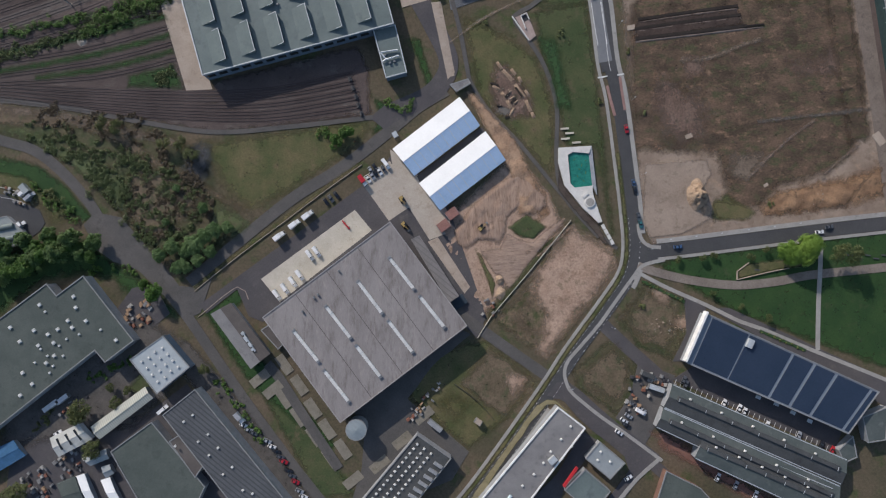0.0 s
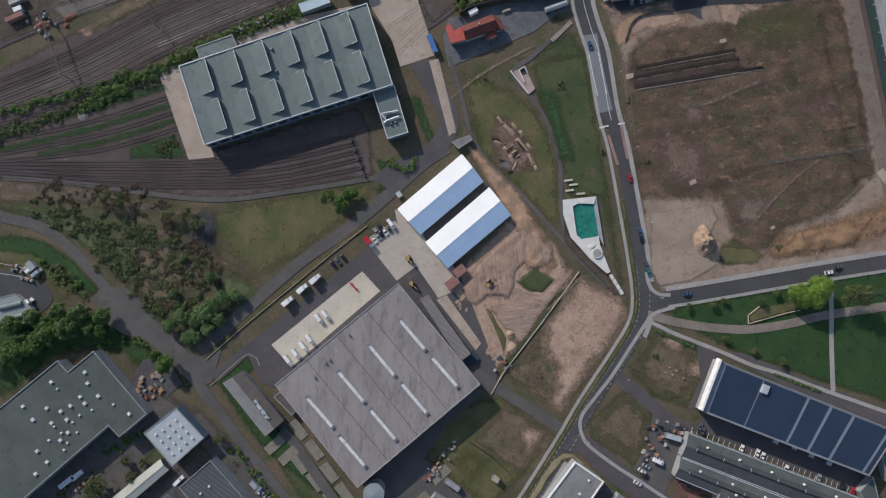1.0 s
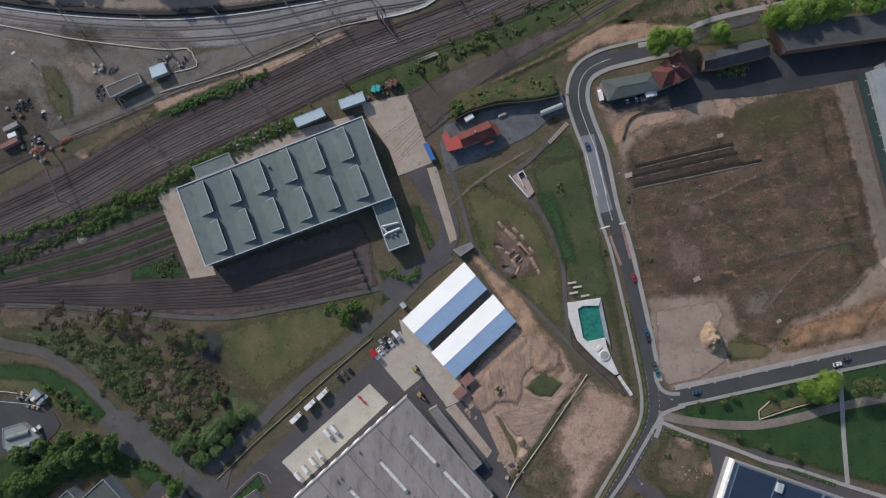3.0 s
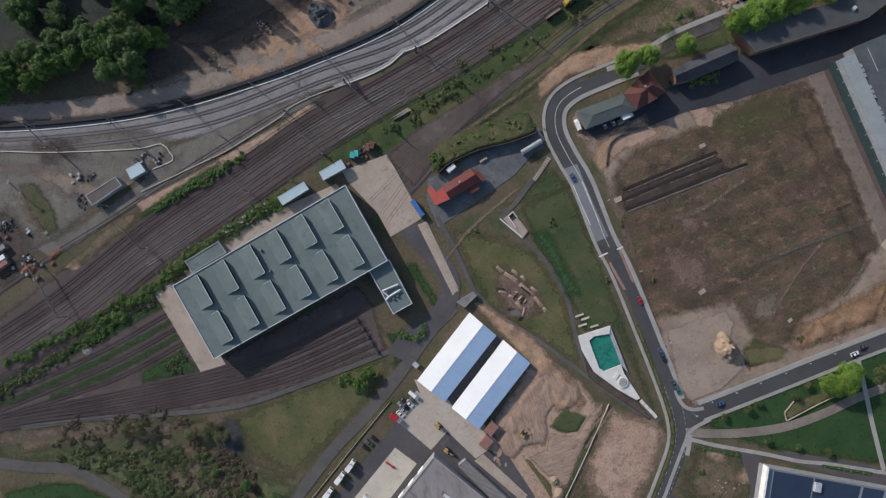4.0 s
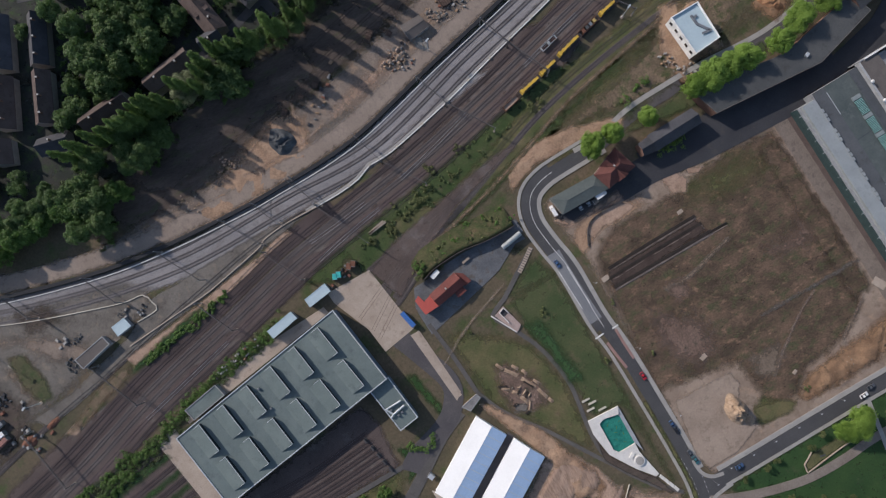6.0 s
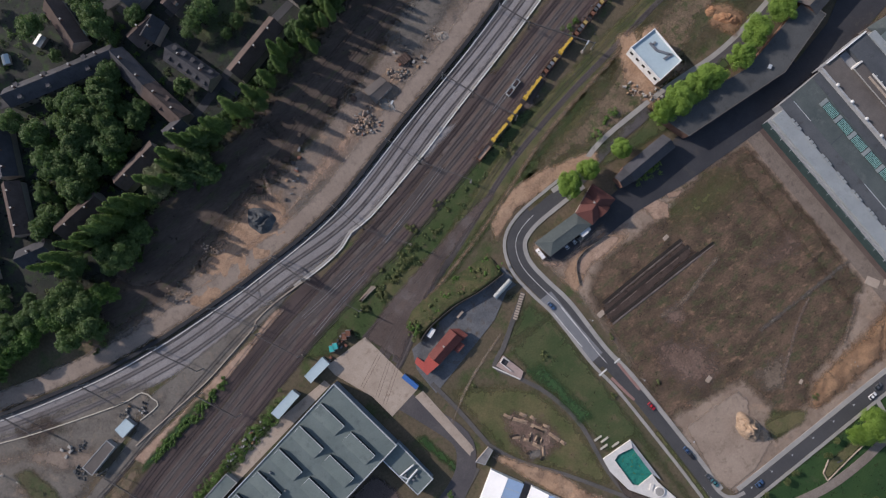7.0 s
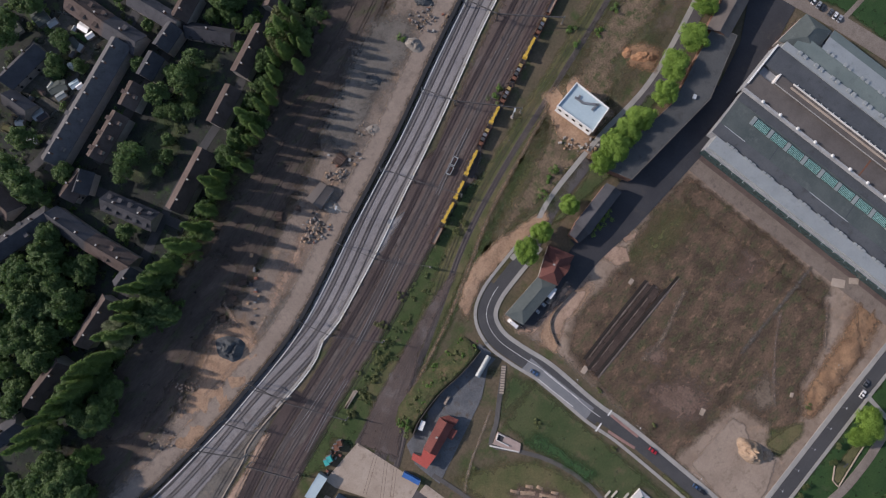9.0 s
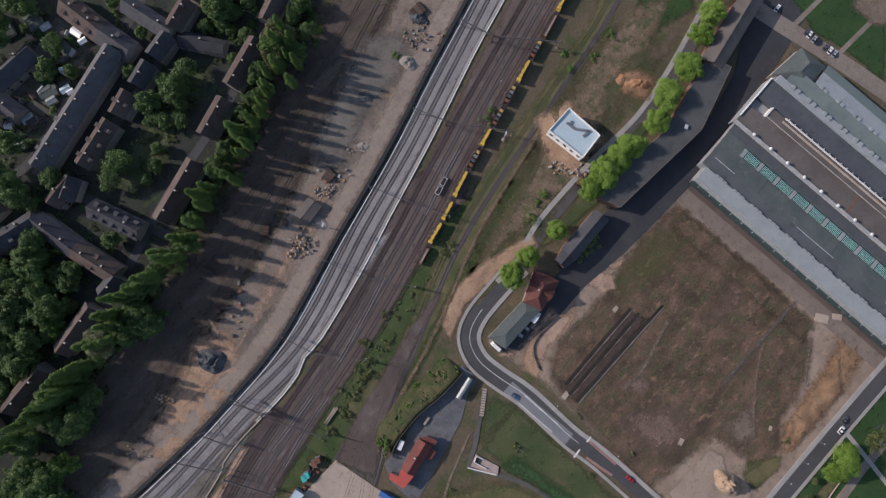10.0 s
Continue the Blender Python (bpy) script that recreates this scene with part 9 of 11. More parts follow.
garden_grove("mid", (47.8, 395.8), 8, 14, 4)
garden_grove("dark", (36.9, 369.7), 6, 30, 7)
garden_grove("olive", (118.4, 344.4), 8, 14, 4)
garden_grove("dark", (-96.1, 312.6), 24, 20, 14)
garden_grove("mid", (61.3, 411.7), 12, 8, 5)
garden_grove("dark", (18.2, 450.3), 16, 12, 6)
garden_grove("dark", (-85.8, 360.1), 40, 60, 24)
garden_grove("dark", (-44.5, 419.4), 40, 50, 12)
garden_grove("mid", (127.5, 372.6), 20, 20, 9)
garden_grove("dark", (-85.8, 336.8), 26, 20, 16)
garden_grove("mid", (-83.5, 318.1), 22, 18, 12)
garden_grove("mid", (-106.5, 319.1), 16, 16, 8)
garden_grove("dark", (-86.7, 273.5), 16, 10, 8)
garden_grove("dark", (-107.6, 285.6), 16, 12, 8)
garden_grove("mid", (-169.3, 292.6), 8, 6, 3)
garden_grove("dark", (-125.6, 260.9), 22, 10, 10)


for p in [(-155.4, 324.1), (-153.0, 312.2), (-163.1, 304.9), (-152.5, 294.9), (-164.9, 289.9), (-150.2, 283.1), (-140.1, 276.4), (-129.6, 271.1), (-158.9, 275.3), (-146.0, 267.7), (-168.9, 272.7), (-122.3, 265.4)]:
    grove(rng.choice(("dark", "mid", "olive")), p, 6, 5, 2, (0.7, 1.2))
tree_row("dark_bush", [(-4.0, 183.1), (11.7, 188.8), (25.8, 192.3), (35.8, 195.4), (54.0, 199.2), (68.1, 202.7)], 6.0, (0.5, 1.2), 2.2)
tree_row("scrub_bush", [(-9.9, 180.5), (5.9, 186.2), (19.9, 189.6), (43.9, 196.2), (64.0, 202.3), (88.3, 208.9)], 5.0, (0.4, 1.0), 2.4)
grove("scrub_bush", (-142.0, 95.2), 5, 4, 14, (0.6, 1.2))
for p in [(-223.2, 8.6), (-213.2, 12.1), (-200.3, 13.8), (-188.8, 11.8), (-219.0, 1.6), (-207.5, 3.4), (-196.1, 5.1), (-223.4, -6.3), (-184.6, 4.8), (-177.4, 9.8)]:
    plant("mid", p, rng.uniform(1.1, 1.6))
for i, q in enumerate(aside(crest, 2.5) + aside(crest, 6.0)):
    if rng.random() < 0.55:
        plant(rng.choice(("bush", "dark_bush", "dark_bush")), (q[0] + rng.gauss(0, 1.2), q[1] + rng.gauss(0, 1.2), 2.3 if i < len(crest) else 1.4), rng.uniform(0.35, 1.0))


def thicket(kind, mat, label, flat=1.0):
    """All the low bushes of one sort, joined: nobody could count them."""
    r = np.random.default_rng(77)
    at = np.array([(p[0], p[1], sum(p[2:]) + 0.15) for p, _ in BUSHES[kind]])
    size = np.array([s for _, s in BUSHES[kind]])
    clumps, n = 6, 38
    at, size = np.repeat(at, clumps, 0), np.repeat(size, clumps)
    k = len(at)
    c = at + np.column_stack([r.normal(0, 1.05, k), r.normal(0, 1.05, k), abs(r.normal(0.4, 0.3, k)) * flat]) * size[:, None]
    d = r.normal(size=(k, n, 3))
    d /= np.linalg.norm(d, axis=2, keepdims=True)
    d[:, :, 2] = abs(d[:, :, 2]) * flat
    p = (c[:, None] + d * (size[:, None, None] * r.uniform(0.5, 1.0, (k, n, 1)))).reshape(-1, 3)
    o = (d + r.normal(0, 0.35, d.shape) + (-0.25, 0.35, 0.55)).reshape(-1, 3)
    o /= np.linalg.norm(o, axis=1, keepdims=True)
    u = np.cross(o, (0.3, 0.2, 0.93))
    u /= np.linalg.norm(u, axis=1, keepdims=True) + 1e-6
    w = np.cross(o, u)
    s = 0.38 * r.uniform(0.6, 1.5, (len(p), 1))
    verts = np.stack([p + u * s * 0.6, p + w * s * 0.5, p - u * s * 0.6, p - w * s * 0.5], 1).reshape(-1, 3)
    me = bpy.data.meshes.new("bushes")
    me.from_pydata(verts.tolist(), [], np.arange(len(verts)).reshape(-1, 4).tolist())
    me.materials.append(mat)
    tagged(new("bushes", me), label, "bushes", kind="stuff")


thicket("bush", LEAF_MID, "scattered low green bushes and hedges")
thicket("dark_bush", LEAF_OLIVE, "scattered dull bushes on rough ground")
thicket("scrub_bush", LEAF_SCRUB, "soft grey-green scrub on the rough slope", 0.6)
thicket("brown_bush", LEAF_BROWN, "dry brown bracken and bare shrubs on the slope", 0.5)
thicket("bright_bush", LEAF_SPRING, "fresh bright green bushes on the bank")


def wood(label):
    """The remaining garden trees, joined."""
    verts, faces, base = [], [], 0
    r = np.random.default_rng(9)
    for kind, (x, y), size in SURPLUS:
        crown = [o for o in MADE[kind, min(k for q, k in MADE if q == kind)].children if o.name.startswith("crown")][0].data
        v = np.empty(len(crown.vertices) * 3)
        crown.vertices.foreach_get("co", v)
        v = v.reshape(-1, 3) * size
        t = r.uniform(0, 6.28)
        verts.append(np.stack([x + v[:, 0] * math.cos(t) - v[:, 1] * math.sin(t), y + v[:, 0] * math.sin(t) + v[:, 1] * math.cos(t), v[:, 2]], 1))
        faces.append(np.arange(len(v)).reshape(-1, 4) + base)
        base += len(v)
    me = bpy.data.meshes.new("woodland")
    me.from_pydata(np.concatenate(verts).tolist(), [], np.concatenate(faces).tolist())
    me.materials.append(LEAF_DARK)
    tagged(new("woodland", me), label, "trees", kind="stuff")


if SURPLUS:
    wood("dense dark green garden trees between houses")


# ---- railway equipment ----
def portal(a, b, h=8.0):
    ob = thing("catenary_portal", (*a, 0), "grey steel catenary portal over the tracks", "catenary portal", "catenary portals")
    for p in (a, b):
        part("mast", Geo().tube((*p, 0), (*p, h + 0.8), 0.3, 0.22, 6), STEEL, ob)
        part("footing", Geo().box(p, 0, 1.0, 1.0, 0.45, 30), CONCRETE, ob)
    n = max(2, int(math.hypot(b[0] - a[0], b[1] - a[1]) / 5))
    g = Geo().bar(a, b, 0.3, h - 1.0, h - 0.8).bar(a, b, 0.3, h - 0.15, h)
    for i in range(3 * n):
        g.tube((*lerp(a, b, i / (3 * n)), h - (0.9 if i % 2 else 0.1)), (*lerp(a, b, (i + 1) / (3 * n)), h - (0.1 if i % 2 else 0.9)), 0.09, 0.09, 4)
    part("beam", g, BEAM_STEEL, ob, "lattice cross beam")
    for i in range(n):
        p = lerp(a, b, (i + 0.5) / n)
        part("dropper", Geo().tube((*p, h - 1.8), (*p, h - 0.3), 0.07, 0.07, 5), DARK_STEEL, ob)
    return ob


portal((96.2, 261.5), (104.1, 244.7))
portal((140.1, 275.9), (148.0, 259.4))
portal((189.5, 294.1), (196.0, 276.7))
portal((54.1, 248.4), (62.2, 229.9))
portal((12.6, 235.1), (19.7, 217.0))
portal((19.7, 217.0), (35.9, 196.9))
portal((62.2, 229.9), (79.3, 207.5))
portal((104.1, 244.7), (116.5, 222.4))
portal((148.0, 259.4), (169.8, 232.6))
portal((196.0, 276.7), (219.5, 251.2))
portal((-26.0, 229.3), (-19.7, 211.3))
portal((-20.1, 210.8), (-3.5, 182.0))
portal((-67.0, 223.8), (-53.3, 204.6))
portal((-102.7, 222.9), (-88.0, 200.3))
portal((-27.9, 228.1), (-17.7, 209.8))
portal((-48.7, 224.8), (-40.6, 209.6))
portal((-53.9, 200.1), (-41.4, 179.1))
portal((-94.7, 190.3), (-83.3, 170.3))
portal((-155.9, 183.2), (-141.7, 156.3))
portal((-199.8, 166.7), (-190.2, 133.7))
portal((-141.6, 226.0), (-131.1, 207.7))
portal((-182.4, 233.6), (-174.1, 218.6))
for p, h in (((66.2, 260.7), 13.0), ((-190.3, 178.2), 12.0), ((-202.5, 209.5), 12.0), ((165.0, 233.9), 12.0)):
    ob = thing("light_mast", (*p, 0), "tall grey floodlight mast in the works yard", "light mast", "floodlight masts")
    part("pole", Geo().tube((*p, 0), (*p, h), 0.28, 0.14, 8), TRIM, ob)
    part("lamp_head", Geo().box(p, h, 2.2, 0.8, 0.5, 30), TRIM, ob, "floodlight head")
    part("footing", Geo().box(p, 0, 1.6, 1.6, 0.5, 20), CONCRETE, ob)
for i in range(14):
    p = aside(east_road, 5.2)[min(len(east_road) - 1, 4 + i * 3)] if i < 6 else aside(street, -6.6)[min(len(street) - 1, 6 + (i - 6) * 9)]
    ob = thing("street_lamp", (*p, 0.2), "slim grey street lamp beside the road", "street lamp", "street lamps")
    part("pole", Geo().tube((*p, 0.2), (*p, 6.5), 0.08, 0.05, 6), STEEL, ob)
    part("lamp_head", Geo().box(p, 6.5, 0.9, 0.3, 0.15, 15), TRIM, ob)


# ---- train of track-laying wagons ----
def wagon(a, b, kind):
    c = lerp(a, b, 0.5)
    ob = thing("wagon", (*c, 0.3), {"crane": "yellow track machine wagon on the siding", "flat": "grey flat wagon on the siding", "gondola": "rust-brown open wagon on the siding"}[kind], "railway wagon", "work train")
    body = {"crane": YELLOW, "flat": TRIM, "gondola": RUST}[kind]
    part("deck", Geo().bar(a, b, 2.6, 1.0, 1.35), RUST if kind == "gondola" else DARK_STEEL, ob)
    for f in (0.15, 0.85):
        bogie = part("bogie", Geo().bar(lerp(a, b, f - 0.07), lerp(a, b, f + 0.07), 2.0, 0.45, 1.0), STEEL, ob)
        for e in (-0.045, 0.045):
            part("axle", Geo().bar(lerp(a, b, f + e - 0.02), lerp(a, b, f + e + 0.02), 1.8, 0.36, 1.15), RUBBER, bogie)
    side = aside([a, b], 1.25), aside([a, b], -1.25)
    if kind == "gondola":
        for s in side:
            part("side_board", Geo().bar(s[0], s[1], 0.15, 1.35, 2.9), RUST, ob)
        part("load", Geo().bar(lerp(a, b, 0.05), lerp(a, b, 0.95), 2.2, 1.35, 2.2), STONE, ob, "load of ballast")
    elif kind == "flat":
        for s in side:
            part("rail_frame", Geo().bar(s[0], s[1], 0.16, 1.35, 3.0), RUST, ob)
        for i in range(4):
            part("load", Geo().bar(lerp(a, b, 0.1 + 0.21 * i), lerp(a, b, 0.24 + 0.21 * i), 1.9, 1.35, 2.9 + 0.3 * (i % 2)), (RUST, DARK_STEEL, STEEL, YELLOW_DULL)[i], ob)
    else:
        part("machine_body", Geo().bar(lerp(a, b, 0.15), lerp(a, b, 0.97), 1.9, 1.35, 3.0), RUST_DARK, ob, "dark machinery under the boom")
        part("cab", Geo().bar(lerp(a, b, 0.03), lerp(a, b, 0.14), 2.3, 1.35, 4.2), YELLOW, ob, "yellow driver cab")
        part("cab_roof", Geo().bar(lerp(a, b, 0.03), lerp(a, b, 0.14), 2.3, 4.0, 4.12), TRIM, ob)
        part("boom", Geo().bar(lerp(a, b, 0.1), lerp(a, b, 0.99), 1.25, 3.0, 3.9), YELLOW, ob, "yellow conveyor boom")
        part("hopper", Geo().bar(lerp(a, b, 0.72), lerp(a, b, 0.86), 1.7, 1.35, 3.8), YELLOW, ob)
        part("walkway", Geo().bar(*aside([lerp(a, b, 0.25), lerp(a, b, 0.7)], 1.0), 0.5, 1.6, 1.75), STEEL, ob)
        for i in range(4):
            part("engine_box", Geo().bar(lerp(a, b, 0.26 + 0.12 * i), lerp(a, b, 0.33 + 0.12 * i), 2.3, 1.35, 3.2), (YELLOW_DULL, DARK_STEEL)[i % 2], ob)
    return ob


for a, b, k in (((88.6, 215.2), (97.7, 218.3), "gondola"), ((99.6, 219.1), (111.2, 222.8), "crane"), ((112.7, 223.5), (122.7, 227.1), "crane"), ((125.2, 228.5), (139.0, 233.7), "crane"), ((140.9, 234.4), (152.5, 238.4), "flat"), ((153.8, 238.9), (163.6, 242.2), "crane"), ((165.1, 242.5), (176.2, 246.2), "flat"), ((177.9, 246.8), (189.3, 250.8), "flat"), ((190.8, 251.1), (202.7, 255.2), "crane"), ((204.4, 255.7), (215.7, 259.5), "flat"), ((217.4, 260.0), (230.7, 264.7), "gondola"), ((232.4, 265.2), (244.9, 269.4), "crane"), ((246.9, 270.1), (259.7, 274.5), "gondola")):
    wagon(a, b, k)
for p in ((126.8, 238.2), (121.9, 236.3)):
    q = rect(p, 4.4, 2.2, 60 - 42)
    ob = thing("open_skip", (*p, 0.3), "open grey steel skip between tracks", "skip", "open skips")
    for a, b in zip(q, q[1:] + q[:1]):
        part("side", Geo().bar(a, b, 0.22, 0.2, 1.7), TRIM, ob)
    part("floor", Geo().prism(q, 0.2, 0.35), RUST, ob)
for a, b in (((-1.6, 186.3), (7.9, 189.2)), ((-1.6, 186.2), (8.8, 188.5)), ((35.8, 152.5), (40.2, 153.7))):
    solid("stacked_beam", Geo().bar(a, b, 1.4, 0, 0.9).bar(lerp(a, b, 0.1), lerp(a, b, 0.9), 1.0, 0.9, 1.3), CONCRETE, "stack of pale concrete beams by the track", "beam stack", "stacks beside the track")


# ---- heaps, ridges and trails ----
def heap(at, rx, ry, h, mat, label, turn=0.0, seed=0, name="earth_mound", category="mound"):
    g, n, m = Geo(), 44, 16
    k, s = math.cos(radians(turn)), math.sin(radians(turn))
    for j in range(m + 1):
        f = j / m
        for i in range(n):
            t = 2 * math.pi * i / n
            e = 1 + 0.3 * noise.noise(Vector((math.cos(t) * 1.3, math.sin(t) * 1.3, seed)))
            x, y = rx * f * e * math.cos(t), ry * f * e * math.sin(t)
            rough = 0.5 * noise.noise(Vector((x / 2.4, y / 2.4, seed + 9))) + 0.35 * noise.noise(Vector((x / 1.0, y / 1.0, seed + 5)))
            z = h * max(0.0, (math.cos(math.pi * f * 0.5) ** 1.1) * (0.95 + 0.9 * rough)) - (0.1 if j == m else 0)
            g.v.append((at[0] + x * k - y * s, at[1] + x * s + y * k, z))
    g.f = [(j * n + i, (j + 1) * n + i, (j + 1) * n + (i + 1) % n, j * n + (i + 1) % n) for j in range(m) for i in range(n)]
    return solid(name, g, mat, label, category, "heaps of earth and stone", smooth=True)


HEAP_SAND = surface("heaped_earth", (0.25, 0.178, 0.122), (0.33, 0.245, 0.175), 5, 0.8, c=(0.22, 0.15, 0.10), spots=0.5, bump=0.4, grain=0.3)
HEAP_GREY = surface("heaped_gravel", (0.19, 0.17, 0.15), (0.25, 0.23, 0.2), 5, 0.6, bump=0.4, grain=0.3)
HEAP_RED = surface("heaped_red_earth", (0.24, 0.12, 0.065), (0.31, 0.18, 0.10), 5, 0.8, bump=0.4, grain=0.3)
heap((-22.8, 248.7), 8.8, 6.2, 4.0, COAL, "dark heap of wet spoil", -70, 0.0)
heap((130.1, 27.0), 5.6, 8.6, 6.2, HEAP_SAND, "tall heap of pale earth on gravel", 15, 3.7)
heap((133.9, 19.4), 3, 4, 1.6, HEAP_SAND, "small heap of pale earth", 0, 7.4)
heap((27.9, -14.0), 2.4, 3.2, 1.4, HEAP_SAND, "small heap of yellow sand", 0, 11.1)
heap((28.3, -21.0), 2.8, 3.2, 1.5, HEAP_SAND, "small heap of yellow sand", 0, 14.8)
heap((155.3, 297.7), 6, 3.6, 2.6, HEAP_GREY, "heap of grey gravel", -85, 18.5)
heap((175.7, 312.3), 6.5, 3.2, 2.4, COAL, "heap of dark scrap", -65, 22.2)
heap((126.8, 298.8), 4.5, 3, 1.6, COAL, "heap of dark broken asphalt", -40, 25.9)
heap((64.5, 265.4), 6, 4, 1.4, HEAP_GREY, "overgrown grey heap beside the works", -60, 29.6)
heap((238.3, 207.6), 8, 4, 2.0, HEAP_RED, "heap of rust-red earth", -45, 33.3)
heap((233.7, 215.8), 4, 3, 1.4, HEAP_RED, "small heap of rust-red earth", 0, 37.0)
heap((108.5, 279.7), 5, 3, 0.8, HEAP_GREY, "low heap of gravel", -40, 40.7)
heap((-203.4, 162.7), 5, 3, 1.6, RUST, "heap of scrap iron", 10, 44.4)
heap((-188.5, 166.2), 5, 2, 1.0, RUST, "scattered scrap iron beside the works", 20, 48.1)
heap((-185.0, 114.2), 3, 3, 0.6, HEAP_GREY, "grey heap in the meadow", 0, 51.8)


def bank(line, width, h, mat, label, name="earth_bank"):
    """A long low ridge with an uneven crest."""
    line = smooth_line(line, 2.0)
    g, n = Geo(), len(line)
    for k, (off, up) in enumerate(((-0.5, 0), (-0.2, 0.7), (0.05, 1), (0.3, 0.6), (0.5, 0))):
        for i, q in enumerate(aside(line, off * width)):
            e = 0.75 + 0.6 * noise.noise(Vector((q[0] / 4, q[1] / 4, k)))
            g.v.append((q[0] + 0.3 * noise.noise(Vector((q[0], q[1], 1.0))), q[1], 0.1 + h * up * e * min(1, i / 2, (n - 1 - i) / 2)))
    g.f = [(k * n + i, k * n + i + 1, (k + 1) * n + i + 1, (k + 1) * n + i) for k in range(4) for i in range(n - 1)]
    return solid(name, g, mat, label, "earth bank", "spoil ridges", smooth=True)


DUG_SOIL = surface("dug_soil", (0.046, 0.033, 0.028), (0.066, 0.048, 0.040), 8, 0.8, soft=True, grain=0.35)
ground_patch("dug_earth", DUG_SOIL, [(101.4, 117.7), (153.6, 123.0), (157.6, 114.6), (99.7, 107.3)], 1.5, 1.2, label="dark freshly dug soil between trenches")
SPOIL = surface("spoil_soil", (0.145, 0.115, 0.097), (0.205, 0.165, 0.142), 6, 0.8, bump=0.3, grain=0.35)
# flat trenches: the shade of their walls is painted as a dark strip
TRENCH_SHADE = surface("painted_trench_shade", (0.022, 0.018, 0.016), (0.034, 0.028, 0.024), 6, 0.8, bump=0.2)
for pts, w in (([(102.6, 118.4), (128.0, 121.5), (154.2, 124.3)], 2.0), ([(100.7, 113.6), (128.0, 116.8), (155.7, 119.6)], 2.0), ([(101.0, 108.4), (128.0, 110.9), (158.5, 113.8)], 2.2), ([(158.0, 113.6), (163.0, 114.1), (167.5, 114.4)], 1.0)):
    bank(aside(pts, -1.3), w * 0.55, 0.5, SPOIL, "ridge of pale spoil beside a dug trench")
    road("trench", TRENCH_SHADE, smooth_line(aside(pts, 0.2)), w * 0.75, LAYER[0] + 0.03, "flat dark strip painted as trench shade in the field", "trench")


BROWN_PATH = surface("brown_path", (0.16, 0.112, 0.076), (0.205, 0.148, 0.104), 7, 0.8, soft=True, grain=0.3)


FIELD_TRACK = surface("pink_wheel_track", (0.135, 0.100, 0.080), (0.195, 0.148, 0.118), 5, 0.8, soft=True, grain=0.3)
GREY_TRACK = surface("grey_wheel_track", (0.082, 0.072, 0.062), (0.125, 0.111, 0.097), 5, 0.8, soft=True, grain=0.3)
DITCH_SOFT = surface("dark_furrow", (0.024, 0.020, 0.017), (0.036, 0.030, 0.026), 6, 0.8, soft=True, grain=0.3)
def trail(name, mat, line, width, label):
    line = smooth_line(line, 3.0)
    ground_patch(name, mat, aside(line, width / 2) + aside(line, -width / 2)[::-1], max(1.6, width * 0.7), 0.8, label=label, category="path")


trail("trail", FIELD_TRACK, [(192.8, 64.9), (181.4, 57.5), (172.3, 50.0), (163.7, 42.3), (154.8, 33.0)], 2.0, "pale pinkish wheel track across the field")
trail("trail", FIELD_TRACK, [(215.1, 52.3), (208.2, 46.7), (200.0, 40.3), (194.6, 35.5)], 1.8, "pale wheel track towards the dug earth")
trail("trail", GREY_TRACK, [(221.0, 69.5), (203.0, 67.8), (188.5, 66.5), (176.1, 65.5), (161.8, 64.2)], 2.6, "grey worn path across the field")
trail("trail", TAN_TRACK, [(166.3, 107.2), (153.2, 103.0), (137.1, 97.4), (123.7, 97.3)], 3.0, "faint reddish track beside the trenches")
trail("trail", DITCH_SOFT, [(217.4, 82.2), (207.2, 79.3), (191.6, 79.0)], 1.0, "dark furrow across the field")
trail("trail", BROWN_PATH, [(24.3, 167.2), (31.7, 169.8), (55.5, 177.7), (82.5, 188.4), (110.4, 201.5), (129.1, 208.8), (154.7, 216.3), (183.8, 224.9)], 2.4, "sandy track along the sidings")
trail("trail", PALE_EARTH, [(5.0, 108.9), (20.4, 119.6), (35.5, 127.4), (50.6, 133.8)], 1.4, "worn path through the grass")
trail("trail", LAWN_DULL, [(21.7, -33.0), (32.3, -20.6), (44.0, -7.0), (58.0, 9.0)], 3.2, "green strip along the fence")
trail("trail", SAND, [(88.6, 153.4), (93.9, 147.1), (104.2, 147.9), (124.9, 150.9)], 4.0, "sandy strip beside the station yard")
for pts in ([(63.6, 13.0), (53.3, 6.0), (41.5, -1.0)], [(65.1, 12.4), (57.6, 5.9), (47.3, -2.6)], [(56.3, 8.8), (50.4, 5.2), (43.1, 1.8)]):
    trail("trail", SAND_TRACKED, pts, 1.6, "tan tyre tracks across the site")
for a, b, w in (((29.4, 98.5), (31.8, 94.8), 1.5), ((32.3, 94.2), (37.2, 88.6), 1.9), ((38.3, 86.6), (43.2, 79.5), 1.9), ((43.7, 78.3), (46.2, 72.3), 1.7), ((46.6, 71.9), (47.8, 69.0), 1.7), ((36.5, 94.7), (38.8, 91.4), 1.6),
                ((40.3, 90.5), (41.7, 87.5), 1.6), ((43.5, 83.5), (45.6, 80.5), 1.5), ((26.8, 86.4), (30.5, 83.8), 1.6), ((31.2, 82.6), (33.7, 80.1), 1.7), ((34.1, 78.5), (36.2, 74.1), 1.8), ((37.7, 74.6), (35.2, 70.1), 1.2),
                ((34.1, 81.3), (36.5, 83.4), 1.0), ((35.6, 78.8), (38.1, 80.4), 1.0), ((37.2, 76.4), (39.7, 78.3), 1.0)):
    bank([a, lerp(a, b, 0.35), lerp(a, b, 0.7), b], w, 0.75, HEAP_SAND, "ridge of sandy spoil from a dig")
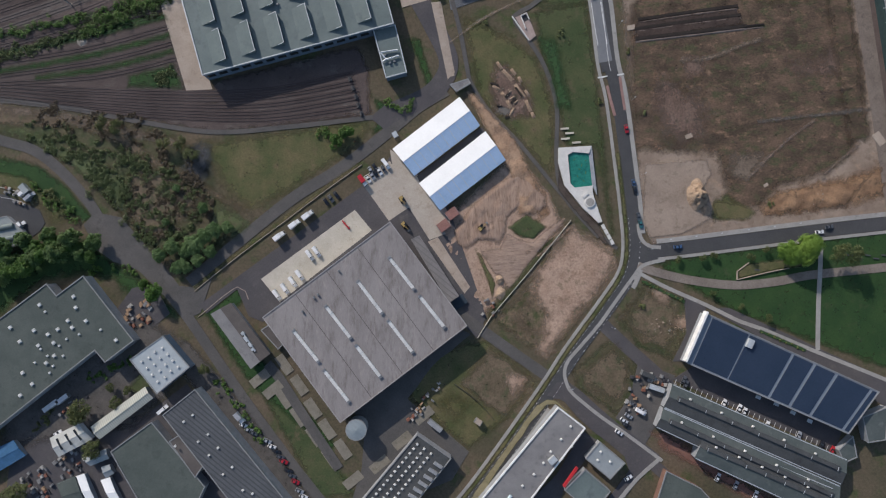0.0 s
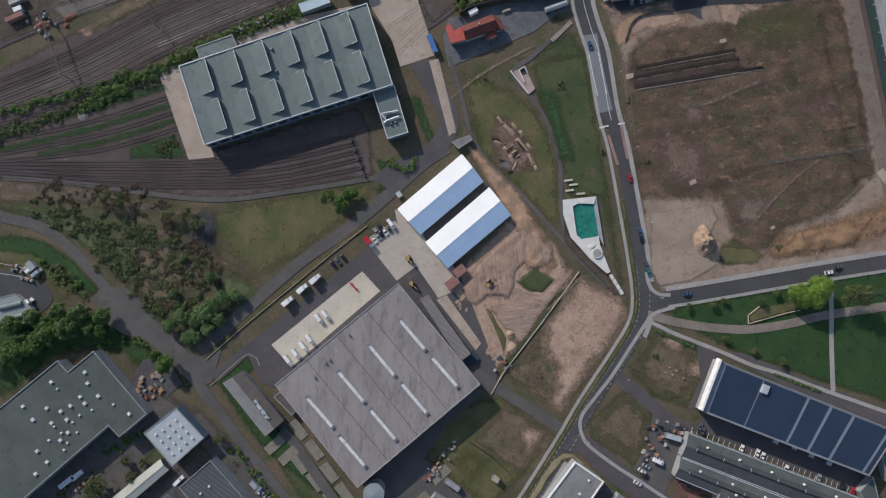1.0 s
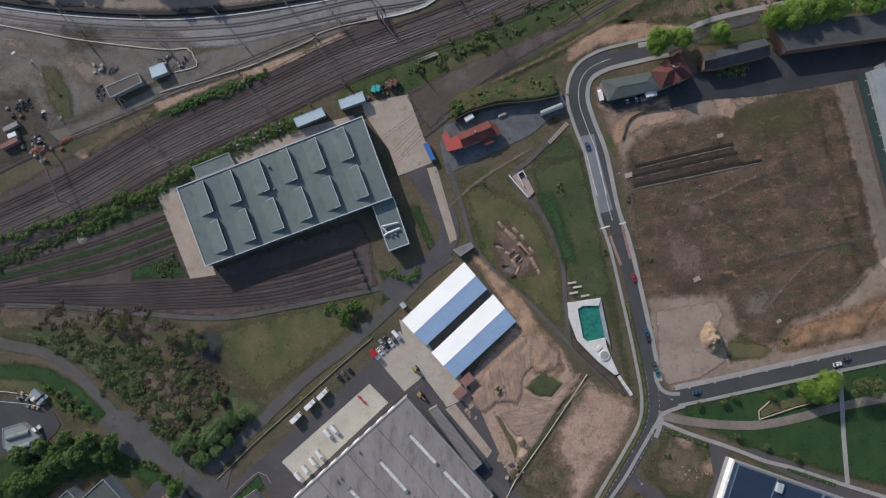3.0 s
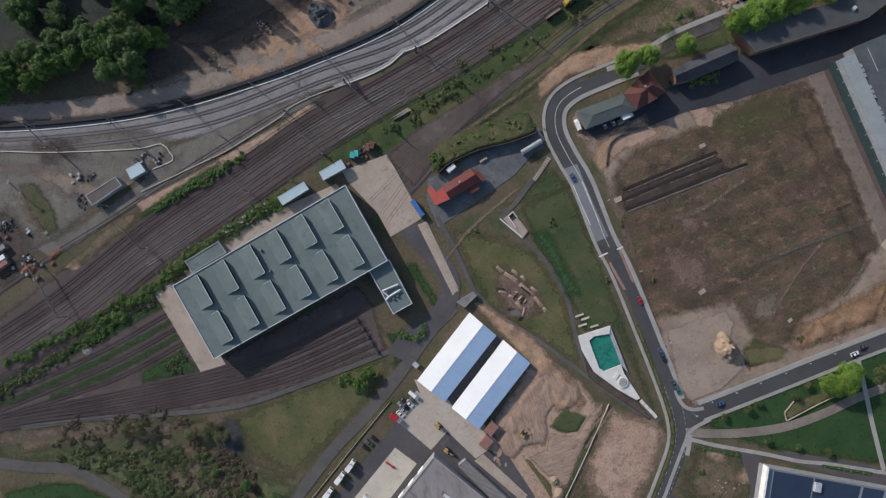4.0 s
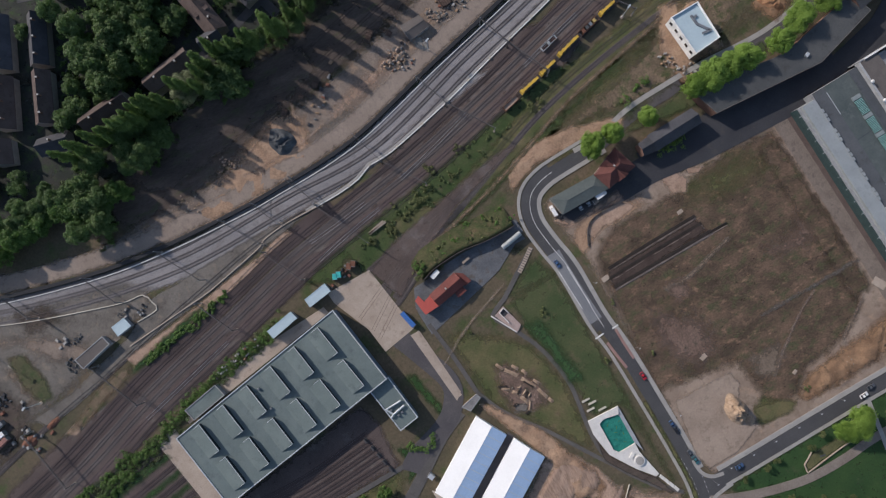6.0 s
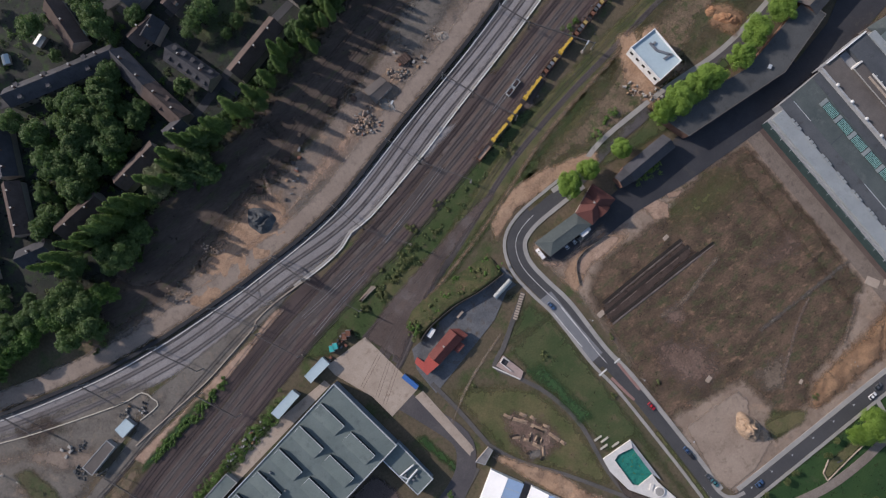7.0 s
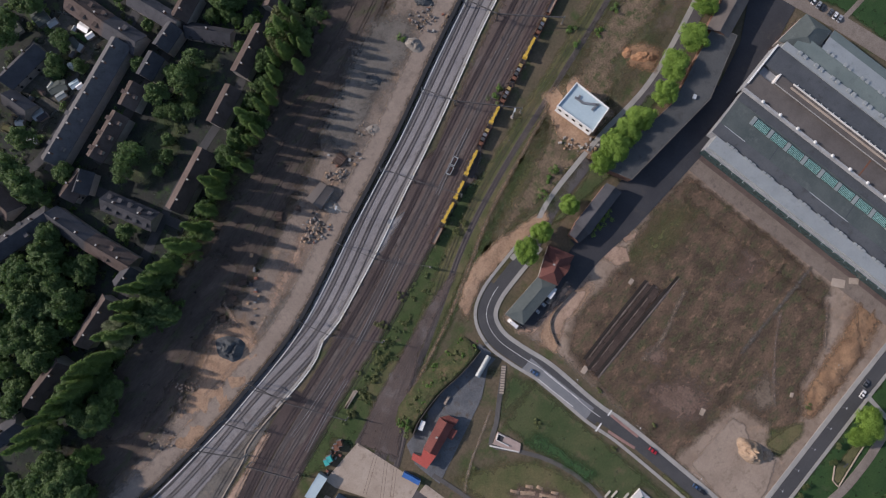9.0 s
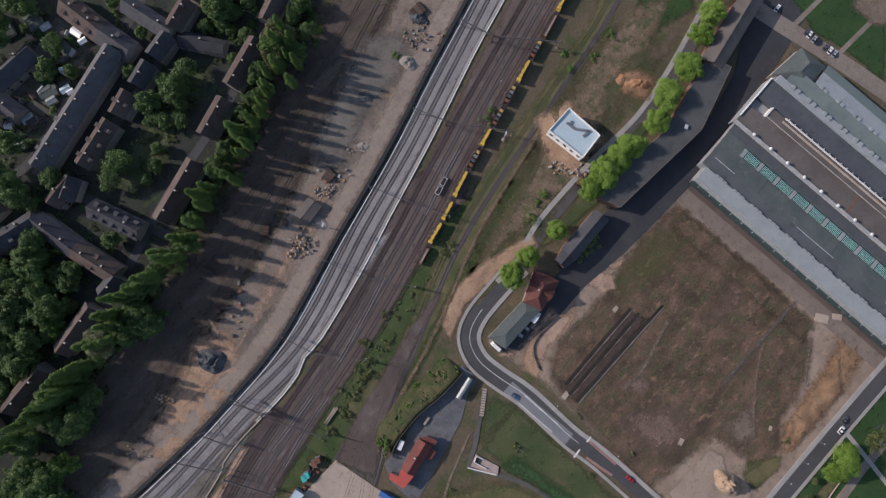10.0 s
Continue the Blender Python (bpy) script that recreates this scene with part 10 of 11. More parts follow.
# no depth here either, the trench shade is only dark colour
for a, b in (((25.8, 87.6), (30.0, 86.2)), ((28.7, 75.8), (31.1, 75.9)), ((32.7, 69.4), (35.0, 70.1)), ((33.2, 80.0), (35.3, 82.5)), ((36.0, 77.0), (38.5, 79.2)), ((38.6, 85.0), (42.0, 80.0))):
    road("trench", TRENCH_SHADE, [a, lerp(a, b, 0.5), b], 0.9, LAYER[0] + 0.03, "short dark strip painted as trench shade in the dig", "trench")

for pts in ([(-9.3, 268.9), (-10.2, 263.3), (-12.9, 249.8), (-12.6, 239.6)], [(-59.8, 247.9), (-44.9, 249.2), (-34.1, 254.6), (-26.8, 259.9)], [(-58.6, 243.2), (-44.3, 241.0), (-14.7, 244.0), (1.3, 248.5)], [(29.6, 257.3), (56.1, 268.3), (80.9, 277.3)]):
    trail("trail", SAND, pts, 1.5, "tyre tracks on the sandy works strip")
track_edge = [(-128.4, -15.9), (-106.4, 1.0), (-82.8, 17.9), (-59.2, 34.8), (-41.5, 46.9)]
trail("trail", GRASS_DRY, aside(track_edge, 1.0), 3.0, "dry grass verge along the fence")
solid("boundary_wall", Geo().strip(smooth_line(track_edge), 0.3, 0.6, 0.0), CONCRETE, "low tan boundary wall of the yard", "wall", kind="structure")
solid("boundary_wall", Geo().strip(smooth_line([(-127.2, -29.5), (-106.6, -14.4), (-101.0, -20.9)]), 0.3, 0.32, 0.0), CONCRETE, "pale kerb round the office garden", "kerb", kind="structure")
solid("boundary_wall", Geo().strip([(15.9, -43.3), (23.0, -32.7), (43.3, -10.0), (65.3, 15.8)], 0.3, 0.7, 0.0), CONCRETE_PALE, "pale kerb of the building site", "kerb", kind="structure")
line = smooth_line([(98.0, 133.2), (100.2, 138.9), (103.4, 143.7), (108.8, 146.0), (116.0, 146.5), (123.7, 146.6)], 2.0)
fence = thing("site_fence", (*line[0], 0), "dark wire site fence along the sandy edge", "fence")
for a, b in zip(line, line[1:]):
    part("fence_panel", Geo().bar(a, b, 0.06, 0.05, 1.1), DARK_STEEL, fence)
    part("post", Geo().tube((*a, 0), (*a, 1.2), 0.06, 0.06, 5), DARK_STEEL, fence)
line = smooth_line([(3.5, -66.4), (14.3, -74.9), (23.7, -85.4)], 3.0)
fence = thing("plot_fence", (*line[0], 0), "thin dark wire fence across the grass plot", "fence")
for a, b in zip(line, line[1:]):
    part("fence_panel", Geo().bar(a, b, 0.05, 0.05, 1.0), DARK_STEEL, fence)
    part("post", Geo().tube((*a, 0), (*a, 1.2), 0.05, 0.05, 5), DARK_STEEL, fence)
# pale footway slabs, steps and paved bays
PAVER = Geo().box((0, 0), 0, 3.6, 2.3, 0.06).mesh("slab", CONCRETE)
walk_line = [lerp((-1.2, 129.3), (5.6, 91.3), (i + 0.5) / 15) for i in range(15)]
pave = thing("slab_path", (*walk_line[0], 0.25), "row of tan concrete slabs beside the drive", "pavement", kind="structure")
for p in walk_line:
    piece("slab", PAVER, pave, (*p, 0.265), heading(walk_line[0], walk_line[-1]) + 90)
stair = thing("garden_steps", (*(65.7, 140.7), 0.1), "flight of pale concrete steps up the bank", "steps", kind="structure")
STEP = Geo().box((0, 0), 0, 0.9, 2.2, 0.15).mesh("step", CONCRETE)
for i in range(11):
    piece("step", STEP, stair, (*lerp((71.0, 145.1), (60.1, 135.8), (i + 0.5) / 11), 0.15 + 0.02 * i), heading((71.0, 145.1), (60.1, 135.8)))
bays = thing("paved_bays", (*(-67.3, -82.2), 0.1), "pale concrete paving bays in the grass", "pavement", kind="structure")
BAY = Geo().box((0, 0), 0, 5.0, 10.6, 0.08).mesh("bay", surface("dull_paving", (0.165, 0.150, 0.122), (0.205, 0.187, 0.152), 6, 0.7, c=(0.13, 0.12, 0.09), spots=0.4, grain=0.15))
for p in [(-83.3, -54.5), (-75.7, -65.3), (-69.0, -77.3), (-62.0, -88.0), (-54.1, -98.3), (-83.6, -71.8), (-76.3, -81.1), (-68.4, -91.3), (-60.5, -102.4)]:
    piece("bay", BAY, bays, (*p, 0.27), heading((-83.3, -54.5), (-54.1, -98.3)) - 90)
for p in [(-49.2, -114.1), (-35.5, -106.4), (-23.7, -94.6), (-12.5, -82.0)]:
    piece("bay", BAY, bays, (*p, 0.27), heading((-49.2, -114.1), (-23.7, -94.6)) - 90)
for p in [(-89.3, -67.3), (-95.9, -61.4)]:
    piece("bay", BAY, bays, (*p, 0.275), heading((-49.2, -114.1), (-23.7, -94.6)) - 90)
road("path", ASPHALT_OLD, smooth_line([(-92.0, -54.0), (-85.7, -61.6), (-73.1, -82.1), (-56.3, -108.2)]), 5.0, 0.262, "asphalt path between paving bays", "path")
bunk = thing("parking_lines", (*(146.0, -81.2), 0.2), "white painted parking bay lines", "road marking", kind="structure")
for i in range(30):
    a, b = lerp((116.8, -66.8), (195.5, -103.0), i / 30), lerp((114.6, -71.9), (193.3, -108.6), i / 30)
    part("line", Geo().bar(a, lerp(a, b, 0.85), 0.22, 0.2, 0.24), LINE, bunk)


# ---- vehicles ----
def car_body(profile, width, y0=0.0):
    """A side outline pulled across the width, narrowed at the top."""
    g, n = Geo(), len(profile)
    for s in (-1, 1):
        g.v += [(x, s * width / 2 * (1.0 if z < 0.95 else 0.84), z) for x, z in profile]
    g.f = [(i, (i + 1) % n, n + (i + 1) % n, n + i) for i in range(n)] + [tuple(range(n - 1, -1, -1)), tuple(range(n, 2 * n))]
    return g


WHEEL = Geo().tube((0, -0.11, 0), (0, 0.11, 0), 0.32, 0.32, 12).mesh("wheel", RUBBER)


def vehicle(kind, paint, label):
    L, W2 = {"car": (4.3, 1.78), "van": (5.9, 2.0), "truck": (6.4, 2.4)}[kind]
    ob = thing(kind if kind != "truck" else "lorry", (0, 0, 0), label, {"car": "car", "van": "van", "truck": "lorry"}[kind], "parked vehicles")
    h = L / 2
    if kind == "car":
        part("body", car_body([(-h, 0.3), (h, 0.3), (h, 0.62), (h - 0.15, 0.72), (0.75, 0.92), (-1.75, 0.94), (-h, 0.85)], W2), paint, ob)
        part("greenhouse", car_body([(0.8, 0.9), (0.1, 1.38), (-1.25, 1.40), (-1.9, 0.92)], W2 - 0.12), GLASS_DARK, ob, "dark car windows")
        part("roof", Geo().prism([(0.0, -0.66), (0.0, 0.66), (-1.2, 0.66), (-1.2, -0.66)], 1.38, 1.44), paint, ob)
    elif kind == "van":
        part("body", car_body([(-h, 0.35), (h, 0.35), (h, 0.9), (h - 0.9, 1.15), (h - 1.7, 2.3), (-h, 2.35)], W2), paint, ob)
        part("windscreen", Geo().face((h - 0.95, -0.8, 1.2), (h - 0.95, 0.8, 1.2), (h - 1.62, 0.72, 2.2), (h - 1.62, -0.72, 2.2)), GLASS_DARK, ob, "dark windscreen")
    else:
        part("cab", car_body([(h - 2.0, 0.5), (h, 0.5), (h, 1.6), (h - 0.25, 2.6), (h - 2.0, 2.7)], W2 - 0.1), WALL_WHITE, ob)
        part("windscreen", Geo().face((h + 0.01, -1.0, 1.6), (h + 0.01, 1.0, 1.6), (h - 0.22, 0.9, 2.5), (h - 0.22, -0.9, 2.5)), GLASS_DARK, ob)
        part("box", Geo().box((-1.1, 0), 1.0, L - 2.3, W2, 2.5), paint, ob)
        part("chassis", Geo().box((-0.6, 0), 0.5, L - 1.0, 1.0, 0.4), STEEL, ob)
    for x in (-h * 0.62, h * 0.62):
        for y in (-W2 / 2 + 0.08, W2 / 2 - 0.08):
            w = new("wheel", WHEEL)
            w.parent = ob
            w.location = (x, y, 0.32)
    return ob


PAINTS = {"white": plain("white_car_paint", (0.72, 0.72, 0.72), 0.3), "silver": plain("silver_car_paint", (0.40, 0.41, 0.43), 0.3, 0.3), "black": plain("black_car_paint", (0.02, 0.02, 0.024), 0.25), "grey": plain("grey_car_paint", (0.10, 0.105, 0.115), 0.3, 0.2), "red": plain("red_car_paint", (0.42, 0.02, 0.03), 0.3), "blue": plain("blue_car_paint", (0.05, 0.10, 0.20), 0.3), "teal": plain("teal_car_paint", (0.04, 0.16, 0.17), 0.3)}
FLEET = {}


def park(kind, colour, at, turn, z=0.24):
    m = pose(at[0], at[1], z, 0, 0, turn)
    if (kind, colour) in FLEET:
        return copy_thing(FLEET[kind, colour], m)
    ob = FLEET[kind, colour] = vehicle(kind, PAINTS[colour], {"car": colour + " passenger car parked on the asphalt", "van": colour + " delivery van parked on the concrete", "truck": colour + " box lorry parked in the yard"}[kind])
    ob.matrix_basis = m
    return ob


# t of turns: degrees anticlockwise from the x axis
for p in [(-86.1, -18.9), (-82.0, -15.8), (-77.9, -12.4), (-74.3, -9.0)]:
    park("van", "white", p, -57, 0.3)
for p in [(-68.9, 1.0), (-65.4, 2.7)]:
    park("van", "white", p, -57, 0.3)
for p in [(-84.1, 11.2), (-76.2, 17.1), (-69.4, 21.6)]:
    park("truck", "white", p, 37)
for c, p in zip(("black", "grey", "black"), [(-60.2, 28.4), (-57.6, 29.8), (-54.7, 31.5)]):
    park("car", c, p, -55)
for k, p in enumerate([(-38.2, 39.5), (-36.1, 40.9), (-34.4, 42.1), (-32.3, 43.2), (-30.2, 44.3), (-36.7, 43.6), (-34.6, 45.3)]):
    park("car", ("white", "silver", "black", "white", "grey", "silver", "black")[k], p, -58, 0.3)
park("truck", "red", (-40.8, 38.4), -55, 0.3)
park("van", "white", (-29.0, 46.9), -55, 0.3)
for k, p in enumerate([(-104.4, -84.8), (-101.8, -87.2), (-99.3, -88.9), (-92.4, -93.1), (-90.1, -96.0), (-87.9, -98.4), (-85.9, -101.3), (-84.2, -103.6), (-82.0, -108.2), (-80.3, -110.9), (-78.4, -114.0), (-76.4, -118.7), (-74.5, -121.6)]):
    park("car", ("white", "silver", "grey", "silver", "white", "black", "grey", "red", "black", "grey", "red", "silver", "white")[k], p, -25)
park("truck", "silver", (-106.0, -80.7), -52)
for c, p in zip(("grey", "white", "white", "white", "white", "silver", "black", "red", "grey"), [(121.3, -69.2), (140.3, -79.1), (148.0, -81.9), (150.5, -83.6), (161.8, -90.8), (177.7, -96.3), (189.0, -101.4), (194.4, -104.1), (120.3, -66.9)]):
    park("car", c, p, 62, 0.27)
for c, p in zip(("white", "silver", "black", "grey", "silver", "white"), [(89.4, -86.9), (91.8, -84.6), (90.5, -89.2), (94.3, -78.6), (98.8, -81.6), (86.7, -92.8)]):
    park("car", c, p, -35)
park("van", "white", (97.9, -82.5), -30)
for c, p, a in zip(("white", "silver", "white", "white"), [(136.0, -116.5), (145.0, -120.7), (154.9, -125.8), (90.6, -115.8)], (60, 60, 65, 30)):
    park("car", c, p, a)
for c, p, a in zip(("red", "blue", "black", "grey", "teal"), [(94.9, 62.0), (97.8, 33.9), (98.3, 30.7), (99.7, 16.8), (100.7, 13.0)], (-80, -80, -80, -80, -78)):
    park("car", c, p, a, 0.26)
for c, p, a in zip(("blue", "white", "grey"), [(119.4, 0.9), (191.9, 6.7), (196.9, 9.2)], (5, 7, 7)):
    park("car", c, p, a, 0.26)
for c, p, a in zip(("silver", "silver"), [(102.6, 153.6), (107.3, 153.9)], (100, 100)):
    park("car", c, p, a)
park("truck", "white", (114.7, 154.3), 8)
park("van", "white", (89.4, 157.2), 95)
park("car", "blue", (79.6, 131.8), -80, 0.26)
park("van", "white", (-145.3, -75.8), 40)
park("car", "white", (-199.3, -86.7), 30)
for c, p in zip(("white", "silver", "white"), [(-215.1, 37.0), (-212.2, 34.6), (-217.3, 19.6)]):
    park("van", c, p, 40, 0.1)
for c, p in zip(("white", "silver", "black", "grey", "white", "silver", "grey", "white"), [(325.0, 166.1), (325.1, 162.7), (325.6, 160.2), (326.6, 155.6), (327.1, 152.6), (327.6, 149.7), (324.9, 168.2), (322.2, 188.1)]):
    park("car", c, p, 10, 0.1)
for p, a in (((-21.0, 28.3), -60), ((-20.1, 15.2), -50), ((19.3, 13.1), 40)):
    ob = thing("digger", (*p, 0.15), "dusty yellow tracked digger with a short boom", "digger", "diggers on the site")
    k, s = math.cos(radians(a)), math.sin(radians(a))
    for e in (-1, 1):
        part("track", Geo().box((p[0] - s * e, p[1] + k * e), 0.15, 3.6, 0.6, 0.8, a), RUBBER, ob)
    part("house", Geo().box((p[0] - 0.6 * k, p[1] - 0.6 * s), 1.0, 2.4, 2.0, 1.2, a), YELLOW_DULL, ob)
    part("cab", Geo().box((p[0] + 0.4 * k - 0.6 * s, p[1] + 0.4 * s + 0.6 * k), 1.0, 1.4, 1.0, 1.9, a), GLASS_DARK, ob)
    part("boom", Geo().tube((p[0] + 0.8 * k, p[1] + 0.8 * s, 1.8), (p[0] + 2.4 * k, p[1] + 2.4 * s, 3.0), 0.24, 0.2, 6).tube((p[0] + 2.4 * k, p[1] + 2.4 * s, 3.0), (p[0] + 3.4 * k, p[1] + 3.4 * s, 1.2), 0.2, 0.15, 6), YELLOW_DULL, ob)
    part("bucket", Geo().box((p[0] + 3.5 * k, p[1] + 3.5 * s), 0.5, 0.9, 1.2, 0.9, a), STEEL, ob)
jib = thing("crane_jib", (*(-50.3, 16.2), 0.3), "long red crane jib lying on the slab", "crane jib")
part("jib", Geo().bar((-52.0, 18.3), (-48.3, 13.9), 0.7, 0.35, 1.1), RED_PAINT, jib)
for i in range(2):
    part("trestle", Geo().box(lerp((-52.0, 18.3), (-48.3, 13.9), 0.2 + 0.6 * i), 0.27, 0.4, 1.6, 0.4, -50), STEEL, jib)

wall_line = [(155.6, -8.1), (149.5, -12.3), (149.2, -16.6), (168.2, -12.6), (176.0, -11.4)]
for a, b in zip(wall_line, wall_line[1:]):
    solid("garden_wall", Geo().bar(a, b, 0.4, 0.1, 0.7), CONCRETE, "low concrete wall round the sunken lawn", "wall", kind="structure")
for p in [(207.6, -5.5), (211.9, -7.3), (216.3, -5.7), (220.6, -7.5), (224.9, -5.9), (184.5, -7.8), (159.8, -11.9)]:
    solid("bench", Geo().box(p, 0.0, 2.8, 0.5, 0.45, -8).box(p, 0.45, 3.0, 0.7, 0.08, -8), DARK_STEEL, "dark park bench on the lawn", "bench", "park benches")

# ---- loose clutter of the yards ----
CLUTTER = [plain("clutter_" + n, c, 0.8, grain=0.3) for n, c in (("pale", (0.36, 0.345, 0.32)), ("tan", (0.33, 0.22, 0.14)), ("dark", (0.05, 0.05, 0.055)), ("rust", (0.22, 0.10, 0.07)), ("grey", (0.2, 0.2, 0.2)))]
crng = random.Random(12)


def litter(poly_centre, rx, ry, n, big, names, turn=0.0, z=0.1):
    for _ in range(n):
        t, r = crng.uniform(0, 6.28), math.sqrt(crng.random())
        k, s = math.cos(radians(turn)), math.sin(radians(turn))
        x, y = rx * r * math.cos(t), ry * r * math.sin(t)
        p = (poly_centre[0] + x * k - y * s, poly_centre[1] + x * s + y * k)
        name, label, cat, pick = crng.choice(names)
        lx, ly = crng.uniform(0.5, 1) * big, crng.uniform(0.3, 0.8) * big
        ang = turn + crng.choice((0, 90)) + crng.uniform(-12, 12)
        hh = crng.uniform(0.4, 0.9) * min(big, 1.8)
        g = Geo().box(p, z, lx, ly, hh * 0.6, ang).box((p[0] + 0.08 * lx, p[1]), z + hh * 0.6, lx * 0.7, ly * 0.8, hh * 0.4, ang + 5)
        solid(name, g, CLUTTER[crng.choice(pick)], label, cat, "yard clutter")


TIMBER = ("timber_balk", "raw timber balk lying in the yard", "timber", (1, 1, 3))
PALLET = ("loaded_pallet", "loaded pallet standing in the yard", "pallet", (0, 1, 4))
SCRAP = ("scrap_piece", "rusty piece of scrap in the yard", "scrap", (2, 3, 4))
CRATE = ("crate", "pale crate standing in the yard", "crate", (0, 0, 4))
litter((-157.7, -26.8), 8, 8, 22, 3.2, (TIMBER, PALLET, TIMBER), 35)
litter((-164.4, -32.4), 5, 3, 10, 2.0, (PALLET, CRATE, SCRAP), -50)
litter((-14.7, -77.6), 9, 4, 18, 2.2, (PALLET, SCRAP, CRATE), 40)
litter((-6.4, -69.2), 6, 2, 9, 1.6, (CRATE, PALLET), 40)
litter((97.4, -71.5), 6, 14, 24, 2.4, (SCRAP, PALLET, CRATE, SCRAP), -20)
litter((109.0, -68.9), 8, 5, 12, 2.6, (PALLET, SCRAP, CRATE), -20)
litter((-200.7, -107.9), 18, 8, 34, 2.6, (SCRAP, SCRAP, SCRAP, PALLET), 35)
litter((-212.3, -113.4), 12, 8, 22, 2.4, (SCRAP, SCRAP, CRATE), 35)
litter((-191.6, -72.2), 9, 6, 12, 2.2, (SCRAP, PALLET), 35)
litter((-219.5, 35.7), 9, 4, 16, 2.0, (CRATE, PALLET, SCRAP), -35)
litter((-88.8, 156.5), 18, 2.5, 34, 1.8, (SCRAP, PALLET, CRATE), 17, 0.2)
litter((-23.1, 172.8), 10, 3, 14, 1.8, (SCRAP, PALLET), 17)
litter((-200.4, 164.0), 12, 8, 18, 2.4, (SCRAP, CRATE, SCRAP), 20)
litter((-208.5, 182.4), 10, 10, 10, 2.4, (SCRAP, SCRAP, CRATE), 20)
litter((-127.8, 199.3), 9, 6, 12, 2.0, (SCRAP, PALLET, CRATE), 20)
litter((-169.1, 202.1), 4, 3, 4, 2.6, (PALLET, CRATE), 20)
litter((170.1, 301.6), 12, 7, 22, 1.6, (CRATE, PALLET, SCRAP), -40)
litter((86.6, 279.4), 9, 5, 14, 1.8, (SCRAP, PALLET), -50)
litter((51.2, 263.6), 8, 8, 20, 1.6, (("boulder", "pale broken concrete block on sand", "rubble", (0, 1, 4)), SCRAP), -40)
litter((179.6, 199.5), 4, 12, 22, 1.6, (("boulder", "pale concrete block beside the new building", "rubble", (0, 0, 1)),), 40)
litter((5.4, 261.9), 3, 22, 14, 2.2, (SCRAP, PALLET), -45)
litter((172.4, 246.4), 14, 30, 16, 0.9, (CRATE, SCRAP), -45)
litter((23.5, -26.6), 8, 5, 10, 1.8, (PALLET, TIMBER, CRATE), 40)
for p in [(-46.6, 91.3), (-45.1, 86.5), (-43.7, 82.0), (-42.5, 77.6), (-41.0, 73.1)]:
    ob = thing("buffer_stop", (*p, 0.2), "dark buffer stop at the track end", "buffer stop", "buffer stops")
    part("frame", Geo().box(p, 0.2, 1.8, 2.4, 0.5, 15), DARK_STEEL, ob)
    part("buffer_beam", Geo().box(p, 0.7, 0.5, 2.6, 0.9, 15), CLUTTER[2], ob)


# ---- stacks of old sleepers ----
SLEEPER = plain("tarred_sleeper", (0.085, 0.060, 0.050), 0.9, grain=0.4, vary=0.45, big=1.5)


def sleeper_stack(p, lx, ly, layers, turn):
    ob = thing("sleeper_stack", (*p, 0.1), "stack of dark brown used railway sleepers", "sleeper stack", "stacks of sleepers")
    k, s = math.cos(radians(turn)), math.sin(radians(turn))
    beam = Geo().box((0, 0), 0, ly, 0.5, 0.42).mesh("sleeper", SLEEPER)
    for z in range(layers):
        n = int(lx / 0.62) - z
        for i in range(n):
            x = (i - (n - 1) / 2) * 0.62
            y = crng.gauss(0, 0.15)
            piece("sleeper", beam, ob, (p[0] + x * k - y * s, p[1] + x * s + y * k, 0.1 + 0.43 * z), turn + 90 + crng.gauss(0, 3))
    return ob


for p, lx, ly, n, turn in (((84.8, 280.5), 7, 5, 3, 10), ((178.1, 315.0), 9, 6, 4, 0), ((41.8, 280.8), 6, 2.6, 3, 45), ((5.5, 269.2), 4, 2.6, 3, 50), ((-3.8, 266.3), 3, 2.4, 3, 45), ((-15.1, 262.5), 4, 2.6, 3, 50), ((51.5, 277.2), 3.5, 2.6, 2, 30), ((67.9, 271.5), 3.5, 2.6, 2, 0)):
    sleeper_stack(p, lx, ly, n, turn)


# ---- rubble piles of single broken blocks ----
def rock_mesh(seed, mat):
    bm = bmesh.new()
    bmesh.ops.create_icosphere(bm, subdivisions=1, radius=1.0)
    for v in bm.verts:
        v.co *= 0.75 + 0.5 * noise.noise(v.co * 1.3 + Vector((seed * 7.1, 0, 0)))
        v.co.z *= 0.7
    me = bpy.data.meshes.new("boulder")
    bm.to_mesh(me)
    bm.free()
    me.materials.append(mat)
    return me


ROCKS = [rock_mesh(k, m) for k, m in enumerate((STONE, HEAP_SAND, STONE, HEAP_GREY))]
DARK_ROCKS = [rock_mesh(k + 5, COAL) for k in range(3)]


def rubble(at, rx, ry, n, size, rocks, label, turn=0.0):
    ob = thing("rubble_pile", (*at, 0), label, "rubble", "rubble piles")
    k, s = math.cos(radians(turn)), math.sin(radians(turn))
    for _ in range(n):
        t, r = crng.uniform(0, 6.28), math.sqrt(crng.random())
        x, y = rx * r * math.cos(t), ry * r * math.sin(t)
        b = new("boulder", crng.choice(rocks))
        b.parent = ob
        f = size * crng.uniform(0.5, 1.3)
        b.location = (x * k - y * s, x * s + y * k, max(0, (1 - r) * min(rx, ry) * 0.45) + f * 0.3)
        b.scale = (f, f * crng.uniform(0.7, 1.2), f)
        b.rotation_euler = (crng.uniform(-0.5, 0.5), crng.uniform(-0.5, 0.5), crng.uniform(0, 6.28))
    return ob


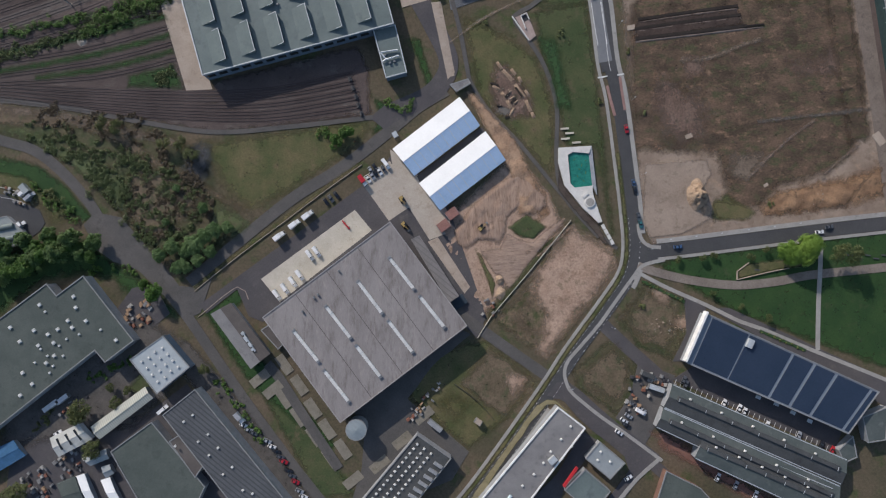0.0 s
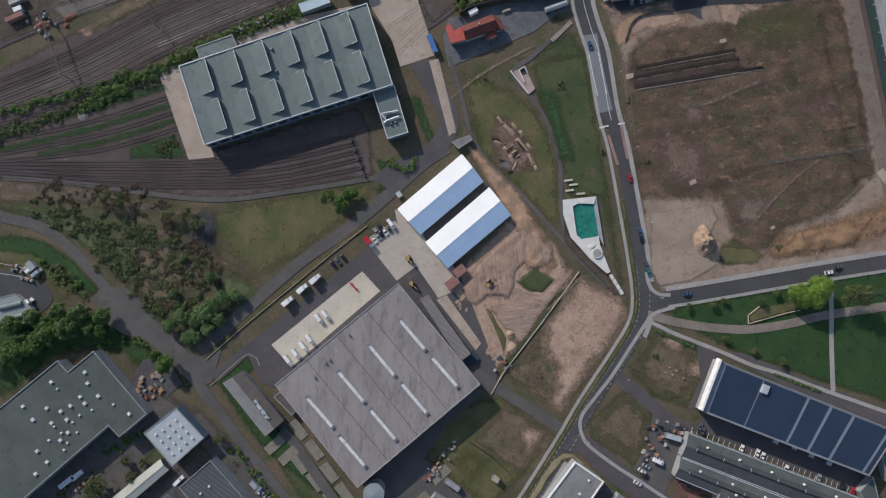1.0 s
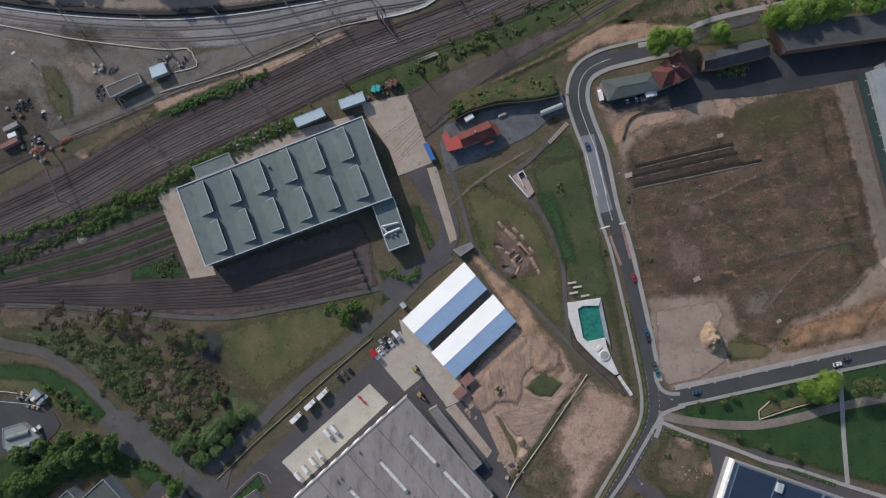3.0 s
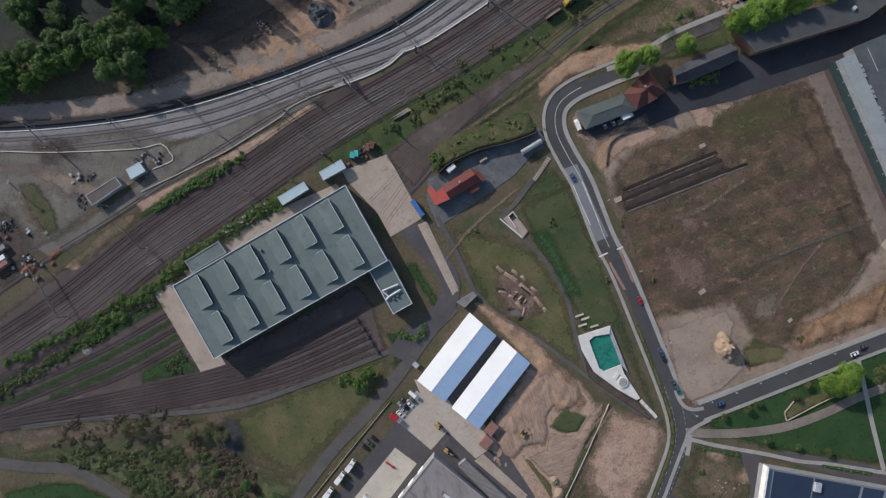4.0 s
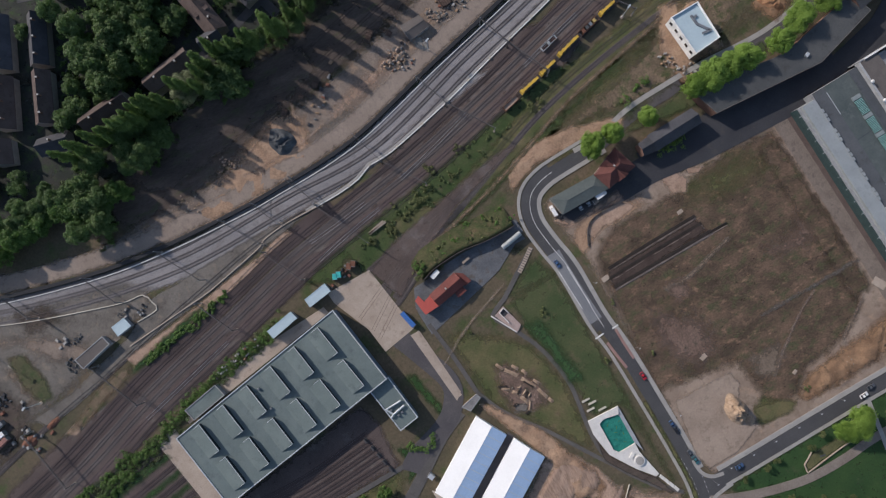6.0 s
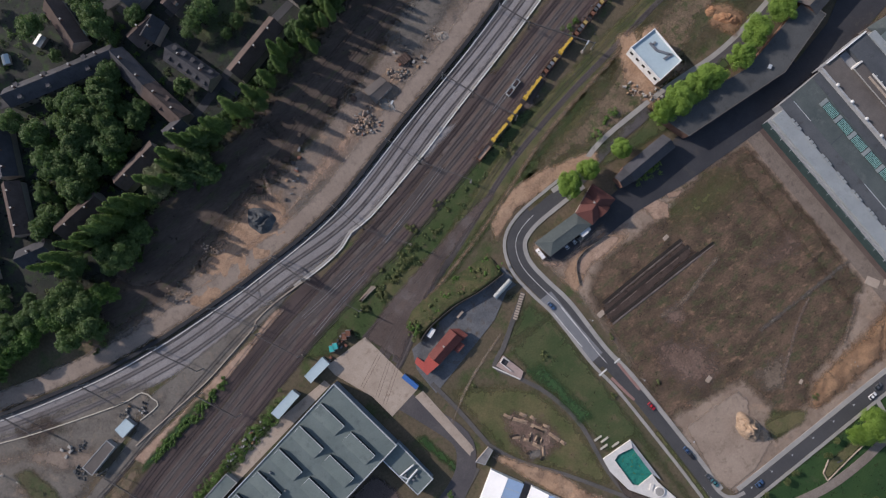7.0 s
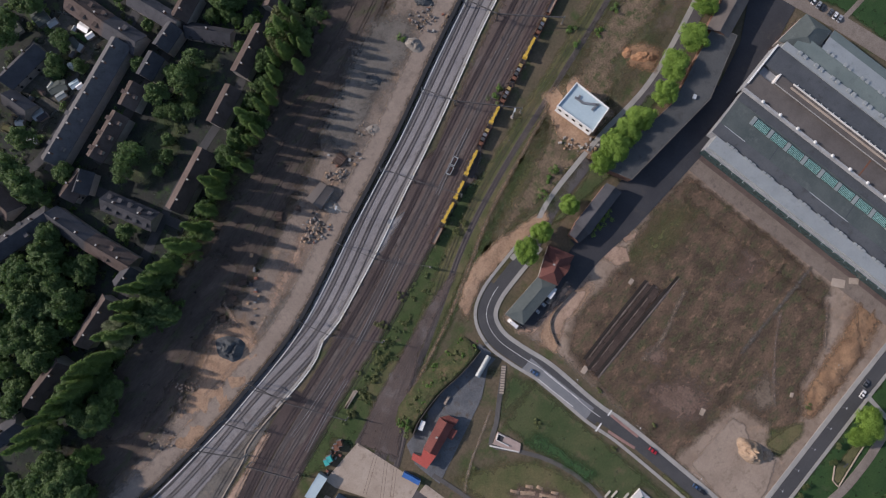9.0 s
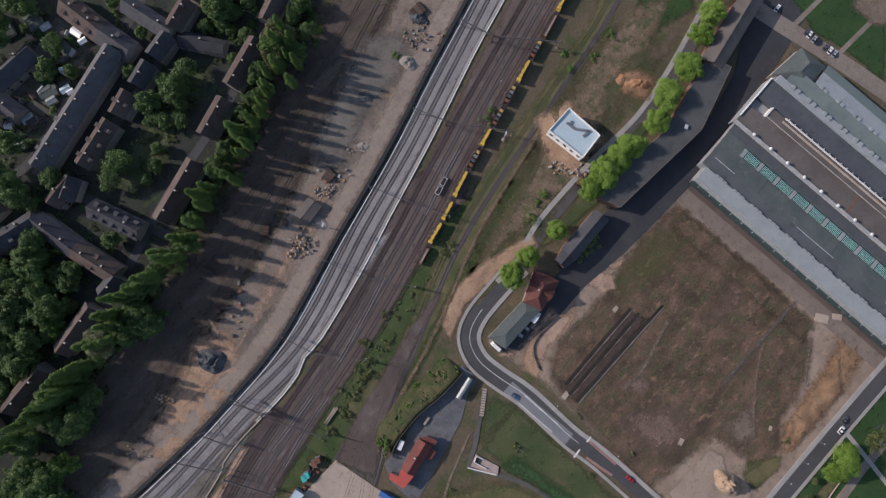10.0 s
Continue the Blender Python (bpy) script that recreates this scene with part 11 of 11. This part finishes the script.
rubble((77.8, 276.1), 6, 3.6, 40, 0.9, ROCKS, "pile of pale broken stone", -40)
rubble((51.2, 263.6), 5, 4.5, 34, 1.2, ROCKS, "pile of broken concrete blocks", -50)
rubble((44.0, 263.0), 3.5, 3, 16, 1.2, ROCKS, "reddish broken blocks on the sand", 0)
rubble((63.4, 266.4), 5, 3.5, 26, 0.8, ROCKS, "overgrown pile of stones", -60)
rubble((126.8, 298.8), 4.5, 3, 30, 0.8, DARK_ROCKS, "pile of dark broken asphalt", -40)
rubble((175.3, 311.0), 5, 3, 24, 0.9, DARK_ROCKS, "pile of dark scrap stone", -60)
rubble((-22.8, 248.7), 6.5, 3.6, 44, 0.9, DARK_ROCKS, "dark blocks on a spoil mound", -70)
rubble((130.9, 25.9), 5, 7, 34, 0.8, ROCKS, "loose lumps on a pale earth mound", 15)
rubble((179.3, 197.8), 2.4, 10, 30, 0.7, ROCKS, "row of pale stones beside the new block", 40)
rubble((-168.2, 189.2), 2.6, 5, 30, 0.8, DARK_ROCKS, "dark rubbish tipped beside the hut", 10)
rubble((-160.3, 200.0), 3.6, 1.6, 16, 0.8, DARK_ROCKS, "dark rubbish tipped in the yard", 20)
rubble((-133.5, 202.7), 4, 2, 20, 0.7, DARK_ROCKS, "dark rubble in the yard corner", 10)
rubble((-208.3, 186.9), 6, 3, 26, 0.9, DARK_ROCKS, "pile of dark scrap in the yard", 10)
rubble((-78.9, 238.5), 9, 5, 30, 0.7, ROCKS, "scattered stones on the sand", -40)
rubble((-51.0, 249.3), 7, 3, 26, 0.7, ROCKS, "scattered stones on the sand", -50)
rubble((105.2, 282.6), 6, 4, 24, 0.7, ROCKS, "scattered stones on the sand", -40)
rubble((166.8, 304.6), 9, 6, 26, 0.7, ROCKS, "scattered blocks in the stone yard", -40)
rubble((112.8, -38.8), 9, 5, 22, 0.6, ROCKS, "scattered stones on rough ground", 0)
rubble((36.3, 79.2), 9, 7, 18, 0.5, ROCKS, "scattered stones of the dig", 0)
rubble((189.9, 24.3), 14, 6, 12, 0.4, ROCKS, "scattered lumps of dug earth", 45)
# trough blocks along the walkway between the lines
for i in range(4, len(mid_edge) - 1, 3):
    solid("signal_box", Geo().box(mid_edge[i], 0, 1.3, 0.8, 0.9, 30).box(mid_edge[i], 0.9, 1.1, 0.6, 0.15, 30), CONCRETE_PALE, "small pale cable box beside the track", "cable box", "cable boxes")
